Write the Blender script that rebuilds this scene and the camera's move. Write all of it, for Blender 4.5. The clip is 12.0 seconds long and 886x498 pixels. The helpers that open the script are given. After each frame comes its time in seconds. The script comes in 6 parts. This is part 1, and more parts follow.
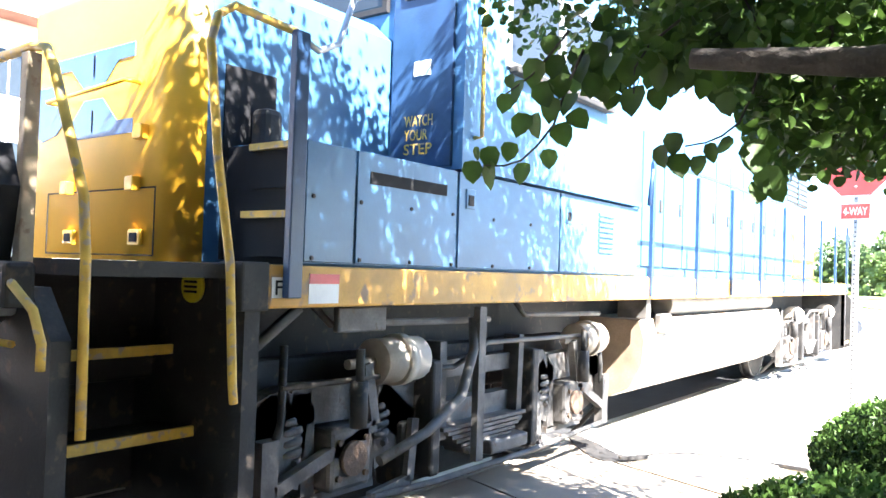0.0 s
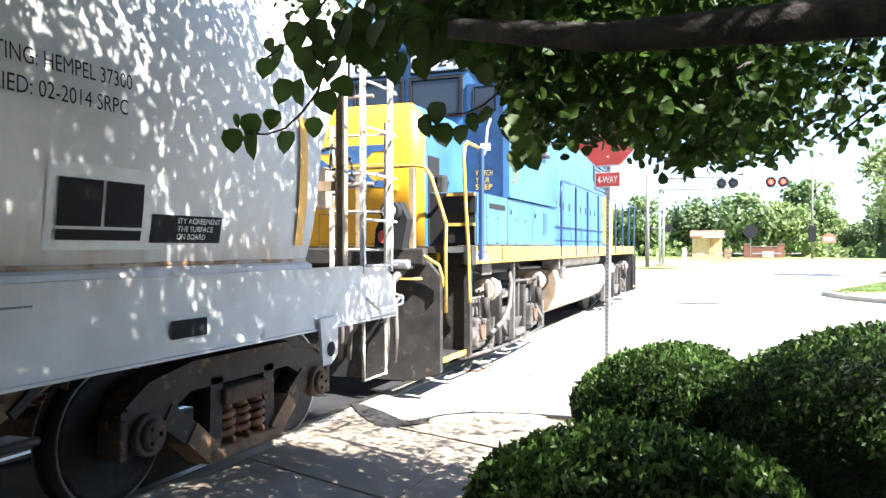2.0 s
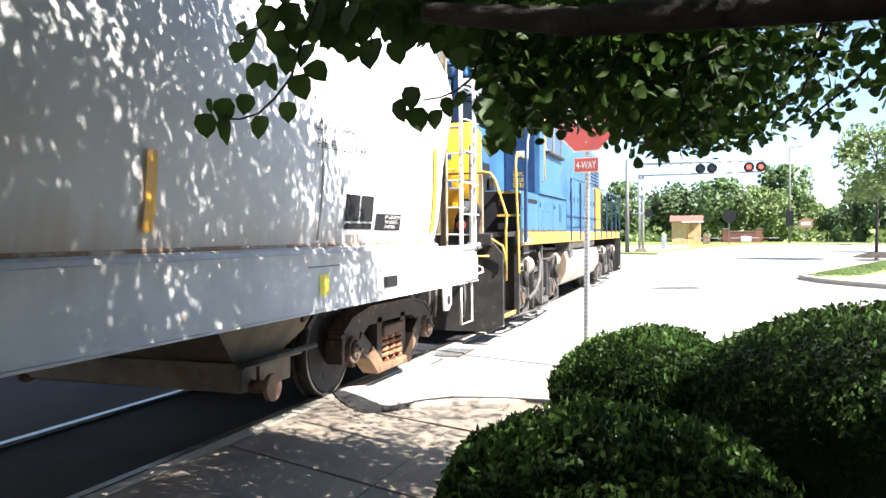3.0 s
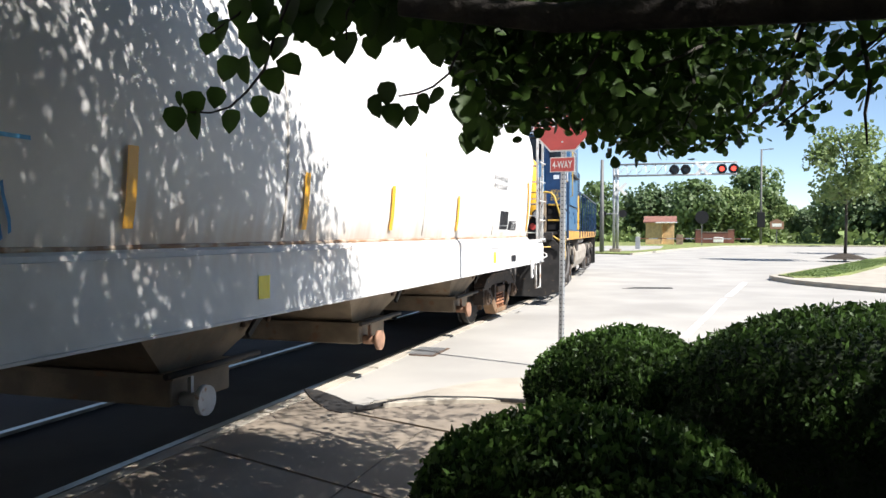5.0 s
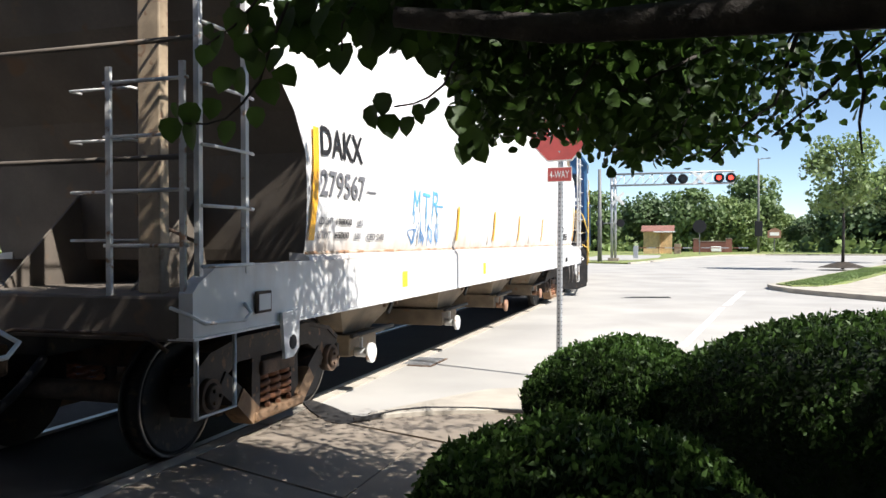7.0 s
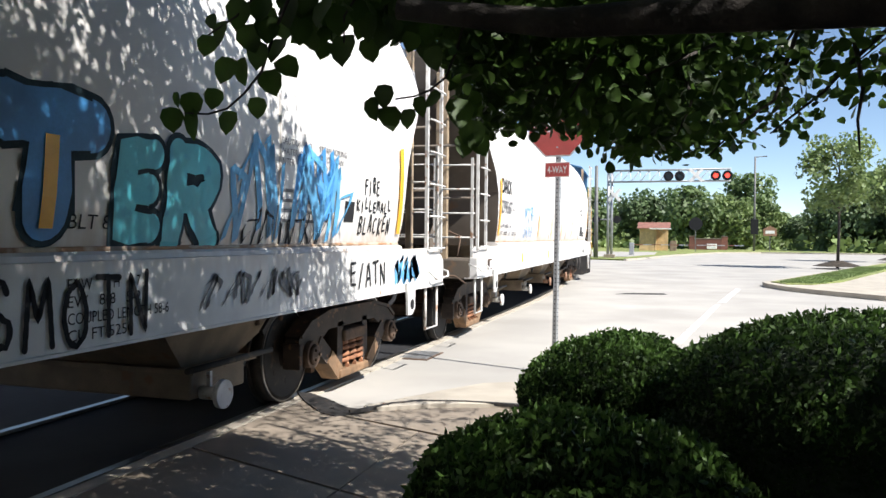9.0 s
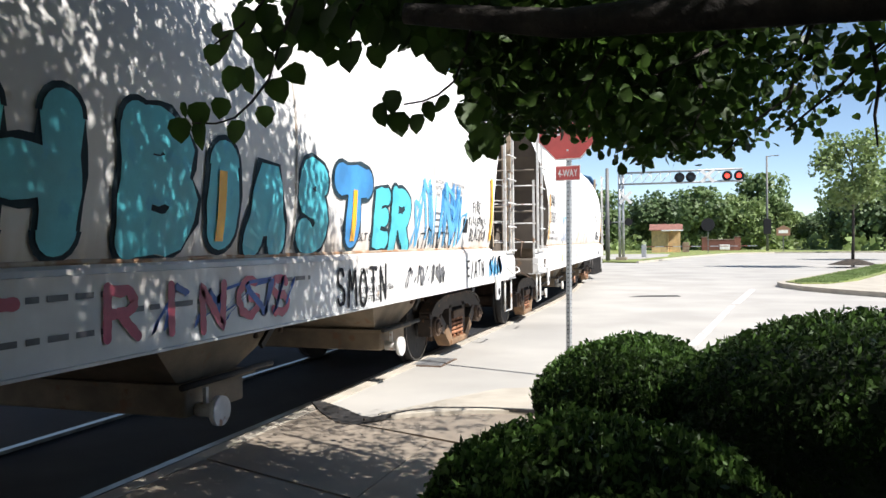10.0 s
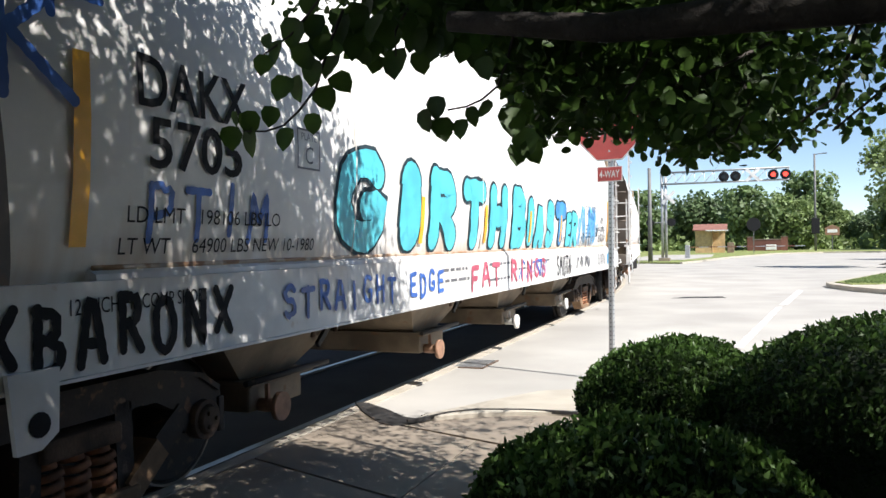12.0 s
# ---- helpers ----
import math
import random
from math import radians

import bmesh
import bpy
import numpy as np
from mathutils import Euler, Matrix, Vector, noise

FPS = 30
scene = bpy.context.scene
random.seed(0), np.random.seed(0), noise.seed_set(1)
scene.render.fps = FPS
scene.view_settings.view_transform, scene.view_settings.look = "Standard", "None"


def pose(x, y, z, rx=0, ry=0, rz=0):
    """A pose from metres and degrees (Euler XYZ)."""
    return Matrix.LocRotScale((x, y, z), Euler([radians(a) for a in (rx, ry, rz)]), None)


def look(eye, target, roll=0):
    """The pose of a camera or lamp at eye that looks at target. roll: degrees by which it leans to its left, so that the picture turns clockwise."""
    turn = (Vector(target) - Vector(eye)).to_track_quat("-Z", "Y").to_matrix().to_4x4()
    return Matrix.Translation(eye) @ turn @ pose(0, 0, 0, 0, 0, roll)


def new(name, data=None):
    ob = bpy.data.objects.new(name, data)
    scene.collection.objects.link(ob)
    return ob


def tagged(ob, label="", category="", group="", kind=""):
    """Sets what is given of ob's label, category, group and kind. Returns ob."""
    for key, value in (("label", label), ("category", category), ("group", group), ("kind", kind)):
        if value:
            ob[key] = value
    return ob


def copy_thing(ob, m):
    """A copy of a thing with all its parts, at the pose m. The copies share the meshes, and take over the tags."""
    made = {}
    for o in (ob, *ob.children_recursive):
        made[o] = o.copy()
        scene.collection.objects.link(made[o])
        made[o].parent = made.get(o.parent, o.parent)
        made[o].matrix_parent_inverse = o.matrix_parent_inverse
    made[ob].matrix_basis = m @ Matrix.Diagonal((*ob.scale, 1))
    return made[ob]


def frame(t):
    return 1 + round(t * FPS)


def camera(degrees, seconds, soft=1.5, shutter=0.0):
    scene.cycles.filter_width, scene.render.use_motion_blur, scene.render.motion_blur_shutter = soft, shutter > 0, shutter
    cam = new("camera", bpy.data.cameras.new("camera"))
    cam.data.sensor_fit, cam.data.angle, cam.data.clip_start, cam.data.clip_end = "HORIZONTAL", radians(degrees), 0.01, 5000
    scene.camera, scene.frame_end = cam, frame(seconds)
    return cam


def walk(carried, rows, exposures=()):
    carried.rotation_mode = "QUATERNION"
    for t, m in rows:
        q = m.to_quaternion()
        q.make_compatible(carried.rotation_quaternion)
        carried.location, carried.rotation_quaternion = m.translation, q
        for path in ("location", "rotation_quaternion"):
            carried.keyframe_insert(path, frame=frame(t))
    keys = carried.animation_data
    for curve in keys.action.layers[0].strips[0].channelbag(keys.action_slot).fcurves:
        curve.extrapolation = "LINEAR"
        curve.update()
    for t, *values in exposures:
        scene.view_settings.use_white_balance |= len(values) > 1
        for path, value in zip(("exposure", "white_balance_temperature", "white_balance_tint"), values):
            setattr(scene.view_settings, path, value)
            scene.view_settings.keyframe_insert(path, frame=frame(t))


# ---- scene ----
from math import cos, sin, pi, tau

cam = camera(59.45, 12.0)
# seconds; place; yaw, pitch and roll in degrees
PATH = [
    (0, -0.014, -0.087, 1.612, 36.77, 1.67, -1.83),
    (0.5, -0.021, -0.051, 1.634, 27.46, -0.14, -0.30),
    (1, -0.030, -0.027, 1.621, 23.71, -0.04, 0.39),
    (1.5, -0.003, -0.025, 1.613, 21.26, -0.54, 0.24),
    (2, 0.007, -0.009, 1.611, 21.05, -0.15, 0.09),
    (2.5, 0.027, -0.038, 1.605, 20.45, -0.86, 0.09),
    (3, 0.028, -0.009, 1.605, 19.67, -1.16, 0.41),
    (5, 0.014, 0.033, 1.605, 17.87, -1.27, -0.06),
    (5.5, 0.023, 0.018, 1.609, 17.66, -1.14, -0.19),
    (6, 0.010, 0.025, 1.608, 17.71, -0.95, -0.38),
    (6.5, 0.015, 0.035, 1.603, 17.55, -0.73, 0.06),
    (7, 0.020, 0.037, 1.606, 17.73, -0.53, 0.14),
    (9, 0.013, 0.022, 1.599, 17.45, -0.93, -0.50),
    (9.5, 0.017, 0.022, 1.601, 17.68, -0.69, 0.25),
    (10, 0.003, 0.050, 1.598, 18.28, -0.48, 0.63),
    (10.5, 0.018, 0.013, 1.610, 18.75, -0.40, 0.85),
    (11, 0.013, -0.012, 1.604, 19.06, -0.76, 0.76),
    (11.5, 0.001, 0.024, 1.597, 19.39, -0.69, 0.73),
    (12, 0.003, 0.010, 1.603, 21.25, -0.31, 0.97)]
EXPOSURES = [(0.0, 4.1), (0.5, 3.9), (1.0, 3.6), (1.5, 2.98), (2.0, 2.62), (2.5, 2.33), (3.2, 1.85), (5.0, 1.05), (12.0, 0.98)]
walk(cam, [(t, pose(x, y, z, 90 + p, r, w)) for t, x, y, z, w, p, r in PATH], EXPOSURES)
# world and sun
SUN_AZ, SUN_EL = 109.0, 48.0     # clockwise from +Y, degrees
world = bpy.data.worlds.new("sky")
scene.world = world
world.use_nodes = True
_n = world.node_tree.nodes
_sky = _n.new("ShaderNodeTexSky")
_sky.sky_type = "NISHITA"
_sky.sun_disc = False
_sky.dust_density, _sky.altitude = 0.1, 3000
_sky.sun_elevation, _sky.sun_rotation = radians(SUN_EL), radians(SUN_AZ)
_n["Background"].inputs[1].default_value = 0.085
world.node_tree.links.new(_sky.outputs[0], _n["Background"].inputs[0])
SUN_DIR = Vector((math.sin(radians(SUN_AZ)) * math.cos(radians(SUN_EL)),
                  math.cos(radians(SUN_AZ)) * math.cos(radians(SUN_EL)), math.sin(radians(SUN_EL))))
_sun = bpy.data.lights.new("sun", "SUN")
_sun.energy, _sun.angle, _sun.color = 5.0, radians(0.53), (1.0, 0.965, 0.93)
sun = new("sun", _sun)
sun.matrix_basis = look(SUN_DIR * 60, (0, 0, 0))
# materials
def mat(name, col, rough=0.6, metal=0.0, var=0.15, scale=6.0, fine=60.0, bump=0.05, col2=None, rust=None, rust_at=0.62, spec=0.5, trans=0.0, pieces=0.0):
    """A surface with broad stains, fine grain and relief; rust: a second colour that shows in patches."""
    m = bpy.data.materials.new(name)
    m.use_nodes = True
    nt = m.node_tree
    N, L = nt.nodes, nt.links
    b = N["Principled BSDF"]
    b.inputs["Roughness"].default_value = rough
    b.inputs["Metallic"].default_value = metal
    b.inputs["Specular IOR Level"].default_value = spec
    geo = N.new("ShaderNodeTexCoord")

    def tex(s, detail):
        t = N.new("ShaderNodeTexNoise")
        t.inputs["Scale"].default_value = s
        t.inputs["Detail"].default_value = detail
        L.new(geo.outputs["Object"], t.inputs["Vector"])
        return t

    def mix(fac, a, c):
        x = N.new("ShaderNodeMix")
        x.data_type = "RGBA"
        for val, i in ((fac, 0), (a, 6), (c, 7)):
            if hasattr(val, "links"):
                L.new(val, x.inputs[i])
            elif i == 0:
                x.inputs[0].default_value = val
            else:
                x.inputs[i].default_value = (*val, 1)
        return x.outputs[2]

    def ramp(sock, lo, hi):
        r = N.new("ShaderNodeMapRange")
        r.inputs[1].default_value, r.inputs[2].default_value = lo, hi
        L.new(sock, r.inputs[0])
        return r.outputs[0]
    big, small = tex(scale, 4), tex(fine, 3)
    dark = col2 or tuple(c * (1 - 2 * var) for c in col)
    c = mix(ramp(big.outputs[0], 0.35, 0.68), dark, tuple(min(1, x * (1 + var * 0.6)) for x in col))
    c = mix(ramp(small.outputs[0], 0.3, 0.7), mix(0.35 * min(1, var * 4), c, dark), c)
    if rust:
        third = tex(scale * 2.3, 6)
        c = mix(ramp(third.outputs[0], rust_at, rust_at + 0.08), c, rust)
    if pieces:
        info = N.new("ShaderNodeObjectInfo")
        c = mix(ramp(info.outputs["Random"], 0, 1 / pieces), c, dark)
    L.new(c, b.inputs["Base Color"])
    rr = N.new("ShaderNodeMapRange")
    rr.inputs[3].default_value, rr.inputs[4].default_value = max(0.03, rough - 0.12), min(1, rough + 0.12)
    L.new(big.outputs[0], rr.inputs[0])
    L.new(rr.outputs[0], b.inputs["Roughness"])
    if bump:
        bp = N.new("ShaderNodeBump")
        bp.inputs["Strength"].default_value = bump
        bp.inputs["Distance"].default_value = 0.02
        L.new(small.outputs[0], bp.inputs["Height"])
        L.new(bp.outputs[0], b.inputs["Normal"])
    if trans:
        t = N.new("ShaderNodeBsdfTranslucent")
        L.new(c, t.inputs[0])
        s = N.new("ShaderNodeMixShader")
        s.inputs[0].default_value = trans
        L.new(b.outputs[0], s.inputs[1])
        L.new(t.outputs[0], s.inputs[2])
        L.new(s.outputs[0], N["Material Output"].inputs[0])
    return m


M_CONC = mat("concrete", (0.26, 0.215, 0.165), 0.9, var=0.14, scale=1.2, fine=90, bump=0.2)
M_ROAD = mat("road_concrete", (0.39, 0.37, 0.335), 0.9, var=0.10, scale=0.5, fine=60, bump=0.2)
M_LINE = mat("worn_lane_paint", (0.66, 0.65, 0.62), 0.8, var=0.12, scale=3, rust=(0.38, 0.36, 0.33), rust_at=0.50, bump=0.1)
M_ASPH = mat("asphalt", (0.034, 0.034, 0.036), 0.95, spec=0.15, var=0.2, scale=1.5, fine=140, bump=0.3)
M_GRASS = mat("grass_ground", (0.20, 0.22, 0.08), 0.95, var=0.3, scale=0.6, fine=30, bump=0.3)
M_STEEL = mat("rail_steel", (0.30, 0.28, 0.26), 0.35, 0.9, var=0.2, scale=8)
M_RUST = mat("rusty_steel", (0.14, 0.09, 0.06), 0.85, 0.1, var=0.3, scale=7, bump=0.2)
M_BLACK = mat("black_grime_and_shade", (0.030, 0.028, 0.027), 0.75, var=0.3, scale=5, rust=(0.07, 0.05, 0.035), rust_at=0.6, bump=0.1)
M_GREYT = mat("truck_grey", (0.13, 0.12, 0.112), 0.7, 0.1, var=0.3, scale=5, rust=(0.08, 0.055, 0.04), bump=0.1)
M_HOP = mat("hopper_grey_paint", (0.72, 0.70, 0.67), 0.55, var=0.10, scale=1.1, fine=30, rust=(0.42, 0.30, 0.20), rust_at=0.72, bump=0.02)
M_FRAME = mat("brown_cast_steel", (0.052, 0.038, 0.030), 0.75, var=0.3, scale=5, rust=(0.16, 0.09, 0.05), rust_at=0.6, bump=0.15)
M_SEAT = mat("rust_brown_casting", (0.27, 0.165, 0.09), 0.8, var=0.22, scale=6, rust=(0.18, 0.10, 0.05), rust_at=0.55, bump=0.15)
M_HOPW = mat("hopper_chute_paint", (0.25, 0.195, 0.135), 0.8, var=0.22, scale=3, rust=(0.20, 0.12, 0.07), rust_at=0.62)
M_BLUE = mat("loco_blue_paint", (0.055, 0.155, 0.29), 0.4, var=0.14, scale=1.6, fine=40, bump=0.02)
M_YEL = mat("loco_yellow_paint", (0.80, 0.43, 0.03), 0.4, var=0.10, scale=1.5, fine=40, bump=0.02)
M_SILL = mat("worn_yellow_sill", (0.62, 0.33, 0.06), 0.6, var=0.2, scale=3, rust=(0.25, 0.16, 0.09), rust_at=0.58)
M_GLASS = mat("dark_glass", (0.02, 0.025, 0.03), 0.08, var=0.05, bump=0)
M_WHITE = mat("white_paint", (0.78, 0.77, 0.74), 0.5, var=0.08)
M_RED = mat("sign_red", (0.56, 0.075, 0.065), 0.45, var=0.08)
M_GALV = mat("galvanised_steel", (0.42, 0.43, 0.44), 0.45, 0.5, var=0.12, scale=12)
M_LEAF = mat("leaf", (0.068, 0.130, 0.024), 0.5, spec=0.35, var=0.3, scale=4, fine=20, bump=0, trans=0.45)
M_BUSH = mat("bush_leaf", (0.027, 0.055, 0.011), 0.7, spec=0.15, var=0.3, scale=4, fine=20, bump=0, trans=0.2)
M_FAR = mat("far_leaf", (0.17, 0.25, 0.09), 0.6, var=0.25, scale=0.4, fine=4, bump=0, trans=0.35)
M_BARK = mat("bark", (0.06, 0.05, 0.042), 0.95, var=0.3, scale=9, fine=50, bump=0.5)
M_SOIL = mat("mulch", (0.06, 0.045, 0.03), 1.0, var=0.35, scale=5, fine=70, bump=0.6)
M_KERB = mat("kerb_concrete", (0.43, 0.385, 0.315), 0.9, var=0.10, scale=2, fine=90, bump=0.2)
M_ORANGE = mat("orange_reflector", (0.88, 0.43, 0.02), 0.4, var=0.08)
M_YSTR = mat("yellow_reflector", (0.90, 0.72, 0.03), 0.4, var=0.05)
M_TAN = mat("tan_post_paint", (0.38, 0.29, 0.19), 0.6, var=0.2, rust=(0.2, 0.12, 0.07), rust_at=0.6)
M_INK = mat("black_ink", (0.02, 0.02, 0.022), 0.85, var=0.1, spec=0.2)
M_OUTL = mat("dark_outline_spray", (0.030, 0.055, 0.070), 0.8, var=0.25, scale=4, spec=0.2)
M_INKG = mat("faded_ink", (0.16, 0.16, 0.17), 0.6, var=0.2)
M_TEAL = mat("teal_spray", (0.09, 0.53, 0.62), 0.55, var=0.13, scale=3.0, rust=(0.06, 0.40, 0.54), rust_at=0.58)
M_TBLUE = mat("blue_spray", (0.06, 0.29, 0.64), 0.55, var=0.2, scale=3.0)
M_SPBLUE = mat("cobalt_spray", (0.04, 0.13, 0.45), 0.55, var=0.2, scale=3.0)
M_SPLIGHT = mat("light_blue_spray", (0.12, 0.42, 0.72), 0.55, var=0.2, scale=3.0)
M_SPRED = mat("red_spray", (0.55, 0.10, 0.16), 0.55, var=0.2, scale=3.0)
M_BROWN = mat("brown_dust", (0.26, 0.19, 0.13), 0.85, var=0.25, scale=3)
M_WOOD = mat("kiosk_wood", (0.58, 0.40, 0.20), 0.7, var=0.12, scale=3)
M_ROOF = mat("kiosk_roof", (0.26, 0.12, 0.09), 0.8, var=0.15, scale=3)
M_BRICK = mat("red_brick", (0.25, 0.10, 0.07), 0.85, var=0.2, scale=6, pieces=1.2)
M_RUSTR = mat("bright_rust", (0.36, 0.16, 0.08), 0.8, var=0.3, scale=8)
M_STUCCO = mat("pale_stucco", (0.62, 0.55, 0.50), 0.85, var=0.08, scale=0.8)
M_LAWN = mat("lawn", (0.25, 0.29, 0.085), 0.95, var=0.25, scale=1.2, fine=40, bump=0.4)
M_REDGLOW = bpy.data.materials.new("red_lamp_glow")
M_REDGLOW.use_nodes = True
M_REDGLOW.node_tree.nodes["Principled BSDF"].inputs["Base Color"].default_value = (0.5, 0.02, 0.02, 1)
M_REDGLOW.node_tree.nodes["Principled BSDF"].inputs["Emission Color"].default_value = (1.0, 0.06, 0.04, 1)
M_REDGLOW.node_tree.nodes["Principled BSDF"].inputs["Emission Strength"].default_value = 1.6
M_HOPS = mat("sill_grey_paint", (0.70, 0.69, 0.67), 0.5, var=0.10, scale=2.2, fine=40, rust=(0.40, 0.26, 0.16), rust_at=0.70, bump=0.02)
M_HOPW2 = mat("white_bar_paint", (0.66, 0.65, 0.62), 0.5, var=0.12, scale=5, rust=(0.3, 0.17, 0.1), rust_at=0.6)
M_YELW = mat("worn_yellow_bar", (0.66, 0.42, 0.07), 0.55, var=0.15, scale=9, rust=(0.35, 0.27, 0.18), rust_at=0.55)
M_LOGO = mat("emblem_blue", (0.035, 0.11, 0.26), 0.45, var=0.12)
M_DBLUE = mat("deep_blue_paint", (0.018, 0.05, 0.12), 0.4, var=0.15)
M_TANK = mat("dusty_tank_paint", (0.42, 0.37, 0.31), 0.75, var=0.2, scale=3)
M_DPOLE = mat("pole_grey", (0.16, 0.16, 0.155), 0.6, 0.2, var=0.12, scale=4)
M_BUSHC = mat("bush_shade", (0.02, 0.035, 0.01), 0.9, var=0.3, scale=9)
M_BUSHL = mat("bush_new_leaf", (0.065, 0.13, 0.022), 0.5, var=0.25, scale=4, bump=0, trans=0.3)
M_FARL = mat("far_leaf_bright", (0.22, 0.30, 0.10), 0.6, var=0.22, scale=0.5, fine=4, bump=0, trans=0.3)
M_FARD = mat("far_leaf_dark", (0.125, 0.19, 0.075), 0.6, var=0.26, scale=0.4, fine=4, bump=0, trans=0.2)
M_CAPR = mat("rust_red_cap", (0.34, 0.19, 0.12), 0.75, var=0.2, scale=9)
# brown grime of the wagon ends, with their shade darkened into the colour
M_HOPE = mat("grimy_shaded_end_paint", (0.14, 0.115, 0.09), 0.75, var=0.2, scale=1.5, fine=30, rust=(0.16, 0.10, 0.06), rust_at=0.62)
M_BLOCKER = mat("blocker_wall", (0.22, 0.17, 0.13), 0.85, var=0.12, scale=1.2)
M_LIP = mat("rusty_lip", (0.50, 0.40, 0.30), 0.7, var=0.2, scale=2.5, rust=(0.30, 0.17, 0.09), rust_at=0.47)
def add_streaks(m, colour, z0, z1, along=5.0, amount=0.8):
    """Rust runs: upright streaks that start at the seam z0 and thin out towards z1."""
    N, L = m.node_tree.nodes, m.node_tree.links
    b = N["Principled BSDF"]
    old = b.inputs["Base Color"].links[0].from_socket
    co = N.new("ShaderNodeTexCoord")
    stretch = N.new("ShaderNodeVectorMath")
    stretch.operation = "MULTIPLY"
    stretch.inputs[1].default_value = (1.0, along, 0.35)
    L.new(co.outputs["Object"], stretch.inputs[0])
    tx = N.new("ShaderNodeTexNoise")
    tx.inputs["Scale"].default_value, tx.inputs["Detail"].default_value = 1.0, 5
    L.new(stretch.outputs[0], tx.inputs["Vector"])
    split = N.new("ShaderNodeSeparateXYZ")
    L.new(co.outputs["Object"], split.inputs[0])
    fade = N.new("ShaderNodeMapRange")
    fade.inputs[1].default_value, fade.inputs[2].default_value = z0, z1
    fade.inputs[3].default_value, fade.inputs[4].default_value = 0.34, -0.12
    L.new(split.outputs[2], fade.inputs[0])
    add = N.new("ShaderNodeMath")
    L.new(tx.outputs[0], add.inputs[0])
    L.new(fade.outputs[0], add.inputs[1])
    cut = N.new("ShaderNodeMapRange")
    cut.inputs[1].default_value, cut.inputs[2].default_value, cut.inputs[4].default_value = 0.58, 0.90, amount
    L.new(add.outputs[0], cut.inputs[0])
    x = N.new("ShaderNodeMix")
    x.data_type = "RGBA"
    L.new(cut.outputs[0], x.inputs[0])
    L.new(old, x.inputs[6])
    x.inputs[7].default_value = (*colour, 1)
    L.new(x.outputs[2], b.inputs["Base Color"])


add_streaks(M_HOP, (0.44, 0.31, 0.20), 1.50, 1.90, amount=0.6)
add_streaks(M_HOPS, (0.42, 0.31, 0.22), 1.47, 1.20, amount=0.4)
# mesh helpers
def box(bm, x0, x1, y0, y1, z0, z1, bev=0.0):
    vs = [bm.verts.new((x, y, z)) for z in (z0, z1) for y in (y0, y1) for x in (x0, x1)]
    fs = [bm.faces.new([vs[i] for i in f]) for f in ((0, 2, 3, 1), (4, 5, 7, 6), (0, 1, 5, 4), (2, 6, 7, 3), (0, 4, 6, 2), (1, 3, 7, 5))]
    if bev:
        bmesh.ops.bevel(bm, geom=list({e for f in fs for e in f.edges}), offset=bev, segments=2, affect="EDGES", profile=0.5)
    return bm


def tube(bm, pts, r, n=8, r1=None):
    """A round bar through pts, tapering from r to r1."""
    pts = [Vector(p) for p in pts]
    rings = []
    side = None
    for i, p in enumerate(pts):
        d = (pts[min(i + 1, len(pts) - 1)] - pts[max(i - 1, 0)]).normalized()
        if side is None:
            side = d.orthogonal().normalized()
        side = (side - d * side.dot(d)).normalized()
        up = d.cross(side)
        rr = r if r1 is None else r + (r1 - r) * i / (len(pts) - 1)
        rings.append([bm.verts.new(p + (side * math.cos(a) + up * math.sin(a)) * rr) for a in (k * math.tau / n for k in range(n))])
    for a, c in zip(rings, rings[1:]):
        for k in range(n):
            bm.faces.new((a[k], a[(k + 1) % n], c[(k + 1) % n], c[k])).smooth = True
    bm.faces.new(rings[0][::-1])
    bm.faces.new(rings[-1])
    return bm


def prism(bm, outline, axis, a, b):
    """Extrudes a closed 2D outline along an axis ('x': outline is y,z; 'y': x,z; 'z': x,y) from a to b."""
    def at(p, h):
        return {"x": (h, p[0], p[1]), "y": (p[0], h, p[1]), "z": (p[0], p[1], h)}[axis]
    lo = [bm.verts.new(at(p, a)) for p in outline]
    hi = [bm.verts.new(at(p, b)) for p in outline]
    n = len(outline)
    fs = [bm.faces.new(lo), bm.faces.new(hi)]
    fs += [bm.faces.new((lo[k], lo[(k + 1) % n], hi[(k + 1) % n], hi[k])) for k in range(n)]
    bmesh.ops.recalc_face_normals(bm, faces=fs)
    return bm


def disc(bm, cx, cy, cz, r, axis, a, b, n=24, r1=None):
    """A cylinder or cone of radius r (to r1) along an axis from a to b off its centre."""
    d = {"x": Vector((1, 0, 0)), "y": Vector((0, 1, 0)), "z": Vector((0, 0, 1))}[axis]
    c = Vector((cx, cy, cz))
    return tube(bm, [c + d * a, c + d * b], r, n, r1)


def part(name, bm, material, parent=None, label="", smooth=False):
    me = bpy.data.meshes.new(name)
    bm.to_mesh(me)
    bm.free()
    if smooth:
        me.polygons.foreach_set("use_smooth", [True] * len(me.polygons))
    for m in (material if isinstance(material, (list, tuple)) else [material]):
        me.materials.append(m)
    ob = new(name, me)
    if parent:
        ob.parent = parent
    if label:
        tagged(ob, label)
    return ob


def BM():
    return bmesh.new()


def empty(name, label, category, group="", kind=""):
    ob = new(name)
    ob.empty_display_size = 0.2
    return tagged(ob, label, category, group, kind)
# the track: straight, then a left-hand bend
TRACK_X, RAIL_TOP, GAUGE = -4.42, 0.02, 1.5
BEND_Y, BEND_R = 17.0, 110.0


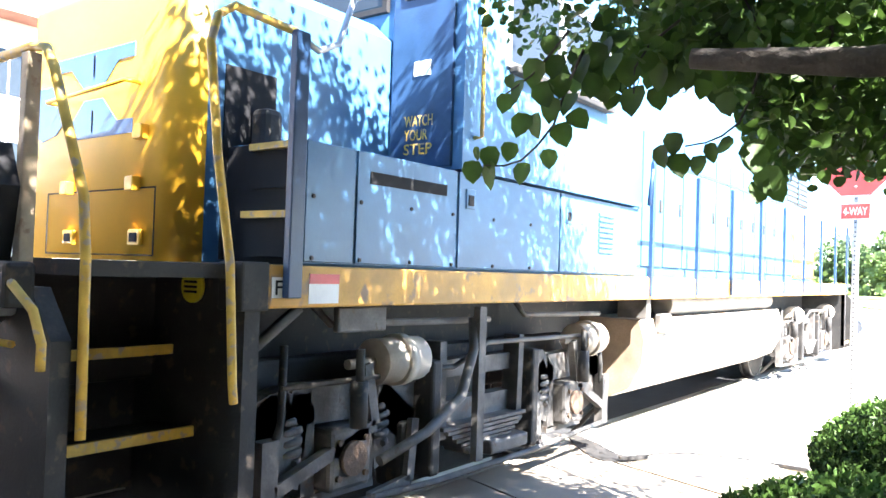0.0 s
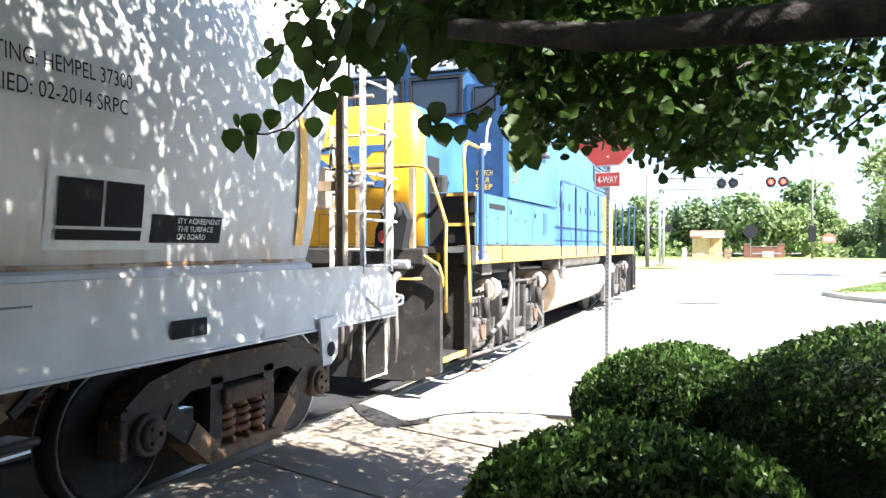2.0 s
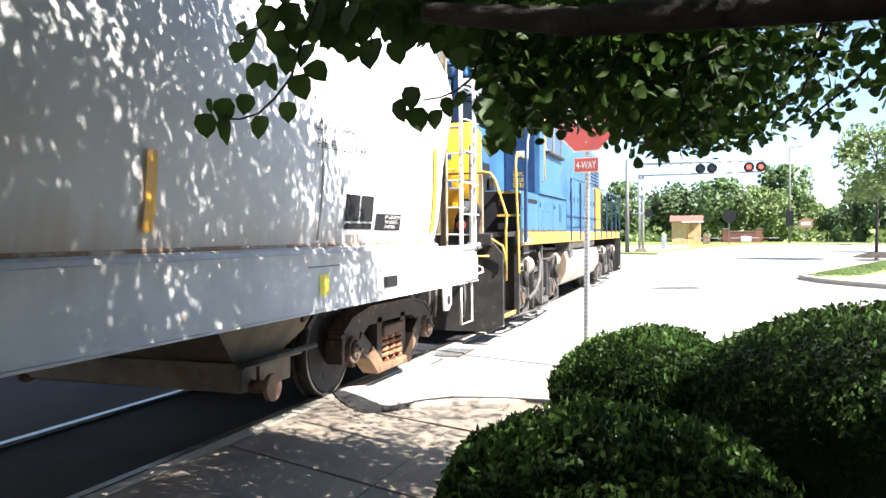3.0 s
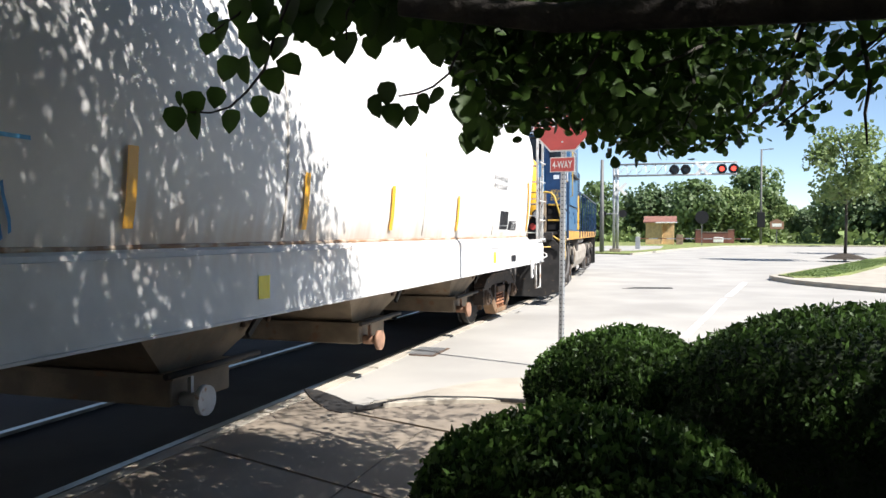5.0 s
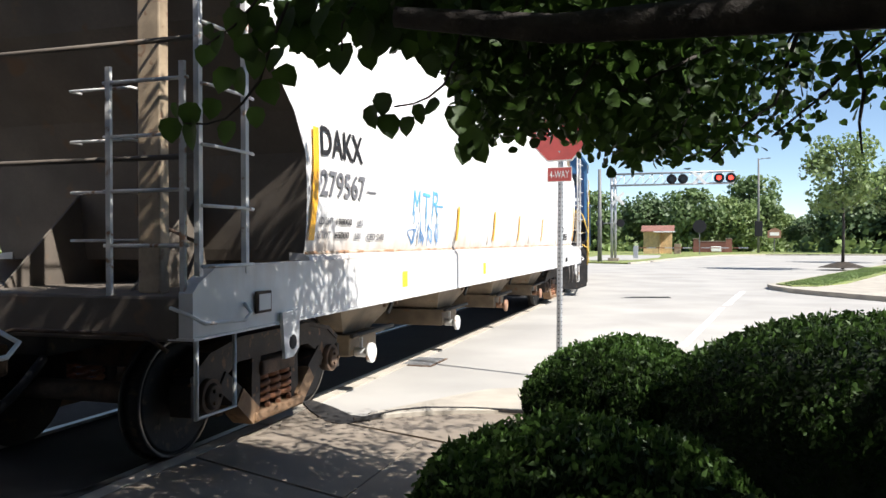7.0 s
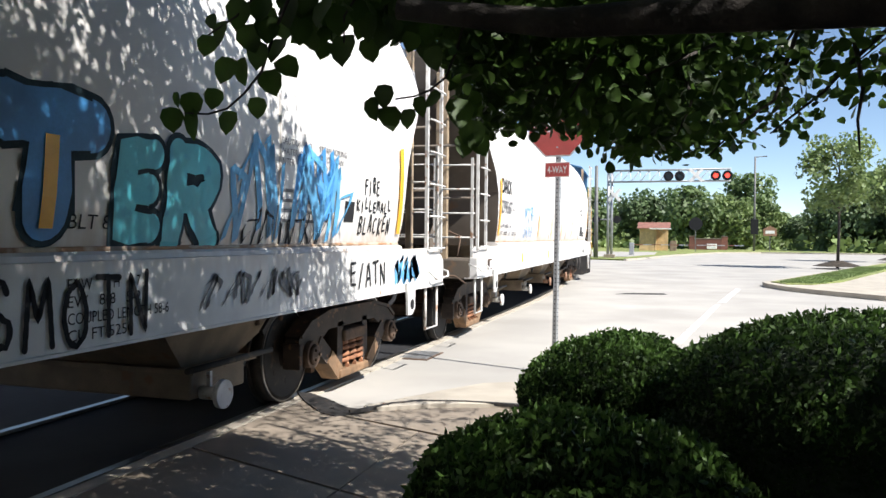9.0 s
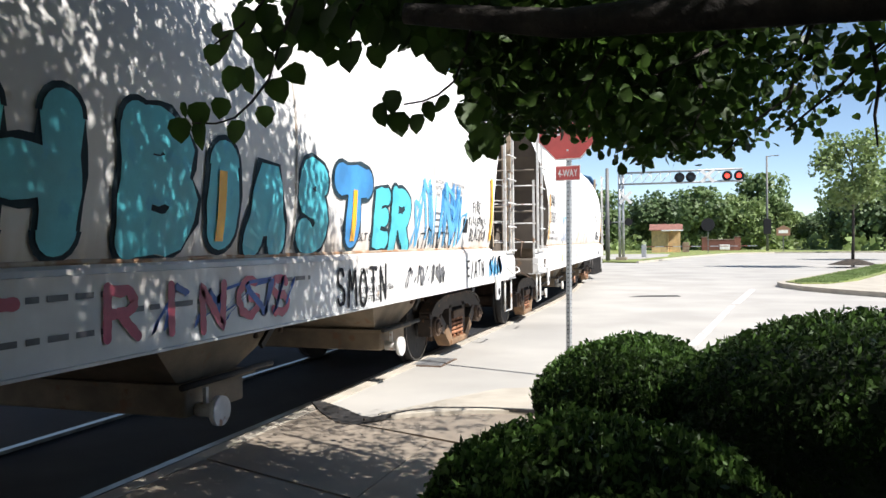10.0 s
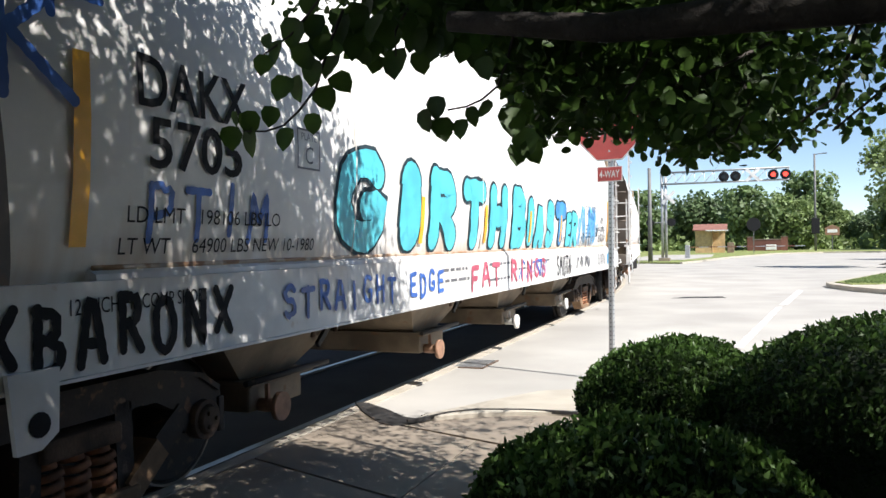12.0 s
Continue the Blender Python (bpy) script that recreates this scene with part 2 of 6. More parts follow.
def track(d, off=0.0):
    """The place on the track d metres along it, off metres to its right, and the heading in radians to the left."""
    if d <= BEND_Y:
        return TRACK_X + off, d, 0.0
    a = (d - BEND_Y) / BEND_R
    return TRACK_X - BEND_R * (1 - cos(a)) + off * cos(a), BEND_Y + BEND_R * sin(a) + off * sin(a), a


def strip(bm, off0, off1, z0, z1, d0, d1, step=2.0):
    """A bar that follows the track between two offsets."""
    n = max(1, int((d1 - d0) / step))
    rings = []
    for i in range(n + 1):
        d = d0 + (d1 - d0) * i / n
        row = []
        for off, z in ((off0, z0), (off1, z0), (off1, z1), (off0, z1)):
            x, y, _ = track(d, off)
            row.append(bm.verts.new((x, y, z)))
        rings.append(row)
    for a, c in zip(rings, rings[1:]):
        for k in range(4):
            bm.faces.new((a[k], a[(k + 1) % 4], c[(k + 1) % 4], c[k]))
    bm.faces.new(rings[0])
    bm.faces.new(rings[-1][::-1])
    bmesh.ops.recalc_face_normals(bm, faces=bm.faces)
    return bm


def struct(ob, label, category):
    return tagged(ob, label, category, kind="structure")


struct(part("ground", box(BM(), -600, 600, -300, 900, -0.6, -0.12), M_GRASS), "dry summer grass and earth reaching to the horizon", "ground")
# the street: pale concrete beside the track and over the crossing
bm = BM()
prism(bm, [track(d, 0.72)[:2] for d in (-60, 10, 17, 22, 27, 32, 37, 42, 48, 54, 60, 66)] + [(-4, 92), (60, 98), (60, -60)], "z", -0.5, 0.0)
struct(part("road", bm, M_ROAD), "pale sun-bleached concrete street with worn patches", "road")
bm = BM()
prism(bm, [(-30, -60), (-3.73, -60), (-3.73, 88), (-30, 88)], "z", -0.5, -0.01)
struct(part("street_asphalt", bm, M_ASPH), "dark asphalt street under and behind the track", "road")
for k in (-1, 1):
    o = k * GAUGE / 2
    r = part("rail", strip(BM(), o - 0.036, o + 0.036, -0.1, RAIL_TOP, -40, 110), M_STEEL)
    tagged(r, "worn bright steel rail set flush in the street", "rail", "rails of the track")
# joint strip along the near rail, in lengths
for i in range(22):
    d = -6 + i * 2.4
    r = part("rail_edge_strip", strip(BM(), 0.80, 0.93, -0.05, 0.018, d + 0.02, d + 2.38, 0.8), M_KERB)
    tagged(r, "narrow pale concrete strip beside the rail", "kerb strip", "edging strips along the rail")

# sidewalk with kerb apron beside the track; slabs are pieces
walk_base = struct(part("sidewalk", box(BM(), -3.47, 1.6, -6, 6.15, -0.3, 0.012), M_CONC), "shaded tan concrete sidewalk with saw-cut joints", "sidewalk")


def slab(name, outline, z0, z1, material, parent, inset=0.008):
    bm = BM()
    cx = sum(p[0] for p in outline) / len(outline)
    cy = sum(p[1] for p in outline) / len(outline)
    pts = []
    for x, y in outline:
        d = math.hypot(x - cx, y - cy)
        pts.append((x - (x - cx) / d * inset, y - (y - cy) / d * inset))
    prism(bm, pts, "z", z0, z1)
    return part(name, bm, material, parent)


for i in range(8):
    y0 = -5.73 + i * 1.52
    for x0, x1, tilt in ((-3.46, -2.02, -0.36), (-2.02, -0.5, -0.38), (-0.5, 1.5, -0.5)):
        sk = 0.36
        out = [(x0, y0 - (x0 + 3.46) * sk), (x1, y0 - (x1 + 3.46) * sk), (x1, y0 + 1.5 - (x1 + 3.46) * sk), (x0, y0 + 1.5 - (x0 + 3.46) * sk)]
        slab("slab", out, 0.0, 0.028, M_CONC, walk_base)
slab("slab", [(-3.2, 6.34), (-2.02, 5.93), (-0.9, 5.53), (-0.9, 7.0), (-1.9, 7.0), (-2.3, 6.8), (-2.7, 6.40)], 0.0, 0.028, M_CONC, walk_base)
# raised kerb apron that curves round to the street
arc = []
for k in range(15):
    a = k / 14
    arc.append((-2.72 + a * 3.6, 6.35 + 0.55 * (1 - (1 - min(1, a * 3.0)) ** 2) + 0.15 * a))
outer = [(x - 0.1, y + 0.28 + 1.05 * min(1, (x + 2.72) * 1.2)) for x, y in arc]
bm = BM()
n = len(arc)
rows = []
for k in range(n):
    (ax, ay), (dx, dy) = arc[k], outer[k]
    rows.append([bm.verts.new(p) for p in ((ax, ay, -0.1), (ax, ay, 0.062), (ax + 0.004, ay + 0.012, 0.07), (ax, ay + 0.16, 0.068), (dx, dy, 0.025), (dx, dy, -0.1))])
for a, c in zip(rows, rows[1:]):
    for q in range(5):
        bm.faces.new((a[q], c[q], c[q + 1], a[q + 1]))
bm.faces.new(rows[0])
bm.faces.new(rows[-1][::-1])
bmesh.ops.recalc_face_normals(bm, faces=bm.faces)
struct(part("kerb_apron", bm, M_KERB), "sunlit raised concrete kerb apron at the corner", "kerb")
# flat black wedge in the gutter by the rail: shade laid down as colour
tagged(part("gutter_patch", prism(BM(), [(-3.68, 6.96), (-3.54, 6.97), (-3.22, 6.75), (-2.94, 6.50), (-2.71, 6.45), (-2.69, 6.31), (-2.88, 6.15), (-3.04, 6.21), (-3.39, 6.58)], "z", 0.0, 0.034), M_BLACK), "black wedge by the rail standing in for shade", "road patch")
bm = BM()
prism(bm, [(-3.46, 6.12), (-2.9, 6.12), (-2.75, 6.34), (-3.46, 6.92)], "z", -0.2, 0.02)
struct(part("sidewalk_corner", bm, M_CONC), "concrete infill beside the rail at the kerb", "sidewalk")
# dark open joint along the kerb apron
def joint(label, pts, w, z):
    bm = BM()
    rows = []
    for k, p in enumerate(pts):
        a, b = pts[max(0, k - 1)], pts[min(len(pts) - 1, k + 1)]
        d = Vector((b[0] - a[0], b[1] - a[1])).normalized()
        ww = w * (0.8 + 0.4 * noise.noise(Vector((p[0] * 3, p[1] * 3, 0))))
        rows.append([bm.verts.new(q) for q in ((p[0] - d.y * ww, p[1] + d.x * ww, z - 0.03), (p[0] - d.y * ww, p[1] + d.x * ww, z), (p[0] + d.y * ww, p[1] - d.x * ww, z), (p[0] + d.y * ww, p[1] - d.x * ww, z - 0.03))])
    for a, b in zip(rows, rows[1:]):
        for q in range(3):
            bm.faces.new((a[q], a[q + 1], b[q + 1], b[q]))
    bmesh.ops.recalc_face_normals(bm, faces=bm.faces)
    struct(part("kerb_joint", bm, M_BLACK), label, "joint")


joint("dark open joint along the kerb apron", [(-2.78, 6.23), (-2.69, 6.33), (-2.54, 6.63), (-2.33, 6.83), (-1.92, 6.94), (-1.42, 6.97)], 0.026, 0.076)
# planting bed under the bushes
struct(part("planting_bed", prism(BM(), [(-1.0, 1.4), (6, 1.4), (6, 7.0), (-0.9, 6.9), (-1.25, 5.4), (-1.15, 3.4)], "z", -0.2, 0.06), M_SOIL), "dark mulch planting bed under clipped bushes", "planting bed")
# steel grate in the street by the rail
grate = empty("street_grate", "rusty perforated steel grate set flush in the street", "grate")
part("frame", box(BM(), -3.58, -3.15, 9.45, 10.15, -0.02, 0.012), M_RUST, grate)
for i in range(9):
    part("bar", box(BM(), -3.55, -3.18, 9.49 + i * 0.07, 9.525 + i * 0.07, 0.012, 0.024), M_GALV, grate)
# ------------------------------------------------------------------ the train
TRAIN = [(0, 0.0), (0.5, 1.46), (1, 2.97), (1.5, 4.53), (2, 6.10), (2.5, 7.66), (3, 9.16), (4, 12.2), (5, 15.27), (5.5, 16.80), (6, 18.37),
         (6.5, 19.92), (7, 21.43), (8, 24.6), (9, 27.85), (9.5, 29.48), (10, 31.1), (10.5, 32.73), (11, 34.35), (11.5, 35.97), (12, 37.6)]
HOP_HALF = 8.68
# half width and end of the rounded hopper body by height
BODY = [(1.46, 1.50, 7.28), (1.55, 1.535, 7.30), (1.75, 1.57, 7.33), (2.0, 1.59, 7.36), (2.3, 1.60, 7.40), (2.6, 1.59, 7.56), (2.9, 1.555, 7.82), (3.2, 1.49, 8.05),
        (3.5, 1.38, 8.2), (3.8, 1.22, 8.28), (4.05, 1.02, 8.32), (4.25, 0.78, 8.34), (4.38, 0.45, 8.34), (4.42, 0.0, 8.34)]


def body_w(z):
    return float(np.interp(z, [b[0] for b in BODY], [b[1] for b in BODY]))


def lettering(txt, height, width, y, z, material, parent, name="lettering", bold=0.0, off=0.012, w=None, lean=0.0, label=""):
    """Flat letters on the wagon's side, height and width in metres, with their lower left corner at y, z."""
    cu = bpy.data.curves.new(name, "FONT")
    cu.body = txt
    cu.offset = bold
    cu.fill_mode = "BOTH"
    cu.resolution_u = 3
    tmp = bpy.data.objects.new(name, cu)
    me = bpy.data.meshes.new_from_object(tmp)
    bpy.data.objects.remove(tmp)
    co = np.empty(len(me.vertices) * 3)
    me.vertices.foreach_get("co", co)
    co = co.reshape(-1, 3)
    lo, hi = co.min(0), co.max(0)
    u = (co[:, 0] - lo[0]) / max(1e-6, hi[0] - lo[0]) * width
    v = (co[:, 1] - lo[1]) / max(1e-6, hi[1] - lo[1]) * height
    zz = z + v
    yy = y + u + lean * v
    xx = np.array([(body_w(q) if w is None else w) + off for q in zz])
    me.vertices.foreach_set("co", np.stack([xx, yy, zz], 1).ravel())
    me.update()
    me.materials.clear()
    me.materials.append(material)
    if height > 0.15 and len(txt) > 1 and w is None:
        return letters_apart(me, parent)
    ob = new(name, me)
    ob.parent = parent
    if label:
        tagged(ob, label)
    return ob


def letters_apart(me, parent):
    """One object for each letter of a large word."""
    bm = BM()
    bm.from_mesh(me)
    left = set(bm.faces)
    while left:
        todo, island = [left.pop()], []
        while todo:
            f = todo.pop()
            island.append(f)
            for e in f.edges:
                for g in e.link_faces:
                    if g in left:
                        left.discard(g)
                        todo.append(g)
        one, seen = BM(), {}
        for f in island:
            vs = []
            for v in f.verts:
                if v not in seen:
                    seen[v] = one.verts.new(v.co)
                vs.append(seen[v])
            one.faces.new(vs)
        part("letter", one, me.materials[0], parent)
    bm.free()


def loft_body(bm, tail=0.0):
    for sx in (-1, 1):
        prev = None
        for z, w, ye in BODY:
            row = [bm.verts.new((sx * w, y, z)) for y in np.linspace(-ye - tail, ye, 9)]
            if prev:
                for a, c, d, e in zip(prev, prev[1:], row[1:], row):
                    f = bm.faces.new((a, c, d, e) if sx > 0 else (e, d, c, a))
                    f.smooth = True
            prev = row
    z, w, ye = BODY[0]
    bm.faces.new([bm.verts.new(p) for p in ((-w, -ye - tail, z), (-w, ye, z), (w, ye, z), (w, -ye - tail, z))])
    return bm


def loft_end(bm, sy, tail=0.0):
    prev = None
    for z, w, ye in BODY[:-1]:
        row = [bm.verts.new((x, sy * ye - tail, z)) for x in (-w, 0, w)]
        if prev:
            for a, c, d, e in zip(prev, prev[1:], row[1:], row):
                bm.faces.new((a, c, d, e) if sy < 0 else (e, d, c, a))
        prev = row
    return bm


WHEELS = []      # wheelset, place, radius, axle height


def wheelset(parent, y, r, material):
    bm = BM()
    disc(bm, 0, 0, 0, 0.08, "x", -1.0, 1.0, 12)
    ws = part("wheelset", bm, M_RUST, parent)
    for sx in (-1, 1):
        bm = BM()
        x = sx * 0.75
        for a, b, ra, rb in ((-0.07, 0.05, r, r), (-0.085, -0.06, r + 0.028, r + 0.028), (0.045, 0.065, r - 0.02, r - 0.05), (0.02, 0.10, 0.14, 0.12)):
            disc(bm, x, 0, 0, ra, "x", sx * a, sx * b, 32, rb)
        # dished plate with a few holes' worth of relief
        for k in range(6):
            an = k * tau / 6
            disc(bm, x, cos(an) * r * 0.55, sin(an) * r * 0.55, 0.035, "x", sx * 0.05, sx * 0.068, 8)
        part("wheel", bm, material, ws)
        bm = BM()
        for k in range(36):
            a0, a1 = k * tau / 36, (k + 1) * tau / 36
            q = [bm.verts.new((x + sx * 0.067, cos(a) * rr, sin(a) * rr)) for a, rr in ((a0, r - 0.018), (a1, r - 0.018), (a1, r - 0.003), (a0, r - 0.003))]
            bm.faces.new(q if sx > 0 else q[::-1])
        part("rim", bm, M_STEEL, ws, "rubbed bright wheel rim")
    WHEELS.append((ws, y, r))
    ws.location = (0, y, r + RAIL_TOP)
    return ws


def bar2(bm, x0, x1, pts, wid):
    """Flat bars in the y,z plane through pts, wid high, between two x."""
    for (y0, z0), (y1, z1) in zip(pts, pts[1:]):
        d = Vector((y1 - y0, z1 - z0)).normalized()
        nx, ny = -d.y * wid / 2, d.x * wid / 2
        prism(bm, [(y0 + nx, z0 + ny), (y1 + nx, z1 + ny), (y1 - nx, z1 - ny), (y0 - nx, z0 - ny)], "x", x0, x1)
    return bm


def coil(bm, x, y, z0, z1, r, wire, turns):
    pts = [(x + cos(k * tau / 10) * r, y + sin(k * tau / 10) * r, z0 + (z1 - z0) * k / (10 * turns)) for k in range(10 * turns + 1)]
    return tube(bm, pts, wire, 5)


def hopper_truck(h, yc, half=1.0):
    """A three-piece cast truck: side frames, springs on their seats, bolster, bearings and two wheelsets."""
    for sx in (-1, 1):
        xa, xb = sorted((sx * 0.92, sx * 1.06))
        bm = BM()
        chord = [(-1.20, 0.42), (-1.20, 0.64), (-1.00, 0.76), (-0.60, 0.84), (0.60, 0.84), (1.00, 0.76), (1.20, 0.64), (1.20, 0.42),
                 (1.10, 0.42), (1.06, 0.56), (0.94, 0.56), (0.84, 0.42), (0.76, 0.58), (0.58, 0.67), (-0.58, 0.67), (-0.76, 0.58), (-0.84, 0.42), (-0.94, 0.56), (-1.06, 0.56), (-1.10, 0.42)]
        prism(bm, [(yc + y, z) for y, z in chord], "x", xa, xb)
        for k in (-1, 1):
            bar2(bm, xa, xb, [(yc + k * 0.33, 0.22), (yc + k * 0.31, 0.72)], 0.13)
            bar2(bm, xa - 0.015, xb + 0.015, [(yc + k * 0.82, 0.56), (yc + k * 0.60, 0.40)], 0.16)
            # rib along the upper edge and the pedestal's stop
            bar2(bm, xa - 0.02, xb + 0.02, [(yc + k * 1.17, 0.66), (yc + k * 0.98, 0.775), (yc + k * 0.58, 0.85)], 0.035)
            box(bm, xa - 0.02, xb + 0.02, yc + k * 1.19 - 0.03, yc + k * 1.19 + 0.03, 0.36, 0.60, 0.012)
        bar2(bm, xa - 0.02, xb + 0.02, [(yc - 0.58, 0.85), (yc + 0.58, 0.85)], 0.035)
        fr = part("side_frame", bm, M_FRAME, h)
        bm = BM()
        for k in (-1, 1):
            bar2(bm, xa - 0.02, xb + 0.03, [(yc + k * 0.60, 0.40), (yc + k * 0.36, 0.20)], 0.15)
        box(bm, xa - 0.03, xb + 0.05, yc - 0.40, yc + 0.40, 0.15, 0.235, 0.02)
        part("spring_seat", bm, M_SEAT, fr, "rust-brown cast spring seat")
        for dy in (-0.18, 0.0, 0.18):
            part("spring", coil(BM(), sx * 1.0, yc + dy, 0.25, 0.50, 0.075, 0.024, 4), M_RUSTR, fr, "rusty coil spring")
        part("bolster_end", box(BM(), *sorted((sx * 0.86, sx * 1.10)), yc - 0.27, yc + 0.27, 0.51, 0.63, 0.02), M_RUST, fr)
        for k in (-1, 1):
            bm = BM()
            disc(bm, sx * 1.0, yc + k * half, 0.48, 0.13, "x", sx * 0.02, sx * 0.11, 16)
            disc(bm, sx * 1.0, yc + k * half, 0.48, 0.10, "x", sx * 0.11, sx * 0.14, 16, 0.08)
            for q in range(3):
                disc(bm, sx * 1.14, yc + k * half + cos(q * tau / 3) * 0.05, 0.48 + sin(q * tau / 3) * 0.05, 0.016, "x", 0, sx * 0.02, 6)
            part("bearing_cap", bm, M_RUST, fr, "rusty round bearing cap")
    bm = BM()
    box(bm, -0.9, 0.9, yc - 0.2, yc + 0.2, 0.50, 0.80, 0.03)
    part("bolster", bm, M_RUST, h)
    for k in (-1, 1):
        bm = bar2(BM(), -0.9, 0.9, [(yc + k * (half - 0.47), 0.30), (yc + k * (half - 0.49), 0.44)], 0.06)
        bar2(bm, 0.78, 0.86, [(yc + k * (half - 0.47), 0.62), (yc + k * (half - 0.47), 0.22)], 0.08)
        part("brake_beam", bm, M_RUST, h)
    for k in (-1, 1):
        wheelset(h, yc + k * half, 0.44, M_BLACK)


def ladder(h, x, y0, y1, z0, z1, rungs, material):
    bm = BM()
    for y in (y0, y1):
        box(bm, x - 0.012, x + 0.025, y - 0.020, y + 0.020, z0, z1)
    ob = part("ladder", bm, material, h)
    for i in range(rungs):
        z = z0 + 0.06 + i * (z1 - z0 - 0.12) / (rungs - 1)
        part("rung", tube(BM(), [(x + 0.05, y0 - 0.03, z), (x + 0.07, y0 + 0.05, z), (x + 0.07, y1 - 0.05, z), (x + 0.05, y1 + 0.03, z)], 0.012, 6), material, ob)
    return ob


def end_ladder(h, y, x0, x1, z0, z1, rungs, material):
    bm = BM()
    for x in (x0, x1):
        box(bm, x - 0.018, x + 0.018, y - 0.012, y + 0.012, z0, z1)
    ob = part("end_ladder", bm, material, h)
    for i in range(rungs):
        z = z0 + 0.1 + i * (z1 - z0 - 0.2) / (rungs - 1)
        part("rung", tube(BM(), [(x0 - 0.04, y, z), (x1 + 0.04, y, z)], 0.012, 6), material, ob)


def reach(sy, d):
    """A place d metres out towards one end; the rear platform is a little longer."""
    return d if sy > 0 else -d - 0.16


def build_hopper(label, front=7.14, rear=-7.25, tail=0.0, strips=(-3.22, -1.26, 0.55, 2.80)):
    h = empty("covered_hopper", label, "hopper wagon", "hopper wagons of the train")
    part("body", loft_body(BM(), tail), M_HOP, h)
    for sy in (-1, 1):
        part("end_sheet", loft_end(BM(), sy, tail if sy < 0 else 0.0), M_HOPE, h, "grimy sloping end sheet, darkened for shade")
    for sx in (-1, 1):
        bm = BM()
        xa, xb = sorted((sx * 1.50, sx * 1.60))
        e, r = HOP_HALF, -reach(-1, HOP_HALF)
        prism(bm, [(-r, 1.03), (e, 1.03), (e, 1.30), (e - 0.06, 1.36), (e - 0.26, 1.46), (-r + 0.26, 1.46), (-r + 0.06, 1.36), (-r, 1.30)], "x", xa, xb)
        # sloping lip between sill and body
        prism(bm, [(sx * 1.58, 1.462), (sx * 1.40, 1.462), (sx * 1.40, 1.525), (sx * 1.52, 1.515), (sx * 1.575, 1.49)], "y", -7.3, 7.3)
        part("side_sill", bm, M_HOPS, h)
        bm = BM()
        pts = [(sx * 1.526, -7.28 + k * 0.182, 1.518 + noise.noise(Vector((k * 0.31, sx, 3.0))) * 0.008) for k in range(81)]
        tube(bm, pts, 0.017, 6)
        part("weld_lip", bm, M_LIP, h, "rust-stained weld lip")
        # bottom flange
        bm = BM()
        xa, xb = sorted((sx * 1.42, sx * 1.608))
        box(bm, xa, xb, -r, e, 1.012, 1.028)
        part("sill_flange", bm, M_HOPS, h)
        for y in (-7.70, 7.45):
            bm = BM()
            prism(bm, [(y - 0.13, 1.10), (y + 0.13, 1.10), (y + 0.12, 0.82), (y + 0.03, 0.76), (y - 0.09, 0.76)], "x", *sorted((sx * 1.61, sx * 1.635)))
            ob = part("jacking_plate", bm, M_HOPS, h)
            part("plate_hole", disc(BM(), sx * 1.636, y + 0.02, 0.87, 0.055, "x", 0, sx * 0.004, 14), M_INK, ob)
        for y in (-4.7, -1.55, 1.55, 4.7):
            bm = BM()
            pts = [(sx * (body_w(z) + 0.004), y, z) for z in np.linspace(1.56, 4.2, 12)]
            tube(bm, pts, 0.012, 6)
            part("weld_seam", bm, M_HOPS, h)
    # centre sill and end platforms
    bm = BM()
    box(bm, -0.35, 0.35, -HOP_HALF, HOP_HALF, 0.85, 1.2, 0.02)
    part("centre_sill", bm, M_BLACK, h)
    for sy in (-1, 1):
        bm = BM()
        ya, yb = sorted((reach(sy, 8.45), reach(sy, 8.68)))
        box(bm, -1.5, 1.5, ya, yb, 1.0, 1.28, 0.02)
        ya, yb = sorted((sy * 6.9, reach(sy, 8.6)))
        box(bm, -1.5, 1.5, ya, yb, 1.22, 1.26)
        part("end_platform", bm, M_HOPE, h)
        # crossover bars, posts that carry the overhang
        for x in ((-1.33, 1.33) if sy > 0 else (-0.95, 0.95)):
            ya, yb = sorted((reach(sy, 8.15), reach(sy, 8.25)))
            part("end_post", box(BM(), x - (0.035 if sy > 0 else 0.09), x + (0.035 if sy > 0 else 0.09), ya, yb, 1.26, 4.0, 0.012), M_TAN, h, "tan painted steel end post")
        for x in (-0.6, 0.6):
            prof = [(sy * 7.0, 1.26), (reach(sy, 8.0), 1.26), (sy * 7.05, 2.3)]
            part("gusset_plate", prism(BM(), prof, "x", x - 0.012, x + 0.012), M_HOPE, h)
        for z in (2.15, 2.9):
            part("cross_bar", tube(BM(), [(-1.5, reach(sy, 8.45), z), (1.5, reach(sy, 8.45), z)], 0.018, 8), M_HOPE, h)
        ladder(h, 1.58, *sorted((reach(sy, 8.60), reach(sy, 8.08))), 1.40, 4.1, 8, M_HOPW2)
        ladder(h, -1.60, *sorted((reach(sy, 8.60), reach(sy, 8.08))), 1.40, 4.1, 8, M_HOPW2)
        end_ladder(h, reach(sy, 8.66), 0.98, 1.52, 1.15, 2.7, 5, M_HOPW2)
        # sill step
        for x in (-1.55, 1.55):
            part("sill_step", tube(BM(), [(x, reach(sy, 8.58), 1.03), (x, reach(sy, 8.58), 0.52), (x, reach(sy, 8.16), 0.52), (x, reach(sy, 8.16), 1.03)], 0.016, 6), M_HOPW2, h)
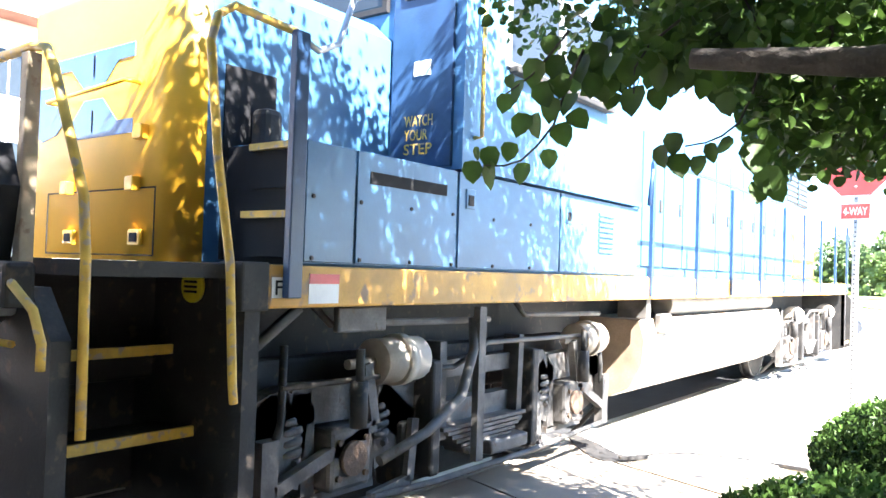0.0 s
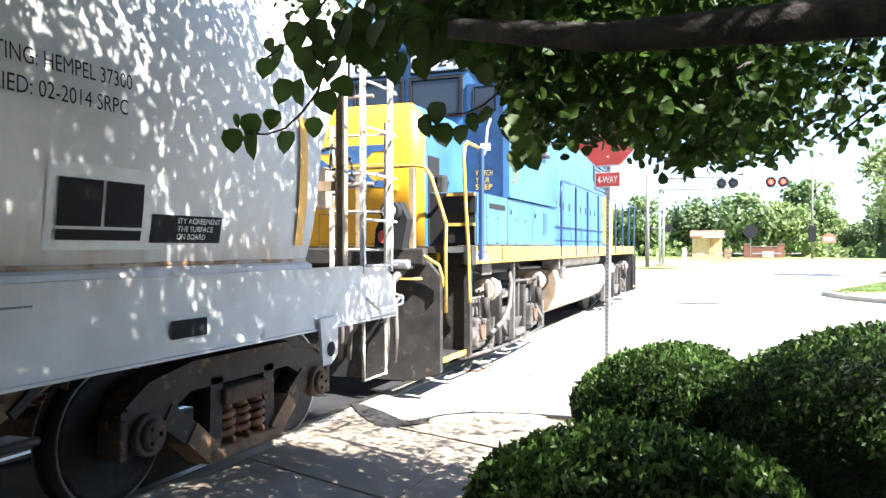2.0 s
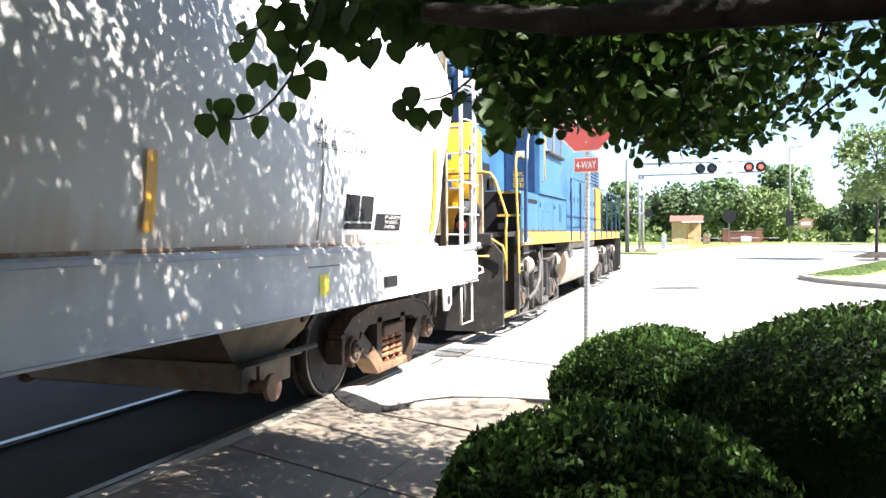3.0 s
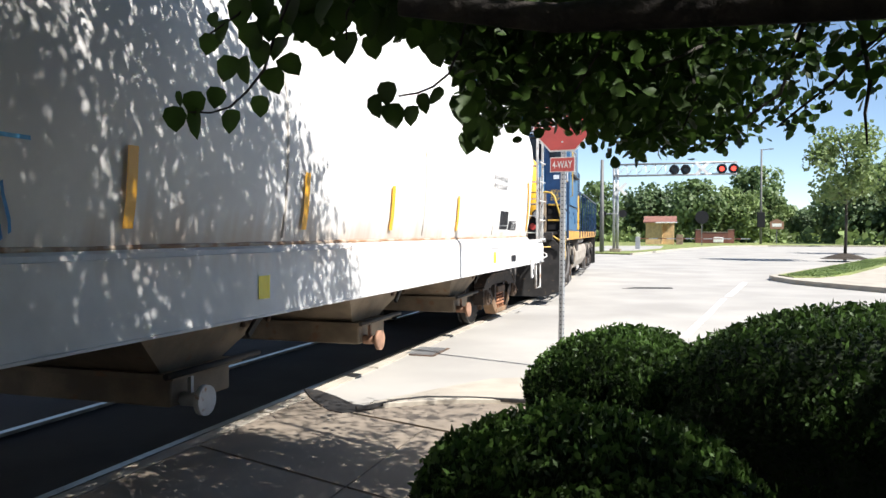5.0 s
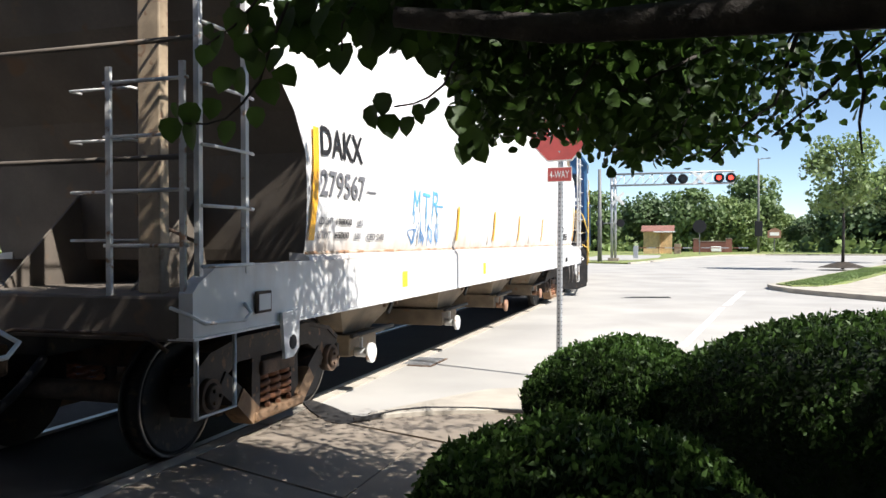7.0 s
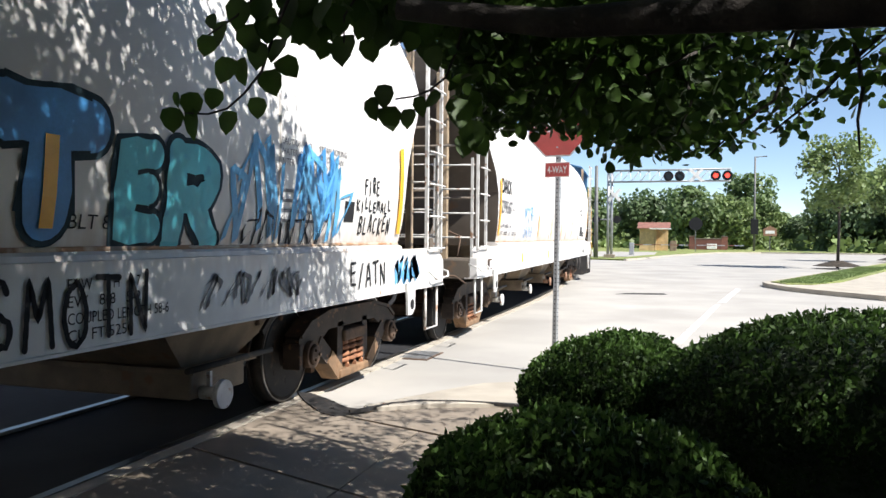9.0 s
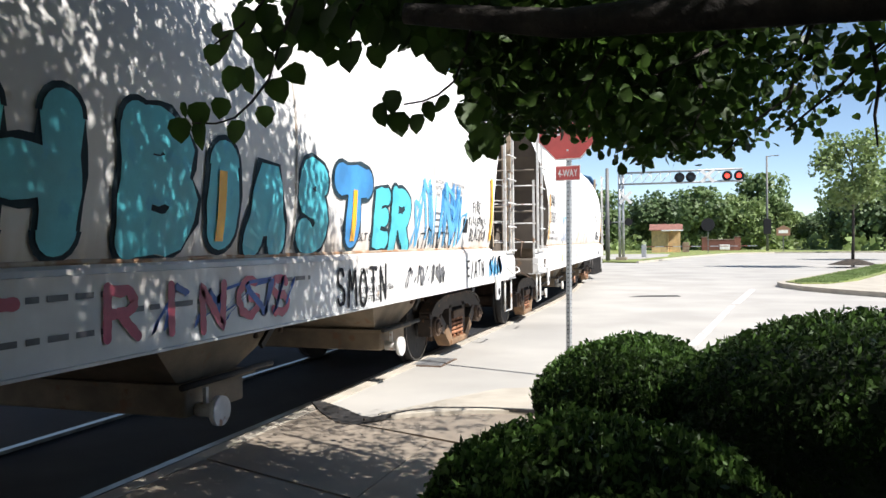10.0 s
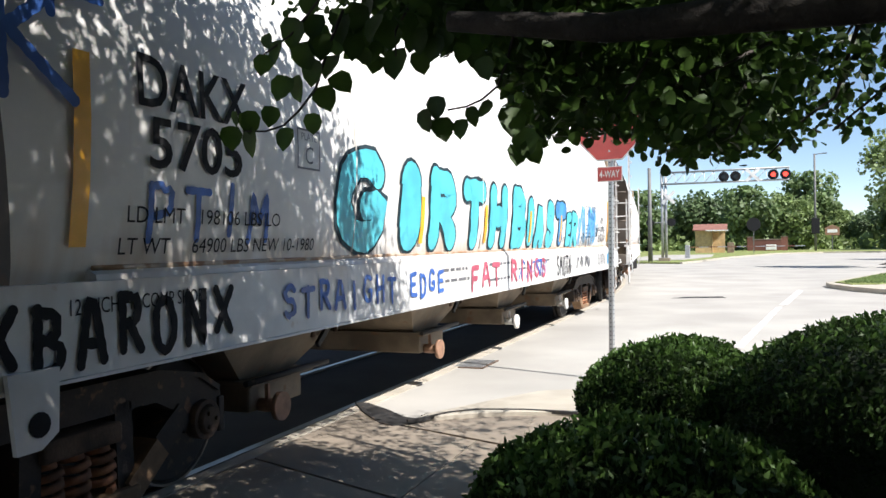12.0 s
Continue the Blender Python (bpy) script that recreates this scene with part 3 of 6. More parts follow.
        # grab bar bent round the corner of the sill
        for x in (-1, 1):
            part("corner_grab", tube(BM(), [(x * 1.60, reach(sy, 8.12), 1.20), (x * 1.66, reach(sy, 8.13), 1.14), (x * 1.67, reach(sy, 8.22), 1.10), (x * 1.67, reach(sy, 8.66), 1.12), (x * 1.64, reach(sy, 8.75), 1.17), (x * 1.5, reach(sy, 8.76), 1.22)], 0.012, 6), M_HOPW2, h)
        # grab irons
        for z in (1.62, 1.95, 2.3, 2.65):
            part("grab_iron", tube(BM(), [(0.35, reach(sy, 8.2), z), (0.35, reach(sy, 8.3), z), (0.85, reach(sy, 8.3), z), (0.85, reach(sy, 8.2), z)], 0.011, 6), M_HOPW2, h)
        # coupler with knuckle, air hose, lever
        bm = BM()
        ya, yb = sorted((reach(sy, 8.6), sy * 9.05))
        box(bm, -0.12, 0.12, ya, yb, 0.72, 0.94, 0.03)
        ya, yb = sorted((reach(sy, 8.98), sy * 9.18))
        box(bm, -0.2, 0.16, ya, yb, 0.68, 1.0, 0.05)
        part("coupler", bm, M_RUST, h)
        part("air_hose", tube(BM(), [(0.4, reach(sy, 8.6), 0.85), (0.42, reach(sy, 8.8), 0.7), (0.3, reach(sy, 8.95), 0.5), (0.12, sy * 9.15, 0.48)], 0.03, 8), M_INK, h)
        part("uncoupling_lever", tube(BM(), [(1.45, reach(sy, 8.72), 0.95), (1.3, reach(sy, 8.74), 1.05), (0.3, reach(sy, 8.74), 1.05), (0.15, reach(sy, 8.9), 0.98)], 0.014, 6), M_RUST, h)
        hopper_truck(h, 7.22 if sy > 0 else -6.92)
    # hand brake at one end
    bw = part("brake_housing", box(BM(), 0.75, 1.10, 8.12, 8.48, 1.94, 2.30, 0.03), M_TAN, h)
    bm = BM()
    for k in range(24):
        a0, a1 = k * tau / 24, (k + 1) * tau / 24
        tube(bm, [(1.0 + cos(a) * 0.21, 8.62, 2.29 + sin(a) * 0.21) for a in (a0, a1)], 0.014, 6)
    for k in range(5):
        a = k * tau / 5 + 0.3
        tube(bm, [(1.0, 8.58, 2.29), (1.0 + cos(a) * 0.21, 8.62, 2.29 + sin(a) * 0.21)], 0.012, 5)
    tube(bm, [(1.0, 8.46, 2.29), (1.0, 8.60, 2.29)], 0.022, 8)
    part("brake_wheel", bm, M_BLACK, h)
    part("bracket", box(BM(), 1.08, 1.31, 8.17, 8.23, 2.08, 2.16), M_TAN, bw)
    part("brake_reservoir", disc(BM(), 0.2, 7.2, 1.75, 0.22, "x", -0.6, 0.3, 18), M_TAN, h)
    part("brake_pipe", tube(BM(), [(1.2, -8.4, 1.3), (1.2, -8.2, 1.6), (0.7, -8.2, 1.8), (0.7, -8.2, 2.6)], 0.015, 6), M_RUST, h)
    # discharge bays
    for yc in (-5.02, -1.84, 1.30, 4.76):
        bm = BM()
        top = [(-1.42, yc - 1.5), (1.42, yc - 1.5), (1.42, yc + 1.5), (-1.42, yc + 1.5)]
        low = [(-0.95, yc - 0.3), (0.95, yc - 0.3), (0.95, yc + 0.3), (-0.95, yc + 0.3)]
        tv = [bm.verts.new((x, y, 1.45)) for x, y in top]
        lv = [bm.verts.new((x, y, 0.60)) for x, y in low]
        for k in range(4):
            bm.faces.new((tv[k], tv[(k + 1) % 4], lv[(k + 1) % 4], lv[k]))
        bm.faces.new(lv)
        bmesh.ops.recalc_face_normals(bm, faces=bm.faces)
        ch = part("discharge_chute", bm, M_HOPW, h, "tan rust-stained discharge chute")
        part("stiffener", bar2(BM(), -0.02, 0.02, [(yc + 0.34, 0.7), (yc + 1.3, 1.36)], 0.10), M_HOPW, ch)
        bm = BM()
        box(bm, -1.05, 1.05, yc - 0.36, yc + 0.36, 0.40, 0.62, 0.02)
        box(bm, -1.12, 1.12, yc - 0.42, yc + 0.42, 0.60, 0.635)
        part("outlet_gate", bm, M_HOPW, ch)
        for sx in (-1, 1):
            bm = BM()
            disc(bm, sx * 1.05, yc - 0.22, 0.44, 0.05, "x", 0, sx * 0.16, 10)
            disc(bm, sx * 1.05, yc - 0.22, 0.44, 0.105, "x", sx * 0.16, sx * 0.20, 20)
            bar2(bm, *sorted((sx * 1.10, sx * 1.13)), [(yc - 0.22, 0.44), (yc - 0.22, 0.60)], 0.03)
            part("outlet_cap", bm, M_HOPW2 if (yc > 0) == (tail > 0) else M_CAPR, ch)
            # curved handle plate on the slope
            pts = [(sx * 1.12, yc + 0.62 + cos(a) * 0.2, 0.92 + sin(a) * 0.13) for a in np.linspace(-0.4, pi + 0.4, 9)]
            hd = part("gate_handle", tube(BM(), pts, 0.020, 6), M_RUST, ch)
            part("lever", bar2(BM(), *sorted((sx * 1.13, sx * 1.16)), [(yc + 0.46, 0.80), (yc + 0.70, 0.98), (yc + 0.84, 0.98)], 0.05), M_BLACK, hd)
            part("latch_rod", tube(BM(), [(sx * 1.14, yc - 0.52, 0.645), (sx * 1.14, yc + 0.62, 0.645)], 0.024, 7), M_BLACK, ch)
    # long reflectors at the ends, short ones between
    for k, (y, z0, z1, wd, m) in enumerate([(front, 1.62, 2.5, 0.10, M_ORANGE), (rear, 1.62, 2.52, 0.10, M_ORANGE)] + [(y, 1.62, 2.06, 0.085, M_ORANGE) for y in strips]):
        bm = BM()
        zs = np.linspace(z0, z1, 4)
        for za, zb in zip(zs, zs[1:]):
            q = [(body_w(za) + 0.020, y - wd / 2, za), (body_w(za) + 0.020, y + wd / 2, za), (body_w(zb) + 0.020, y + wd / 2, zb), (body_w(zb) + 0.020, y - wd / 2, zb)]
            bm.faces.new([bm.verts.new(p) for p in q])
        part("reflector", bm, m, h, "orange reflective strip" if m is M_ORANGE else "yellow reflective strip")
    return h


def plate(h, y0, y1, z0, z1, material, name="marking_panel", w=None, off=0.010):
    bm = BM()
    zs = np.linspace(z0, z1, 3)
    for za, zb in zip(zs, zs[1:]):
        wa, wb = (body_w(za), body_w(zb)) if w is None else (w, w)
        bm.faces.new([bm.verts.new(p) for p in ((wa + off, y0, za), (wa + off, y1, za), (wb + off, y1, zb), (wb + off, y0, zb))])
    return part(name, bm, material, h)


def outline_box(h, y0, y1, z0, z1, t, material):
    for a in ((y0, y1, z0, z0 + t), (y0, y1, z1 - t, z1), (y0, y0 + t, z0, z1), (y1 - t, y1, z0, z1)):
        plate(h, *a, material, "stencil_line")


def scrawl(h, y, z, wid, hei, seed, material, name="spray_tag", w=1.6, r=0.022, strokes=5, off=0.006):
    """A hand-sprayed scribble of flat strokes."""
    rng = random.Random(seed)
    for s in range(strokes):
        bm = BM()
        y0 = y + wid * (s + 0.1) / strokes
        pts = []
        for k in range(6):
            pts.append((y0 + rng.uniform(-0.25, 1.0) * wid / strokes, z + hei * (0.5 + 0.5 * sin(k * 2.2 + rng.uniform(-0.8, 0.8)))))
        prev = None
        for k in range(len(pts) * 4 - 3):
            i, fr = divmod(k, 4)
            a, b = pts[i], pts[min(i + 1, len(pts) - 1)]
            fr /= 4
            fr = fr * fr * (3 - 2 * fr)
            c = (a[0] + (b[0] - a[0]) * fr, a[1] + (b[1] - a[1]) * (k % 4) / 4)
            row = []
            for q in (-r, r):
                zz = c[1] + q * 0.6
                ww = w if w else body_w(zz)
                row.append(bm.verts.new((ww + off + 0.001 * s, c[0] + q, zz)))
            if prev:
                bm.faces.new((prev[0], prev[1], row[1], row[0]))
            prev = row
        part(name, bm, material, h)


# hand-sprayed letters: strokes in a unit box
def bow(cx, cy, rx, ry, a0, a1, n=9):
    return [(cx + rx * cos(radians(a0 + (a1 - a0) * k / n)), cy + ry * sin(radians(a0 + (a1 - a0) * k / n))) for k in range(n + 1)]


STROKES = {
    "A": [[(0.1, 0.02), (0.4, 0.95), (0.6, 0.95), (0.9, 0.02)], [(0.25, 0.34), (0.75, 0.34)]],
    "B": [[(0.18, 0.02), (0.18, 0.98)], [(0.18, 0.95)] + bow(0.5, 0.74, 0.3, 0.21, 90, -90) + [(0.2, 0.52)], [(0.2, 0.52)] + bow(0.52, 0.27, 0.36, 0.24, 90, -90) + [(0.18, 0.04)]],
    "D": [[(0.18, 0.02), (0.18, 0.98)], [(0.18, 0.95)] + bow(0.4, 0.5, 0.45, 0.46, 90, -90) + [(0.18, 0.04)]],
    "C": [bow(0.52, 0.5, 0.4, 0.45, 50, 310, 14)],
    "L": [[(0.2, 0.98), (0.18, 0.05), (0.85, 0.05)]],
    "E": [[(0.85, 0.95), (0.2, 0.92), (0.18, 0.06), (0.88, 0.05)], [(0.2, 0.5), (0.75, 0.52)]],
    "F": [[(0.88, 0.95), (0.2, 0.93), (0.18, 0.02)], [(0.2, 0.52), (0.72, 0.53)]],
    "G": [bow(0.52, 0.5, 0.4, 0.45, 50, 320, 14) + [(0.86, 0.46), (0.58, 0.44)]],
    "H": [[(0.16, 0.02), (0.16, 0.98)], [(0.84, 0.02), (0.84, 0.98)], [(0.16, 0.5), (0.84, 0.52)]],
    "I": [[(0.5, 0.03), (0.5, 0.97)]],
    "K": [[(0.18, 0.02), (0.18, 0.98)], [(0.85, 0.95), (0.22, 0.48), (0.88, 0.04)]],
    "M": [[(0.08, 0.02), (0.16, 0.96), (0.5, 0.35), (0.84, 0.96), (0.92, 0.02)]],
    "N": [[(0.15, 0.02), (0.15, 0.97), (0.85, 0.04), (0.85, 0.98)]],
    "O": [bow(0.5, 0.5, 0.4, 0.46, 90, 450, 18)],
    "P": [[(0.18, 0.02), (0.18, 0.98)], [(0.18, 0.95)] + bow(0.5, 0.71, 0.34, 0.24, 90, -90) + [(0.2, 0.47)]],
    "R": [[(0.18, 0.02), (0.18, 0.98)], [(0.18, 0.95)] + bow(0.5, 0.72, 0.32, 0.23, 90, -90) + [(0.3, 0.49)], [(0.45, 0.49), (0.88, 0.02)]],
    "S": [bow(0.5, 0.73, 0.34, 0.23, 30, 250) + bow(0.5, 0.27, 0.36, 0.24, 80, -150)],
    "T": [[(0.06, 0.93), (0.94, 0.93)], [(0.5, 0.93), (0.5, 0.02)]],
    "U": [[(0.15, 0.98), (0.16, 0.3)] + bow(0.5, 0.28, 0.34, 0.25, 180, 360) + [(0.85, 0.98)]],
    "X": [[(0.1, 0.9), (0.9, 0.1)], [(0.1, 0.1), (0.9, 0.9)]],
    "/": [[(0.2, 0.0), (0.8, 1.0)]],
}


def spray_letter(h, c, y0, y1, z0, z1, r, material, name, off, w=None, seed=0, shake=0.015):
    """One letter of flat round-ended strokes, its strokes r wide to each side, inside the box."""
    rng = random.Random(seed * 31 + ord(c))
    bm = BM()
    off += rng.uniform(0, 0.0008)
    for si, st in enumerate(STROKES[c]):
        pts = [(y0 + r + (y1 - y0 - 2 * r) * (px + rng.uniform(-shake, shake)), z0 + r + (z1 - z0 - 2 * r) * (pz + rng.uniform(-shake, shake))) for px, pz in st]
        fine = []
        for a, b2 in zip(pts, pts[1:]):
            m = max(1, int(math.hypot(b2[0] - a[0], b2[1] - a[1]) / max(0.02, r * 0.7)))
            fine += [(a[0] + (b2[0] - a[0]) * q / m, a[1] + (b2[1] - a[1]) * q / m) for q in range(m)]
        fine.append(pts[-1])
        o = off + si * 0.0007

        def vert(yy, zz):
            return bm.verts.new(((body_w(zz) if w is None else w) + o, yy, zz))
        prev = None
        for k, p in enumerate(fine):
            a, b2 = fine[max(0, k - 1)], fine[min(len(fine) - 1, k + 1)]
            d = Vector((b2[0] - a[0], b2[1] - a[1])).normalized()
            rr = r * (1 + 0.10 * sin(k * 1.7 + seed))
            row = [vert(p[0] - d.y * rr, p[1] + d.x * rr), vert(p[0] + d.y * rr, p[1] - d.x * rr)]
            if prev:
                bm.faces.new((prev[1], row[1], row[0], prev[0]))
            prev = row
        for p, q in ((fine[0], fine[1]), (fine[-1], fine[-2])):
            an = math.atan2(p[1] - q[1], p[0] - q[0])
            fan = [vert(p[0] + cos(an + t) * r, p[1] + sin(an + t) * r) for t in np.linspace(-pi / 2, pi / 2, 9)]
            bm.faces.new(fan)
    return part(name, bm, material, h)


def spray_word(h, txt, y0, y1, z0, z1, r, material, off=0.008, w=1.60, seed=1):
    n = len(txt)
    step = (y1 - y0) / n
    for k, c in enumerate(txt):
        if c != " ":
            dz = 0.02 * sin(k * 2.1 + seed)
            spray_letter(h, c, y0 + k * step, y0 + (k + 0.92) * step, z0 + dz, z1 + dz, r, material, "spray_letter", off, w, seed + k, 0.04)


# first hopper
hopper_a = build_hopper("pale grey covered hopper wagon with rust streaks and small blue tags")
HA, HB = -8.6, -27.48
for txt, hh, ww, y, z, m, bo in (("DAKX", 0.24, 0.84, -15.75, 2.31, M_INK, 0.02), ("279567", 0.22, 0.90, -15.75, 1.98, M_INKG, 0.02)):
    lettering(txt, hh, ww, y - HA, z, m, hopper_a, bold=bo)
plate(hopper_a, -14.80 - HA, -14.58 - HA, 2.06, 2.075, M_INKG, "stencil_line")
for txt, hh, ww, y, z in (("LD LMT", 0.06, 0.26, -15.74, 1.75), ("198000", 0.06, 0.32, -15.42, 1.75), ("LBS", 0.055, 0.12, -14.98, 1.75), ("LT WT", 0.06, 0.24, -15.74, 1.635), ("65000", 0.06, 0.29, -15.42, 1.635),
                          ("LBS", 0.055, 0.13, -15.0, 1.63), ("CED 2-02", 0.06, 0.43, -14.73, 1.625)):
    lettering(txt, hh, ww, y - HA, z, M_INK if txt[0] in "16" else M_INKG, hopper_a, bold=0.03)
lettering("COATING: HEMPEL 37300", 0.075, 0.95, -4.02 - HA, 2.39, M_INK, hopper_a)
lettering("APPLIED: 02-2014 SRPC", 0.075, 0.9, -4.0 - HA, 2.26, M_INK, hopper_a)
plate(hopper_a, -3.56 - HA, -2.78 - HA, 1.60, 2.0, M_WHITE, "data_panel", off=0.005)
for a, b in ((-3.50, -3.24), (-3.22, -2.97)):
    plate(hopper_a, a - HA, b - HA, 1.71, 1.93, M_INK, "stencil_block", off=0.011)
plate(hopper_a, -3.50 - HA, -2.97 - HA, 1.645, 1.695, M_INK, "stencil_block", off=0.011)
plate(hopper_a, -2.90 - HA, -2.32 - HA, 1.635, 1.785, M_INK, "notice_panel", off=0.006)
for k, (txt, ww) in enumerate((("ITY AGREEMENT", 0.36), ("THE SURFACE", 0.30), ("ON BOARD", 0.24))):
    lettering(txt, 0.030, ww, -2.70 - HA, 1.74 - k * 0.043, M_WHITE, hopper_a, off=0.011)
for y in (-3.91, -10.50, -13.81):
    plate(hopper_a, y - HA - 0.075, y - HA + 0.075, 1.14, 1.30, M_YSTR, "yellow_decal", w=1.60, off=0.005)
plate(hopper_a, -4.15 - HA, -3.65 - HA, 1.355, 1.365, M_INKG, "stencil_line", w=1.60, off=0.004)
plate(hopper_a, -2.80 - HA, -2.50 - HA, 1.12, 1.22, M_INK, "routing_board", w=1.60, off=0.012)
rb = part("routing_board", box(BM(), 1.605, 1.63, -16.76 - HA, -16.57 - HA, 1.12, 1.27, 0.006), M_RUST, hopper_a)
part("card", box(BM(), 1.63, 1.634, -16.74 - HA, -16.59 - HA, 1.14, 1.25), M_HOPS, rb)
spray_word(hopper_a, "MTR", -13.55 - HA, -12.60 - HA, 1.88, 2.19, 0.018, M_SPLIGHT, 0.006, None, 9)
plate(hopper_a, -12.78 - HA, -12.48 - HA, 2.015, 2.035, M_SPLIGHT, "spray_tag", off=0.009)
for k in range(5):
    plate(hopper_a, -13.48 + k * 0.2 - HA, -13.462 + k * 0.2 - HA, 1.80 - 0.04 * (k % 3), 1.95, M_SPLIGHT, "spray_tag", off=0.009)
scrawl(hopper_a, -13.62 - HA, 1.56, 1.05, 0.27, 5, M_TBLUE, w=None, strokes=5, r=0.008)

# second hopper, with large bubble letters
hopper_b = build_hopper("grey covered hopper wagon covered in teal bubble graffiti", 7.2, -7.4, 0.42, (-3.36, -1.43, 0.60, 2.56))
lettering("DAKX", 0.27, 0.92, -34.52 - HB, 2.33, M_INK, hopper_b, bold=0.012)
lettering("5705", 0.27, 0.78, -34.44 - HB, 2.02, M_INK, hopper_b, bold=0.012)
lettering("LD LMT   198106 LBS LO", 0.085, 1.35, -34.58 - HB, 1.74, M_INK, hopper_b)
lettering("LT WT     64900 LBS NEW 10-1980", 0.085, 1.85, -34.62 - HB, 1.58, M_INK, hopper_b)
outline_box(hopper_b, -33.04 - HB, -32.74 - HB, 2.14, 2.42, 0.014, M_INKG)
lettering("C", 0.12, 0.10, -32.94 - HB, 2.18, M_INKG, hopper_b)
BUBBLE = [("G", -32.64, -31.46, 1.48, 2.46), ("I", -31.36, -30.85, 1.50, 2.42), ("R", -30.80, -29.78, 1.50, 2.42), ("T", -29.78, -28.86, 1.50, 2.40),
          ("H", -28.90, -27.90, 1.50, 2.38), ("B", -27.92, -27.02, 1.48, 2.42), ("I", -27.05, -26.66, 1.52, 2.30), ("A", -26.68, -25.98, 1.46, 2.24),
          ("S", -26.02, -25.30, 1.46, 2.32), ("T", -25.40, -24.46, 1.52, 2.34), ("E", -24.58, -24.02, 1.48, 2.18), ("R", -24.20, -23.40, 1.42, 2.20)]
for i, (c, y0, y1, z0, z1) in enumerate(BUBBLE):
    fill = M_TBLUE if i == 9 else M_TEAL
    r = 0.124 if i < 7 else 0.112 if i < 9 else 0.135 if i == 9 else 0.085
    if c == "I":
        r = (y1 - y0) / 2 - 0.035
    elif c == "G":
        r = 0.120
    spray_letter(hopper_b, c, y0 - HB, y1 - HB, z0, z1, r + 0.035, M_OUTL, "graffiti_outline", 0.008, None, i)
    spray_letter(hopper_b, c, y0 + 0.035 - HB, y1 - 0.035 - HB, z0 + 0.035, z1 - 0.035, r, fill, "graffiti_letter", 0.0125, None, i)
scrawl(hopper_b, -23.42 - HB, 1.55, 1.9, 0.75, 11, M_SPLIGHT, w=None, strokes=7, r=0.03)
scrawl(hopper_b, -22.52 - HB, 1.7, 0.7, 0.6, 12, M_TBLUE, w=None, strokes=4, r=0.03)
scrawl(hopper_b, -23.22 - HB, 1.5, 1.4, 0.3, 13, M_INK, w=None, strokes=5, r=0.012)
for txt, y0, y1, z0, z1 in (("FIRE", -21.22, -20.84, 1.98, 2.14), ("KILLEMALL", -21.38, -20.52, 1.82, 1.94), ("BLACKEN", -21.30, -20.50, 1.61, 1.79)):
    spray_word(hopper_b, txt, y0 - HB, y1 - HB, z0, z1, 0.010, M_INK, 0.006, None, 41)
for k, (txt, ww) in enumerate((("CAUTION  DO      STEAM BOILING", 1.15), ("WATER OR S         S TO CLEAN", 1.08), ("ENTER             COOLED SHOES", 1.02))):
    lettering(txt, 0.05, ww, -22.78 - HB, 2.27 - k * 0.075, M_INKG, hopper_b, off=0.005)
for k in range(4):
    plate(hopper_b, -22.72 - HB, -22.2 + 0.1 * (k % 2) - HB, 1.92 - k * 0.075, 1.945 - k * 0.075, M_INKG, "stencil_line", off=0.005)
plate(hopper_b, -21.62 - HB, -21.42 - HB, 1.72, 1.90, M_INK, "stencil_block", off=0.005)
spray_letter(hopper_b, "K", -35.42 - HB, -34.86 - HB, 2.22, 2.86, 0.030, M_SPBLUE, "spray_letter", 0.030, None, 3, 0.03)
spray_letter(hopper_b, "T", -35.38 - HB, -34.70 - HB, 2.62, 2.82, 0.026, M_SPBLUE, "spray_letter", 0.033, None, 4, 0.03)
spray_letter(hopper_b, "U", -35.05 - HB, -34.75 - HB, 2.90, 3.30, 0.026, M_SPBLUE, "spray_letter", 0.008, None, 5, 0.03)
spray_word(hopper_b, "XBARONX", -35.44 - HB, -33.74 - HB, 1.06, 1.40, 0.026, M_INK, seed=2)
spray_word(hopper_b, "STRAIGHT EDGE", -33.27 - HB, -30.3 - HB, 1.12, 1.37, 0.020, M_SPBLUE, seed=3)
spray_word(hopper_b, "PTIM", -34.47 - HB, -33.3 - HB, 1.64, 1.98, 0.022, M_SPBLUE, 0.006, None, 4)
spray_word(hopper_b, "FAT RINGS", -29.55 - HB, -26.0 - HB, 1.08, 1.40, 0.030, M_SPRED, seed=5)
scrawl(hopper_b, -27.5 - HB, 1.12, 1.5, 0.26, 6, M_SPBLUE, strokes=5, r=0.022)
spray_word(hopper_b, "SMOTN", -25.33 - HB, -24.2 - HB, 1.05, 1.40, 0.016, M_INK, seed=7)
scrawl(hopper_b, -23.72 - HB, 1.14, 1.3, 0.22, 21, M_INKG, strokes=6, r=0.02)
spray_word(hopper_b, "E/ATN", -21.57 - HB, -20.7 - HB, 1.12, 1.36, 0.012, M_INK, seed=8)
scrawl(hopper_b, -20.42 - HB, 1.12, 0.7, 0.26, 23, M_SPLIGHT, strokes=4, r=0.05)
def stencil_words(h, y0, y1, z, hh, seed, material, w=1.60):
    """Worn stencilled words too faint to read: plain bars of their length."""
    rng = random.Random(seed)
    y = y0
    while y < y1:
        n = rng.uniform(0.06, 0.26)
        plate(h, y, min(y + n, y1), z, z + hh, material, "stencil_line", w=w, off=0.004)
        y += n + 0.045


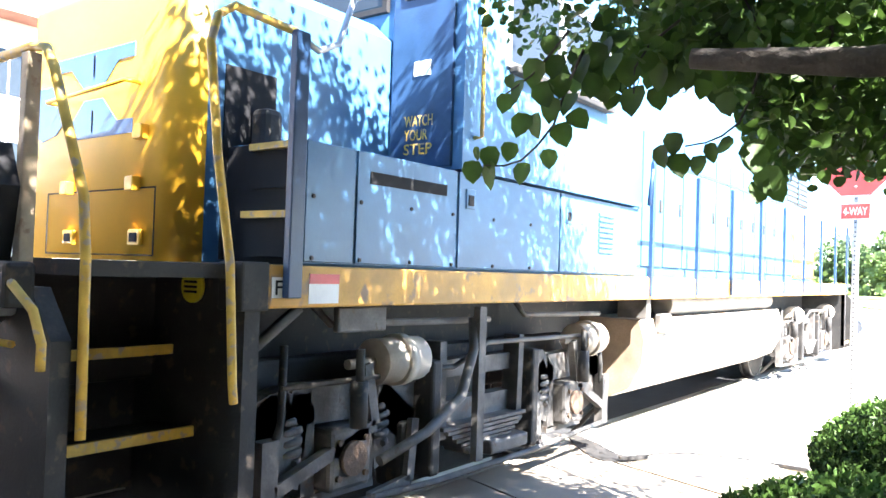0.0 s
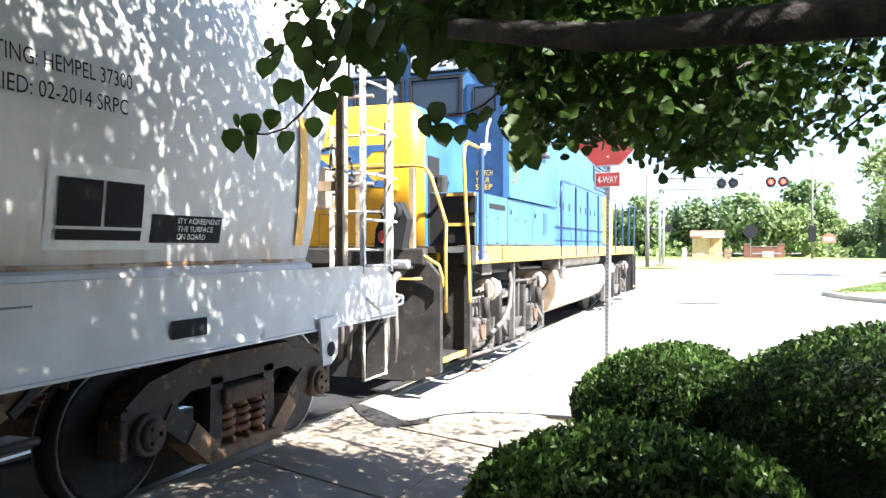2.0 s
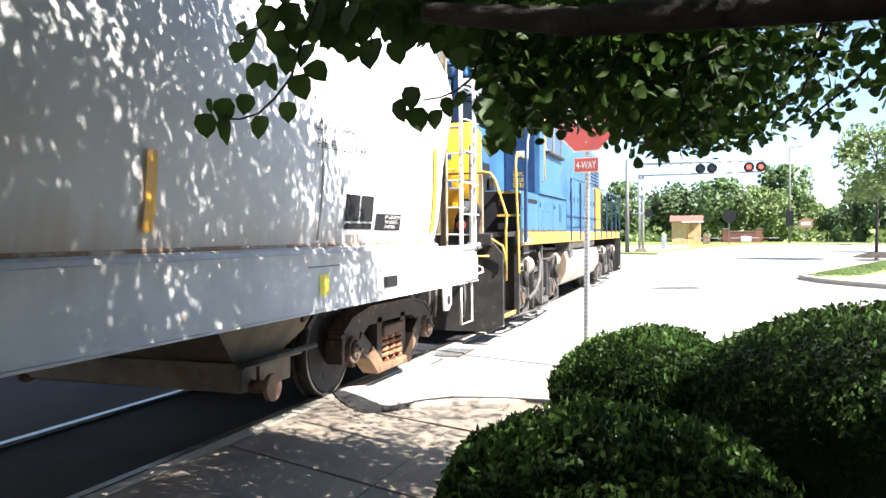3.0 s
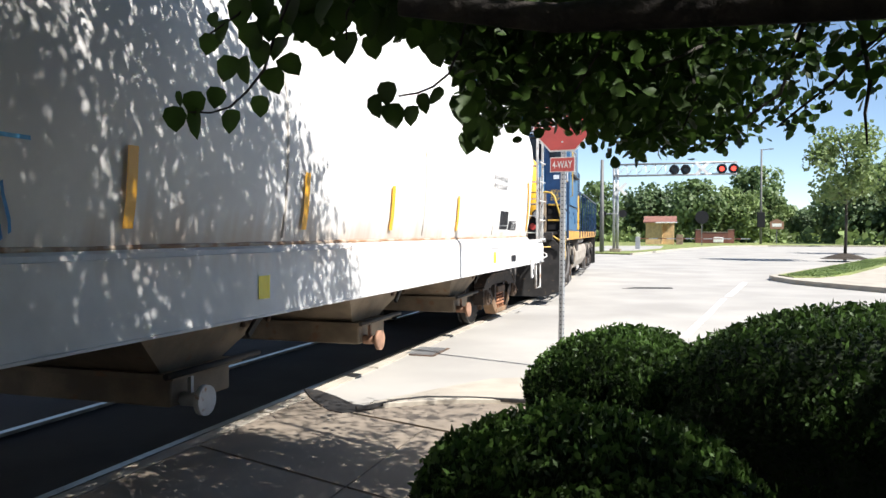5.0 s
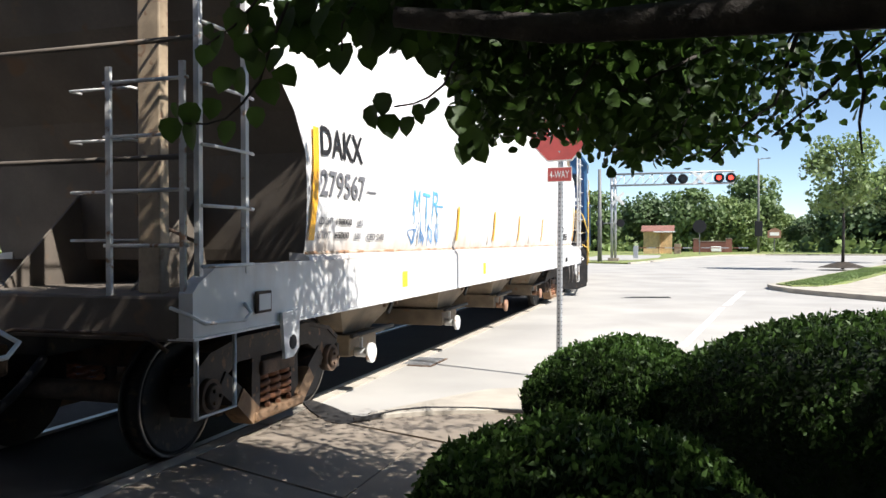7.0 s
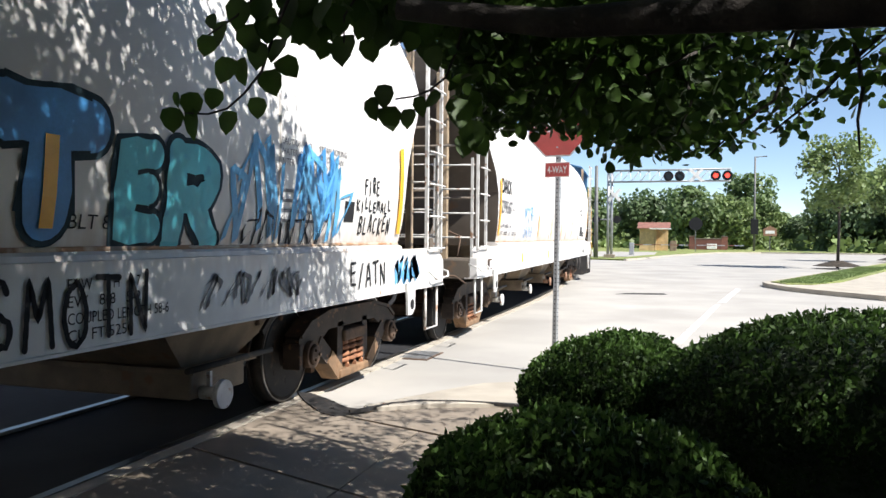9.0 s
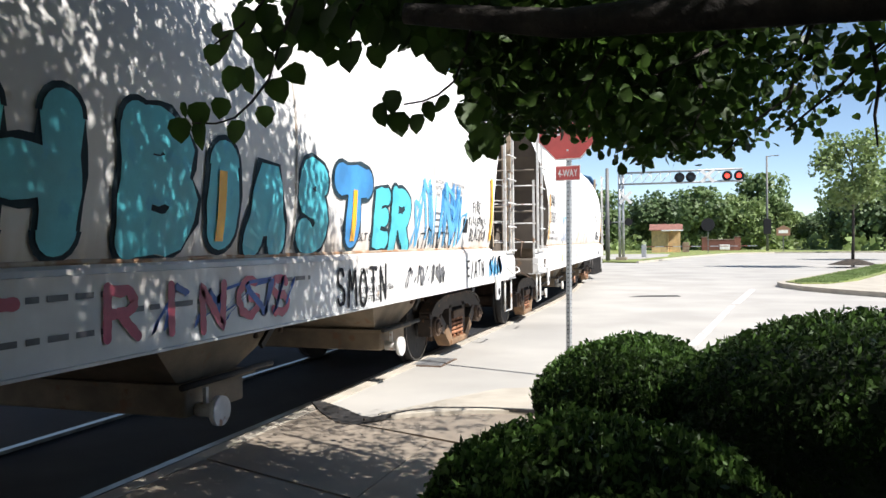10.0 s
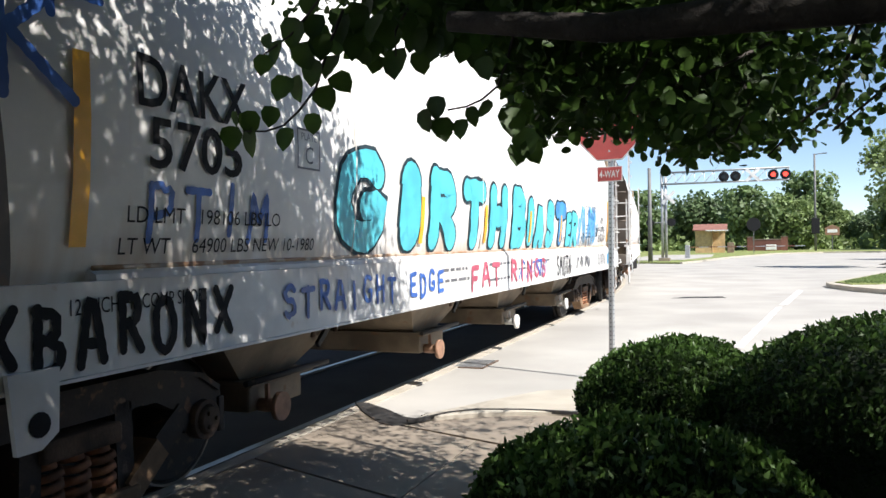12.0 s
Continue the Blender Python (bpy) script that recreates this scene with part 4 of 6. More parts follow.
for y0, y1, z in ((-30.35, -29.62, 1.33), (-30.5, -29.55, 1.22), (-28.83, -27.74, 1.345), (-28.83, -27.9, 1.16), (-27.7, -26.9, 1.25), (-26.55, -25.75, 1.33)):
    stencil_words(hopper_b, y0 - HB, y1 - HB, z, 0.030, int(-y0 * 100), M_INKG)
lettering("12 INCH HF COMP SHOES", 0.075, 0.95, -34.96 - HB, 1.31, M_INK, hopper_b, w=1.60, off=0.004)
for k, txt in enumerate(("EXW       H   5-7", "EW   8-8   5-2", "COUPLED LENGTH 58-6", "CU FT 5250")):
    lettering(txt, 0.058, (0.52, 0.52, 0.76, 0.46)[k], -24.82 - HB, 1.32 - k * 0.083, M_INK, hopper_b, w=1.60, off=0.004)
lettering("PLATE", 0.05, 0.20, -32.99 - HB, 2.34, M_INKG, hopper_b)
lettering("BLT 80", 0.075, 0.35, -24.77 - HB, 1.62, M_INK, hopper_b, off=0.006)
# ------------------------------------------------------------------ the locomotive, its short nose towards the hoppers
LC = 9.9


def lpart(name, bm, material, parent, label=""):
    bmesh.ops.translate(bm, verts=bm.verts, vec=(0, -LC, 0))
    return part(name, bm, material, parent, label)


def build_loco():
    lo = empty("locomotive", "blue and yellow four-axle diesel locomotive with worn paint", "locomotive")
    # frame
    bm = BM()
    box(bm, -1.48, 1.48, 1.5, 18.3, 1.55, 1.615)
    lpart("deck", bm, M_BLACK, lo)
    bm = BM()
    box(bm, -0.7, 0.7, 1.55, 18.2, 1.0, 1.55, 0.02)
    lpart("underframe", bm, M_BLACK, lo)
    for sx in (-1, 1):
        bm = BM()
        box(bm, *sorted((sx * 1.47, sx * 1.55)), 2.36, 17.4, 1.41, 1.62, 0.012)
        sill = lpart("side_sill", bm, M_SILL, lo, "worn yellow side sill")
    # corner step wells
    for sy, yb, ye in ((1, 1.5, 2.35), (-1, 18.3, 17.45)):
        for sx in (-1, 1):
            bm = BM()
            xa, xb = sorted((sx * 0.50, sx * 1.5))
            ya, yc2 = sorted((ye, ye - sy * 0.035))
            prism(bm, [(xa, 0.36), (xb, 0.36), (xb, 1.62), (xa, 1.62)], "y", ya, yc2)
            box(bm, *sorted((sx * 1.44, sx * 1.51)), *sorted((ye, ye - sy * 0.09)), 0.36, 1.62)
            well = lpart("step_well", bm, M_BLACK, lo)
            bm = BM()
            box(bm, *sorted((sx * 0.50, sx * 0.54)), *sorted((yb, ye)), 0.4, 1.55)
            lpart("well_back", bm, M_BLACK, well)
            for z, xin in ((0.42, 1.14), (0.79, 0.78), (1.18, 0.58)):
                bm = BM()
                box(bm, *sorted((sx * xin, sx * (xin + 0.30))), *sorted((yb + sy * 0.04, ye - sy * 0.05)), z - 0.03, z)
                st = lpart("tread", bm, M_BLACK, well)
                bm = BM()
                box(bm, *sorted((sx * (xin + 0.30), sx * (xin + 0.325))), *sorted((yb + sy * 0.04, ye - sy * 0.05)), z - 0.035, z + 0.015)
                lpart("tread_edge", bm, M_YELW, st, "worn yellow tread edge")
    # corner block at the front of the sill, warning disc
    bm = BM()
    box(bm, 1.38, 1.56, 2.2, 2.36, 1.40, 1.63, 0.01)
    lpart("corner_block", bm, M_BLACK, lo)
    bm = BM()
    disc(bm, 1.05, 2.31, 1.50, 0.085, "y", -0.02, 0.0, 20)
    wd = lpart("warning_disc", bm, M_YSTR, lo, "round yellow warning decal")
    for k in range(3):
        lpart("notice_line", box(BM(), 1.0, 1.10, 2.282, 2.288, 1.515 - k * 0.025, 1.527 - k * 0.025), M_INK, wd)
    # pilots
    for y, s in ((1.42, 1), (18.38, -1)):
        bm = BM()
        prism(bm, [(-1.48, 0.30), (-1.2, 0.2), (1.2, 0.2), (1.48, 0.30), (1.48, 1.3), (1.3, 1.5), (-1.3, 1.5), (-1.48, 1.3)], "y", y - 0.04, y + 0.04)
        lpart("pilot", bm, M_BLACK, lo)
        bm = BM()
        box(bm, -1.35, 1.35, y - 0.16, y - 0.04, 1.42, 1.6, 0.02) if s > 0 else box(bm, -1.35, 1.35, y + 0.04, y + 0.16, 1.42, 1.6, 0.02)
        lpart("anticlimber", bm, M_BLACK, lo)
        bm = BM()
        box(bm, -0.12, 0.12, *sorted((y, y - s * 0.55)), 0.72, 0.94, 0.03)
        box(bm, -0.2, 0.16, *sorted((y - s * 0.5, y - s * 0.72)), 0.68, 1.0, 0.05)
        lpart("coupler", bm, M_RUST, lo)
        for x in (0.42, 0.52, 0.95, 1.05):
            lpart("air_hose", tube(BM(), [(x, y - s * 0.04, 1.1), (x, y - s * 0.2, 1.05), (x + 0.03, y - s * 0.24, 0.7), (x, y - s * 0.22, 0.42)], 0.024, 7), M_GREYT, lo)
        lpart("lift_bar", tube(BM(), [(1.3, y - s * 0.1, 1.28), (-1.3, y - s * 0.1, 1.28)], 0.016, 6), M_YELW, lo)
    # jumper cable between the pilot and the wagon's end
    lpart("jumper_cable", tube(BM(), [(1.10, 1.36, 1.40), (1.06, 1.2, 1.30), (0.95, 1.0, 1.10), (0.8, 0.85, 0.98), (0.5, 0.7, 0.93)], 0.045, 8), M_GREYT, lo)
    lpart("cable_plug", box(BM(), 1.0, 1.2, 1.2, 1.4, 1.38, 1.48, 0.03), M_GALV, lo)
    # nose: blue box with a yellow front and chamfered corners
    W, Y0, Y1, ZT = 0.87, 2.30, 3.96, 3.34
    bm = BM()
    prism(bm, [(-W, 1.62), (W, 1.62), (W, ZT - 0.14), (W - 0.16, ZT), (-W + 0.16, ZT), (-W, ZT - 0.14)], "y", Y0 + 0.17, Y1)
    nose = lpart("nose", bm, M_BLUE, lo)
    bm = BM()
    prof = [(-W - 0.004, Y0 + 0.172), (-W + 0.03, Y0 + 0.06), (-W + 0.16, Y0), (W - 0.16, Y0), (W - 0.03, Y0 + 0.06), (W + 0.004, Y0 + 0.172)]
    lowr = [bm.verts.new((x, y, 1.62)) for x, y in prof]
    upr = [bm.verts.new((x, y, ZT - 0.16)) for x, y in prof]
    tops = [bm.verts.new((x * 0.82, max(y, Y0 + 0.13), ZT)) for x, y in prof]
    for a, c in ((lowr, upr), (upr, tops)):
        for k in range(5):
            f = bm.faces.new((a[k], a[k + 1], c[k + 1], c[k]))
            f.smooth = True
    bm.faces.new(lowr[::-1])
    bm.faces.new(tops)
    bmesh.ops.recalc_face_normals(bm, faces=bm.faces)
    nf = lpart("nose_front", bm, M_YEL, lo, "glossy yellow nose front")
    # emblem: plain blue bars, wedges and a ring
    def emblem(pts, m=M_LOGO):
        bm = BM()
        prism(bm, [(x - 0.12, 2.585 + (z - 2.615) * 0.81) for x, z in pts], "y", Y0 - 0.006, Y0 - 0.001)
        lpart("emblem_shape", bm, m, nf)
    emblem([(-0.30, 2.93), (0.56, 2.93), (0.56, 2.83), (0.40, 2.83), (0.24, 2.66), (0.04, 2.66), (-0.12, 2.83), (-0.30, 2.83)])
    emblem([(-0.16, 2.30), (0.56, 2.30), (0.56, 2.40), (0.40, 2.40), (0.24, 2.58), (0.04, 2.58), (-0.12, 2.40), (-0.16, 2.40)])
    emblem([(-0.62, 2.42), (-0.45, 2.32), (-0.28, 2.36), (-0.14, 2.5), (-0.16, 2.62), (-0.3, 2.74), (-0.5, 2.74), (-0.64, 2.6)])
    for zt, zb, zz in ((2.90, 2.74, -1), (2.34, 2.50, 1)):
        emblem([(0.13, zt), (0.15, zt), (0.15, zb), (0.13, zb)], M_YEL)
    # hatch, latches, grab iron on the nose front
    for a in ((-0.47, 0.69, 2.012, 2.02), (-0.47, 0.69, 1.645, 1.653), (0.682, 0.69, 1.645, 2.02), (-0.47, -0.462, 1.645, 2.02)):
        lpart("hatch_gap", box(BM(), a[0], a[1], Y0 - 0.004, Y0 + 0.01, a[2], a[3]), M_INK, nf)
    for x in (-0.17, 0.53):
        b = lpart("latch", box(BM(), x - 0.06, x + 0.06, Y0 - 0.025, Y0, 1.70, 1.79, 0.008), M_YEL, nf)
        lpart("latch_slot", box(BM(), x - 0.035, x + 0.035, Y0 - 0.029, Y0 - 0.025, 1.72, 1.77), M_INK, b)
    for x, z in ((0.50, 2.02), (-0.20, 2.02), (0.56, 2.30)):
        lpart("hinge", box(BM(), x - 0.04, x + 0.04, Y0 - 0.05, Y0, z - 0.02, z + 0.06, 0.006), M_YEL, nf)
    lpart("grab_iron", tube(BM(), [(-0.35, Y0, 2.56), (-0.35, Y0 - 0.09, 2.56), (0.5, Y0 - 0.09, 2.60), (0.5, Y0, 2.60)], 0.014, 6), M_YEL, nf)
    # recess in the nose side, its shade a solid black slab; equipment, and steps up
    rec = lpart("side_recess", box(BM(), W - 0.2, W + 0.012, 2.58, 2.94, 1.64, 2.72), M_INK, lo, "black slab standing in for a shaded recess in the nose side")
    lpart("mirror_pod", box(BM(), W + 0.02, W + 0.16, 2.74, 2.88, 2.2, 2.5, 0.04), M_BLACK, rec)
    lpart("pipe", tube(BM(), [(W + 0.04, 2.76, 1.7), (W + 0.05, 2.78, 2.0), (W + 0.05, 2.84, 2.2)], 0.02, 6), M_GREYT, rec)
    for y0, z in ((2.56, 1.86), (2.60, 2.22)):
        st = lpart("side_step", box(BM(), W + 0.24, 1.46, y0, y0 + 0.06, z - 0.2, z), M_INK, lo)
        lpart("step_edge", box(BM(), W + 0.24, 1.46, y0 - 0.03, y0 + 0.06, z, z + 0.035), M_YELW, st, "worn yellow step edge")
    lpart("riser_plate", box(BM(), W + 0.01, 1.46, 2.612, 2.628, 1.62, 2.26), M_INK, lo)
    # box along the walkway in three panels, with a slot
    bm = BM()
    box(bm, W + 0.01, 1.46, 2.63, 6.95, 1.62, 2.27, 0.015)
    tb = lpart("walkway_box", bm, M_BLUE, lo)
    for y0, y1 in ((2.65, 3.01), (3.03, 3.96), (3.99, 5.35), (5.37, 6.9)):
        lpart("panel", box(BM(), 1.462, 1.474, y0, y1, 1.64, 2.265, 0.004), M_BLUE, tb)
    lpart("slot", box(BM(), 1.47, 1.478, 3.13, 3.85, 2.09, 2.16), M_INK, tb)
    for y in (4.06, 5.45):
        l = lpart("latch", box(BM(), 1.474, 1.484, y, y + 0.10, 2.03, 2.16, 0.004), M_BLUE, tb)
        lpart("latch_slot", box(BM(), 1.484, 1.488, y + 0.02, y + 0.08, 2.05, 2.12), M_INK, l)
    for k in range(8):
        lpart("louvre", box(BM(), 1.474, 1.488, 6.05, 6.35, 1.82 + k * 0.045, 1.845 + k * 0.045), M_BLUE, tb)
    for y in (2.7, 3.06, 3.5, 3.92, 4.4, 4.9):
        for z in (1.66, 1.98):
            lpart("bolt", disc(BM(), 1.474, y, z, 0.012, "x", 0, 0.008, 6), M_BLACK, tb)
    # cab
    bm = BM()
    prism(bm, [(-1.5, 2.28), (1.5, 2.28), (1.5, 4.1), (1.25, 4.42), (0.6, 4.58), (-0.6, 4.58), (-1.25, 4.42), (-1.5, 4.1)], "y", 3.97, 6.9)
    cab = lpart("cab", bm, M_BLUE, lo)
    lpart("cab_roof", prism(BM(), [(-1.56, 4.08), (-1.5, 4.08), (-1.24, 4.43), (-0.6, 4.59), (0.6, 4.59), (1.24, 4.43), (1.5, 4.08), (1.56, 4.08), (1.28, 4.48), (0.6, 4.65), (-0.6, 4.65), (-1.28, 4.48)], "y", 3.85, 7.0), M_BLUE, cab)
    # front door with warning words and a notice
    door = lpart("cab_door", box(BM(), 0.90, 1.42, 3.945, 3.975, 2.3, 3.85, 0.006), M_DBLUE, cab, "dark blue cab door")
    for x0, x1, y in ((-0.8, -0.08, 3.95), (0.08, 0.8, 3.95)):
        w = lpart("windshield", box(BM(), x0, x1, y, y + 0.02, 3.45, 3.95, 0.02), M_GLASS, cab, "dark windshield pane")
        fr = BM()
        for a in ((x0 - 0.04, x0, 3.41, 3.99), (x1, x1 + 0.04, 3.41, 3.99), (x0, x1, 3.41, 3.45), (x0, x1, 3.95, 3.99)):
            box(fr, a[0], a[1], y - 0.02, y + 0.02, a[2], a[3])
        lpart("gasket", fr, M_INK, w)
    lpart("door_window", box(BM(), 1.0, 1.32, 3.94, 3.95, 3.45, 3.8, 0.02), M_GLASS, door)
    lpart("notice", box(BM(), 1.1, 1.24, 3.938, 3.944, 2.92, 3.02), M_WHITE, door)
    for k, t in enumerate(("WATCH", "YOUR", "STEP")):
        ob = lettering(t, 0.075, 0.24 if k != 1 else 0.2, 0, 0, M_YELW, door, "door_words", bold=0.01, w=0.0, off=0.0)
        ob.matrix_basis = Matrix.Translation((1.03, 3.94 - LC, 2.58 - k * 0.095)) @ Matrix.Rotation(radians(-90), 4, "Z")
    # number boards above the windshields
    for x in (-0.48, 0.48):
        nb = lpart("number_board", box(BM(), x - 0.40, x + 0.40, 3.90, 3.97, 4.06, 4.34, 0.02), M_WHITE, cab, "white number board")
        lpart("board_frame", box(BM(), x - 0.43, x + 0.43, 3.93, 3.99, 4.03, 4.37, 0.02), M_INK, nb)
        ob = lettering("6124", 0.20, 0.62, 0, 0, M_INK, nb, "digits", bold=0.01, w=0.0, off=0.0)
        ob.matrix_basis = Matrix.Translation((x - 0.31, 3.893 - LC, 4.10)) @ Matrix.Rotation(radians(-90), 4, "Z")
    bm = BM()
    box(bm, -0.24, 0.24, 3.86, 3.98, 4.38, 4.56, 0.03)
    hl = lpart("headlight", bm, M_BLUE, cab)
    for x in (-0.11, 0.11):
        lpart("lens", disc(BM(), x, 3.86, 4.47, 0.08, "y", -0.02, 0, 16), M_GLASS, hl)
    # cab side windows with awning and sill rest
    for y0, y1 in ((4.5, 5.2), (5.3, 6.1)):
        w = lpart("side_window", box(BM(), 1.495, 1.508, y0, y1, 3.1, 3.72, 0.004), M_GLASS, cab, "dark sliding cab window")
        fr = BM()
        for a in ((y0 - 0.04, y0, 3.06, 3.76), (y1, y1 + 0.04, 3.06, 3.76), (y0, y1, 3.06, 3.1), (y0, y1, 3.72, 3.76)):
            box(fr, 1.49, 1.52, a[0], a[1], a[2], a[3])
        lpart("window_frame", fr, M_GALV, w)
    lpart("armrest", box(BM(), 1.5, 1.58, 4.5, 6.1, 3.02, 3.07, 0.01), M_BLACK, cab)
    lpart("grab_iron", tube(BM(), [(1.5, 4.1, 2.5), (1.56, 4.1, 2.5), (1.56, 4.1, 3.6), (1.5, 4.1, 3.6)], 0.014, 6), M_YELW, cab)
    lpart("cab_seam", box(BM(), 1.5, 1.512, 4.0, 6.9, 2.28, 2.33), M_BLUE, cab)
    # long hood with doors
    bm = BM()
    prism(bm, [(-0.9, 1.62), (0.9, 1.62), (0.9, 4.0), (0.75, 4.2), (-0.75, 4.2), (-0.9, 4.0)], "y", 6.9, 17.35)
    hood = lpart("long_hood", bm, M_BLUE, lo)
    for k in range(13):
        y0 = 7.0 + k * 0.66
        d = lpart("hood_door", box(BM(), 0.9, 0.925, y0 + 0.02, y0 + 0.64, 1.75, 3.3, 0.006), M_BLUE, hood)
        lpart("door_latch", box(BM(), 0.925, 0.94, y0 + 0.52, y0 + 0.58, 2.4, 2.55), M_BLACK, d)
    for k in range(3):
        bm = BM()
        box(bm, 0.9, 0.93, 14.1 + k * 0.9, 14.9 + k * 0.9, 3.1, 3.95)
        g = lpart("radiator_grille", bm, M_BLACK, hood)
        for q in range(8):
            lpart("slat", box(BM(), 0.93, 0.945, 14.1 + k * 0.9, 14.9 + k * 0.9, 3.14 + q * 0.1, 3.18 + q * 0.1), M_BLUE, g)
        lpart("roof_fan", disc(BM(), 0, 14.5 + k * 0.95, 4.2, 0.55, "z", 0, 0.2, 20), M_BLACK, hood)
    lpart("exhaust_stack", box(BM(), -0.3, 0.3, 10.2, 11.0, 4.2, 4.45, 0.04), M_BLACK, hood)
    lpart("end_panel", box(BM(), 0.9, 0.932, 15.6, 17.36, 1.7, 3.05, 0.01), M_YEL, hood, "yellow hood end panel")
    lpart("hood_end", prism(BM(), [(-0.9, 1.62), (0.9, 1.62), (0.9, 4.0), (0.75, 4.2), (-0.75, 4.2), (-0.9, 4.0)], "y", 17.35, 17.42), M_YEL, hood, "yellow hood end")
    # walkway handrails
    for sx in (-1, 1):
        posts = [7.05, 8.35, 9.6, 10.9, 12.2, 13.5, 14.8, 16.1, 17.3]
        for y in posts:
            lpart("stanchion", box(BM(), *sorted((sx * 1.54, sx * 1.575)), y - 0.03, y + 0.03, 1.44, 2.72), M_DBLUE, lo)
        lpart("handrail", tube(BM(), [(sx * 1.56, 6.95, 2.30), (sx * 1.56, 7.05, 2.74)] + [(sx * 1.56, y, 2.76) for y in posts[1:]] + [(sx * 1.56, 17.6, 2.4)], 0.02, 7), M_DBLUE, lo)
    # stanchion and rails at the nose steps
    lpart("stanchion", box(BM(), 1.555, 1.60, 2.44, 2.53, 1.46, 2.76, 0.006), M_DBLUE, lo)
    lpart("cab_rail", tube(BM(), [(1.57, 2.48, 2.74), (1.56, 2.62, 2.70), (1.54, 2.78, 2.78), (1.52, 2.9, 3.05), (1.5, 3.1, 3.2)], 0.018, 7), M_GALV, lo)
    lpart("step_rail", tube(BM(), [(1.53, 2.20, 0.98), (1.53, 2.19, 1.05), (1.53, 2.15, 1.62), (1.53, 2.06, 2.1), (1.53, 2.0, 2.6), (1.53, 2.03, 2.72), (1.53, 2.12, 2.79), (1.55, 2.48, 2.76)], 0.021, 8), M_YELW, lo, "worn yellow step handrail")
    lpart("step_rail", tube(BM(), [(1.5, 1.50, 0.92), (1.5, 1.49, 1.62), (1.52, 1.46, 1.86), (1.37, 1.40, 2.36), (1.30, 1.40, 2.45), (1.20, 1.40, 2.47), (0.50, 1.40, 2.46)], 0.021, 8), M_YELW, lo, "worn yellow step handrail")
    for x in (1.16, 0.53):
        lpart("front_post", box(BM(), x - 0.03, x + 0.03, 1.38, 1.44, 1.5, 2.45, 0.006), M_TAN, lo, "tan front rail post")
    lpart("front_rail", tube(BM(), [(-0.5, 1.40, 2.42), (-1.0, 1.40, 2.44), (-1.4, 1.46, 1.95), (-1.5, 1.49, 1.62), (-1.5, 1.5, 0.92)], 0.021, 8), M_YELW, lo)
    lpart("low_rail", tube(BM(), [(1.14, 1.3, 1.57), (1.26, 1.28, 1.57), (1.50, 1.3, 1.42), (1.53, 1.32, 1.3), (1.53, 1.32, 1.2)], 0.018, 7), M_YELW, lo)
    chain = BM()
    for k in range(12):
        a = k / 11
        tube(chain, [(0.48 - 0.9 * a, 1.40, 2.35 - 0.25 * sin(pi * a)), (0.48 - 0.9 * (a + 0.07), 1.40, 2.35 - 0.25 * sin(pi * min(1, a + 0.07)))], 0.012, 5)
    lpart("safety_chain", chain, M_STEEL, lo)
    # marker lamp on a black housing
    bm = BM()
    prism(bm, [(0.80, 1.58), (1.12, 1.58), (1.18, 1.9), (1.09, 2.08), (0.94, 2.02), (0.82, 1.8)], "y", 1.22, 1.38)
    lamp = lpart("lamp_housing", bm, M_INK, lo, "black marker lamp housing")
    bm = BM()
    disc(bm, 1.02, 1.22, 1.98, 0.105, "y", -0.10, 0.05, 22)
    lpart("lamp_ring", bm, M_INK, lamp)
    lpart("lens", disc(BM(), 1.02, 1.12, 1.98, 0.075, "y", -0.012, 0.02, 20), M_GALV, lamp)
    lpart("red_lens", disc(BM(), 0.92, 1.22, 1.72, 0.07, "y", -0.012, 0.02, 18), M_RED, lamp)
    # sill decals
    lpart("letter_plate", box(BM(), 1.55, 1.553, 2.38, 2.46, 1.46, 1.56), M_WHITE, lo)
    lettering("F", 0.07, 0.045, 2.40 - LC, 1.475, M_INK, lo, "letter", w=1.55, off=0.006, bold=0.01)
    nt = lpart("notice_plate", box(BM(), 1.55, 1.553, 2.62, 2.83, 1.43, 1.58), M_WHITE, lo, "white notice with a red heading")
    lpart("heading", box(BM(), 1.553, 1.556, 2.62, 2.83, 1.53, 1.58), M_RED, nt)
    # fuel tank and air reservoirs
    out = []
    for sx in (1, -1):
        arc = [(1.36, 1.2), (1.42, 1.0), (1.40, 0.75), (1.28, 0.52), (1.05, 0.40), (0.8, 0.36)]
        out += [(sx * x, z) for x, z in (arc if sx > 0 else arc[::-1])]
    tank = lpart("fuel_tank", prism(BM(), out, "y", 7.3, 12.7), M_TANK, lo, "pale dusty fuel tank")
    lpart("tank_end", prism(BM(), [(x * 0.99, 0.79 + (z - 0.79) * 0.99) for x, z in out], "y", 7.28, 7.3), M_BROWN, tank, "brown dusty tank end")
    for sx in (-1, 1):
        lpart("air_reservoir", tube(BM(), [(sx * 1.22, 8.2, 1.33), (sx * 1.22, 8.25, 1.33), (sx * 1.22, 12.4, 1.33), (sx * 1.22, 12.45, 1.33)], 0.125, 16), M_TANK, lo)
        lpart("filler", box(BM(), *sorted((sx * 1.38, sx * 1.46)), 7.6, 7.9, 1.05, 1.25, 0.02), M_GREYT, tank)
        lpart("bracket", box(BM(), *sorted((sx * 1.2, sx * 1.5)), 7.1, 7.2, 1.22, 1.42), M_GREYT, lo)
    # trucks
    for yc in (4.55, 14.95):
        loco_truck(lo, yc)
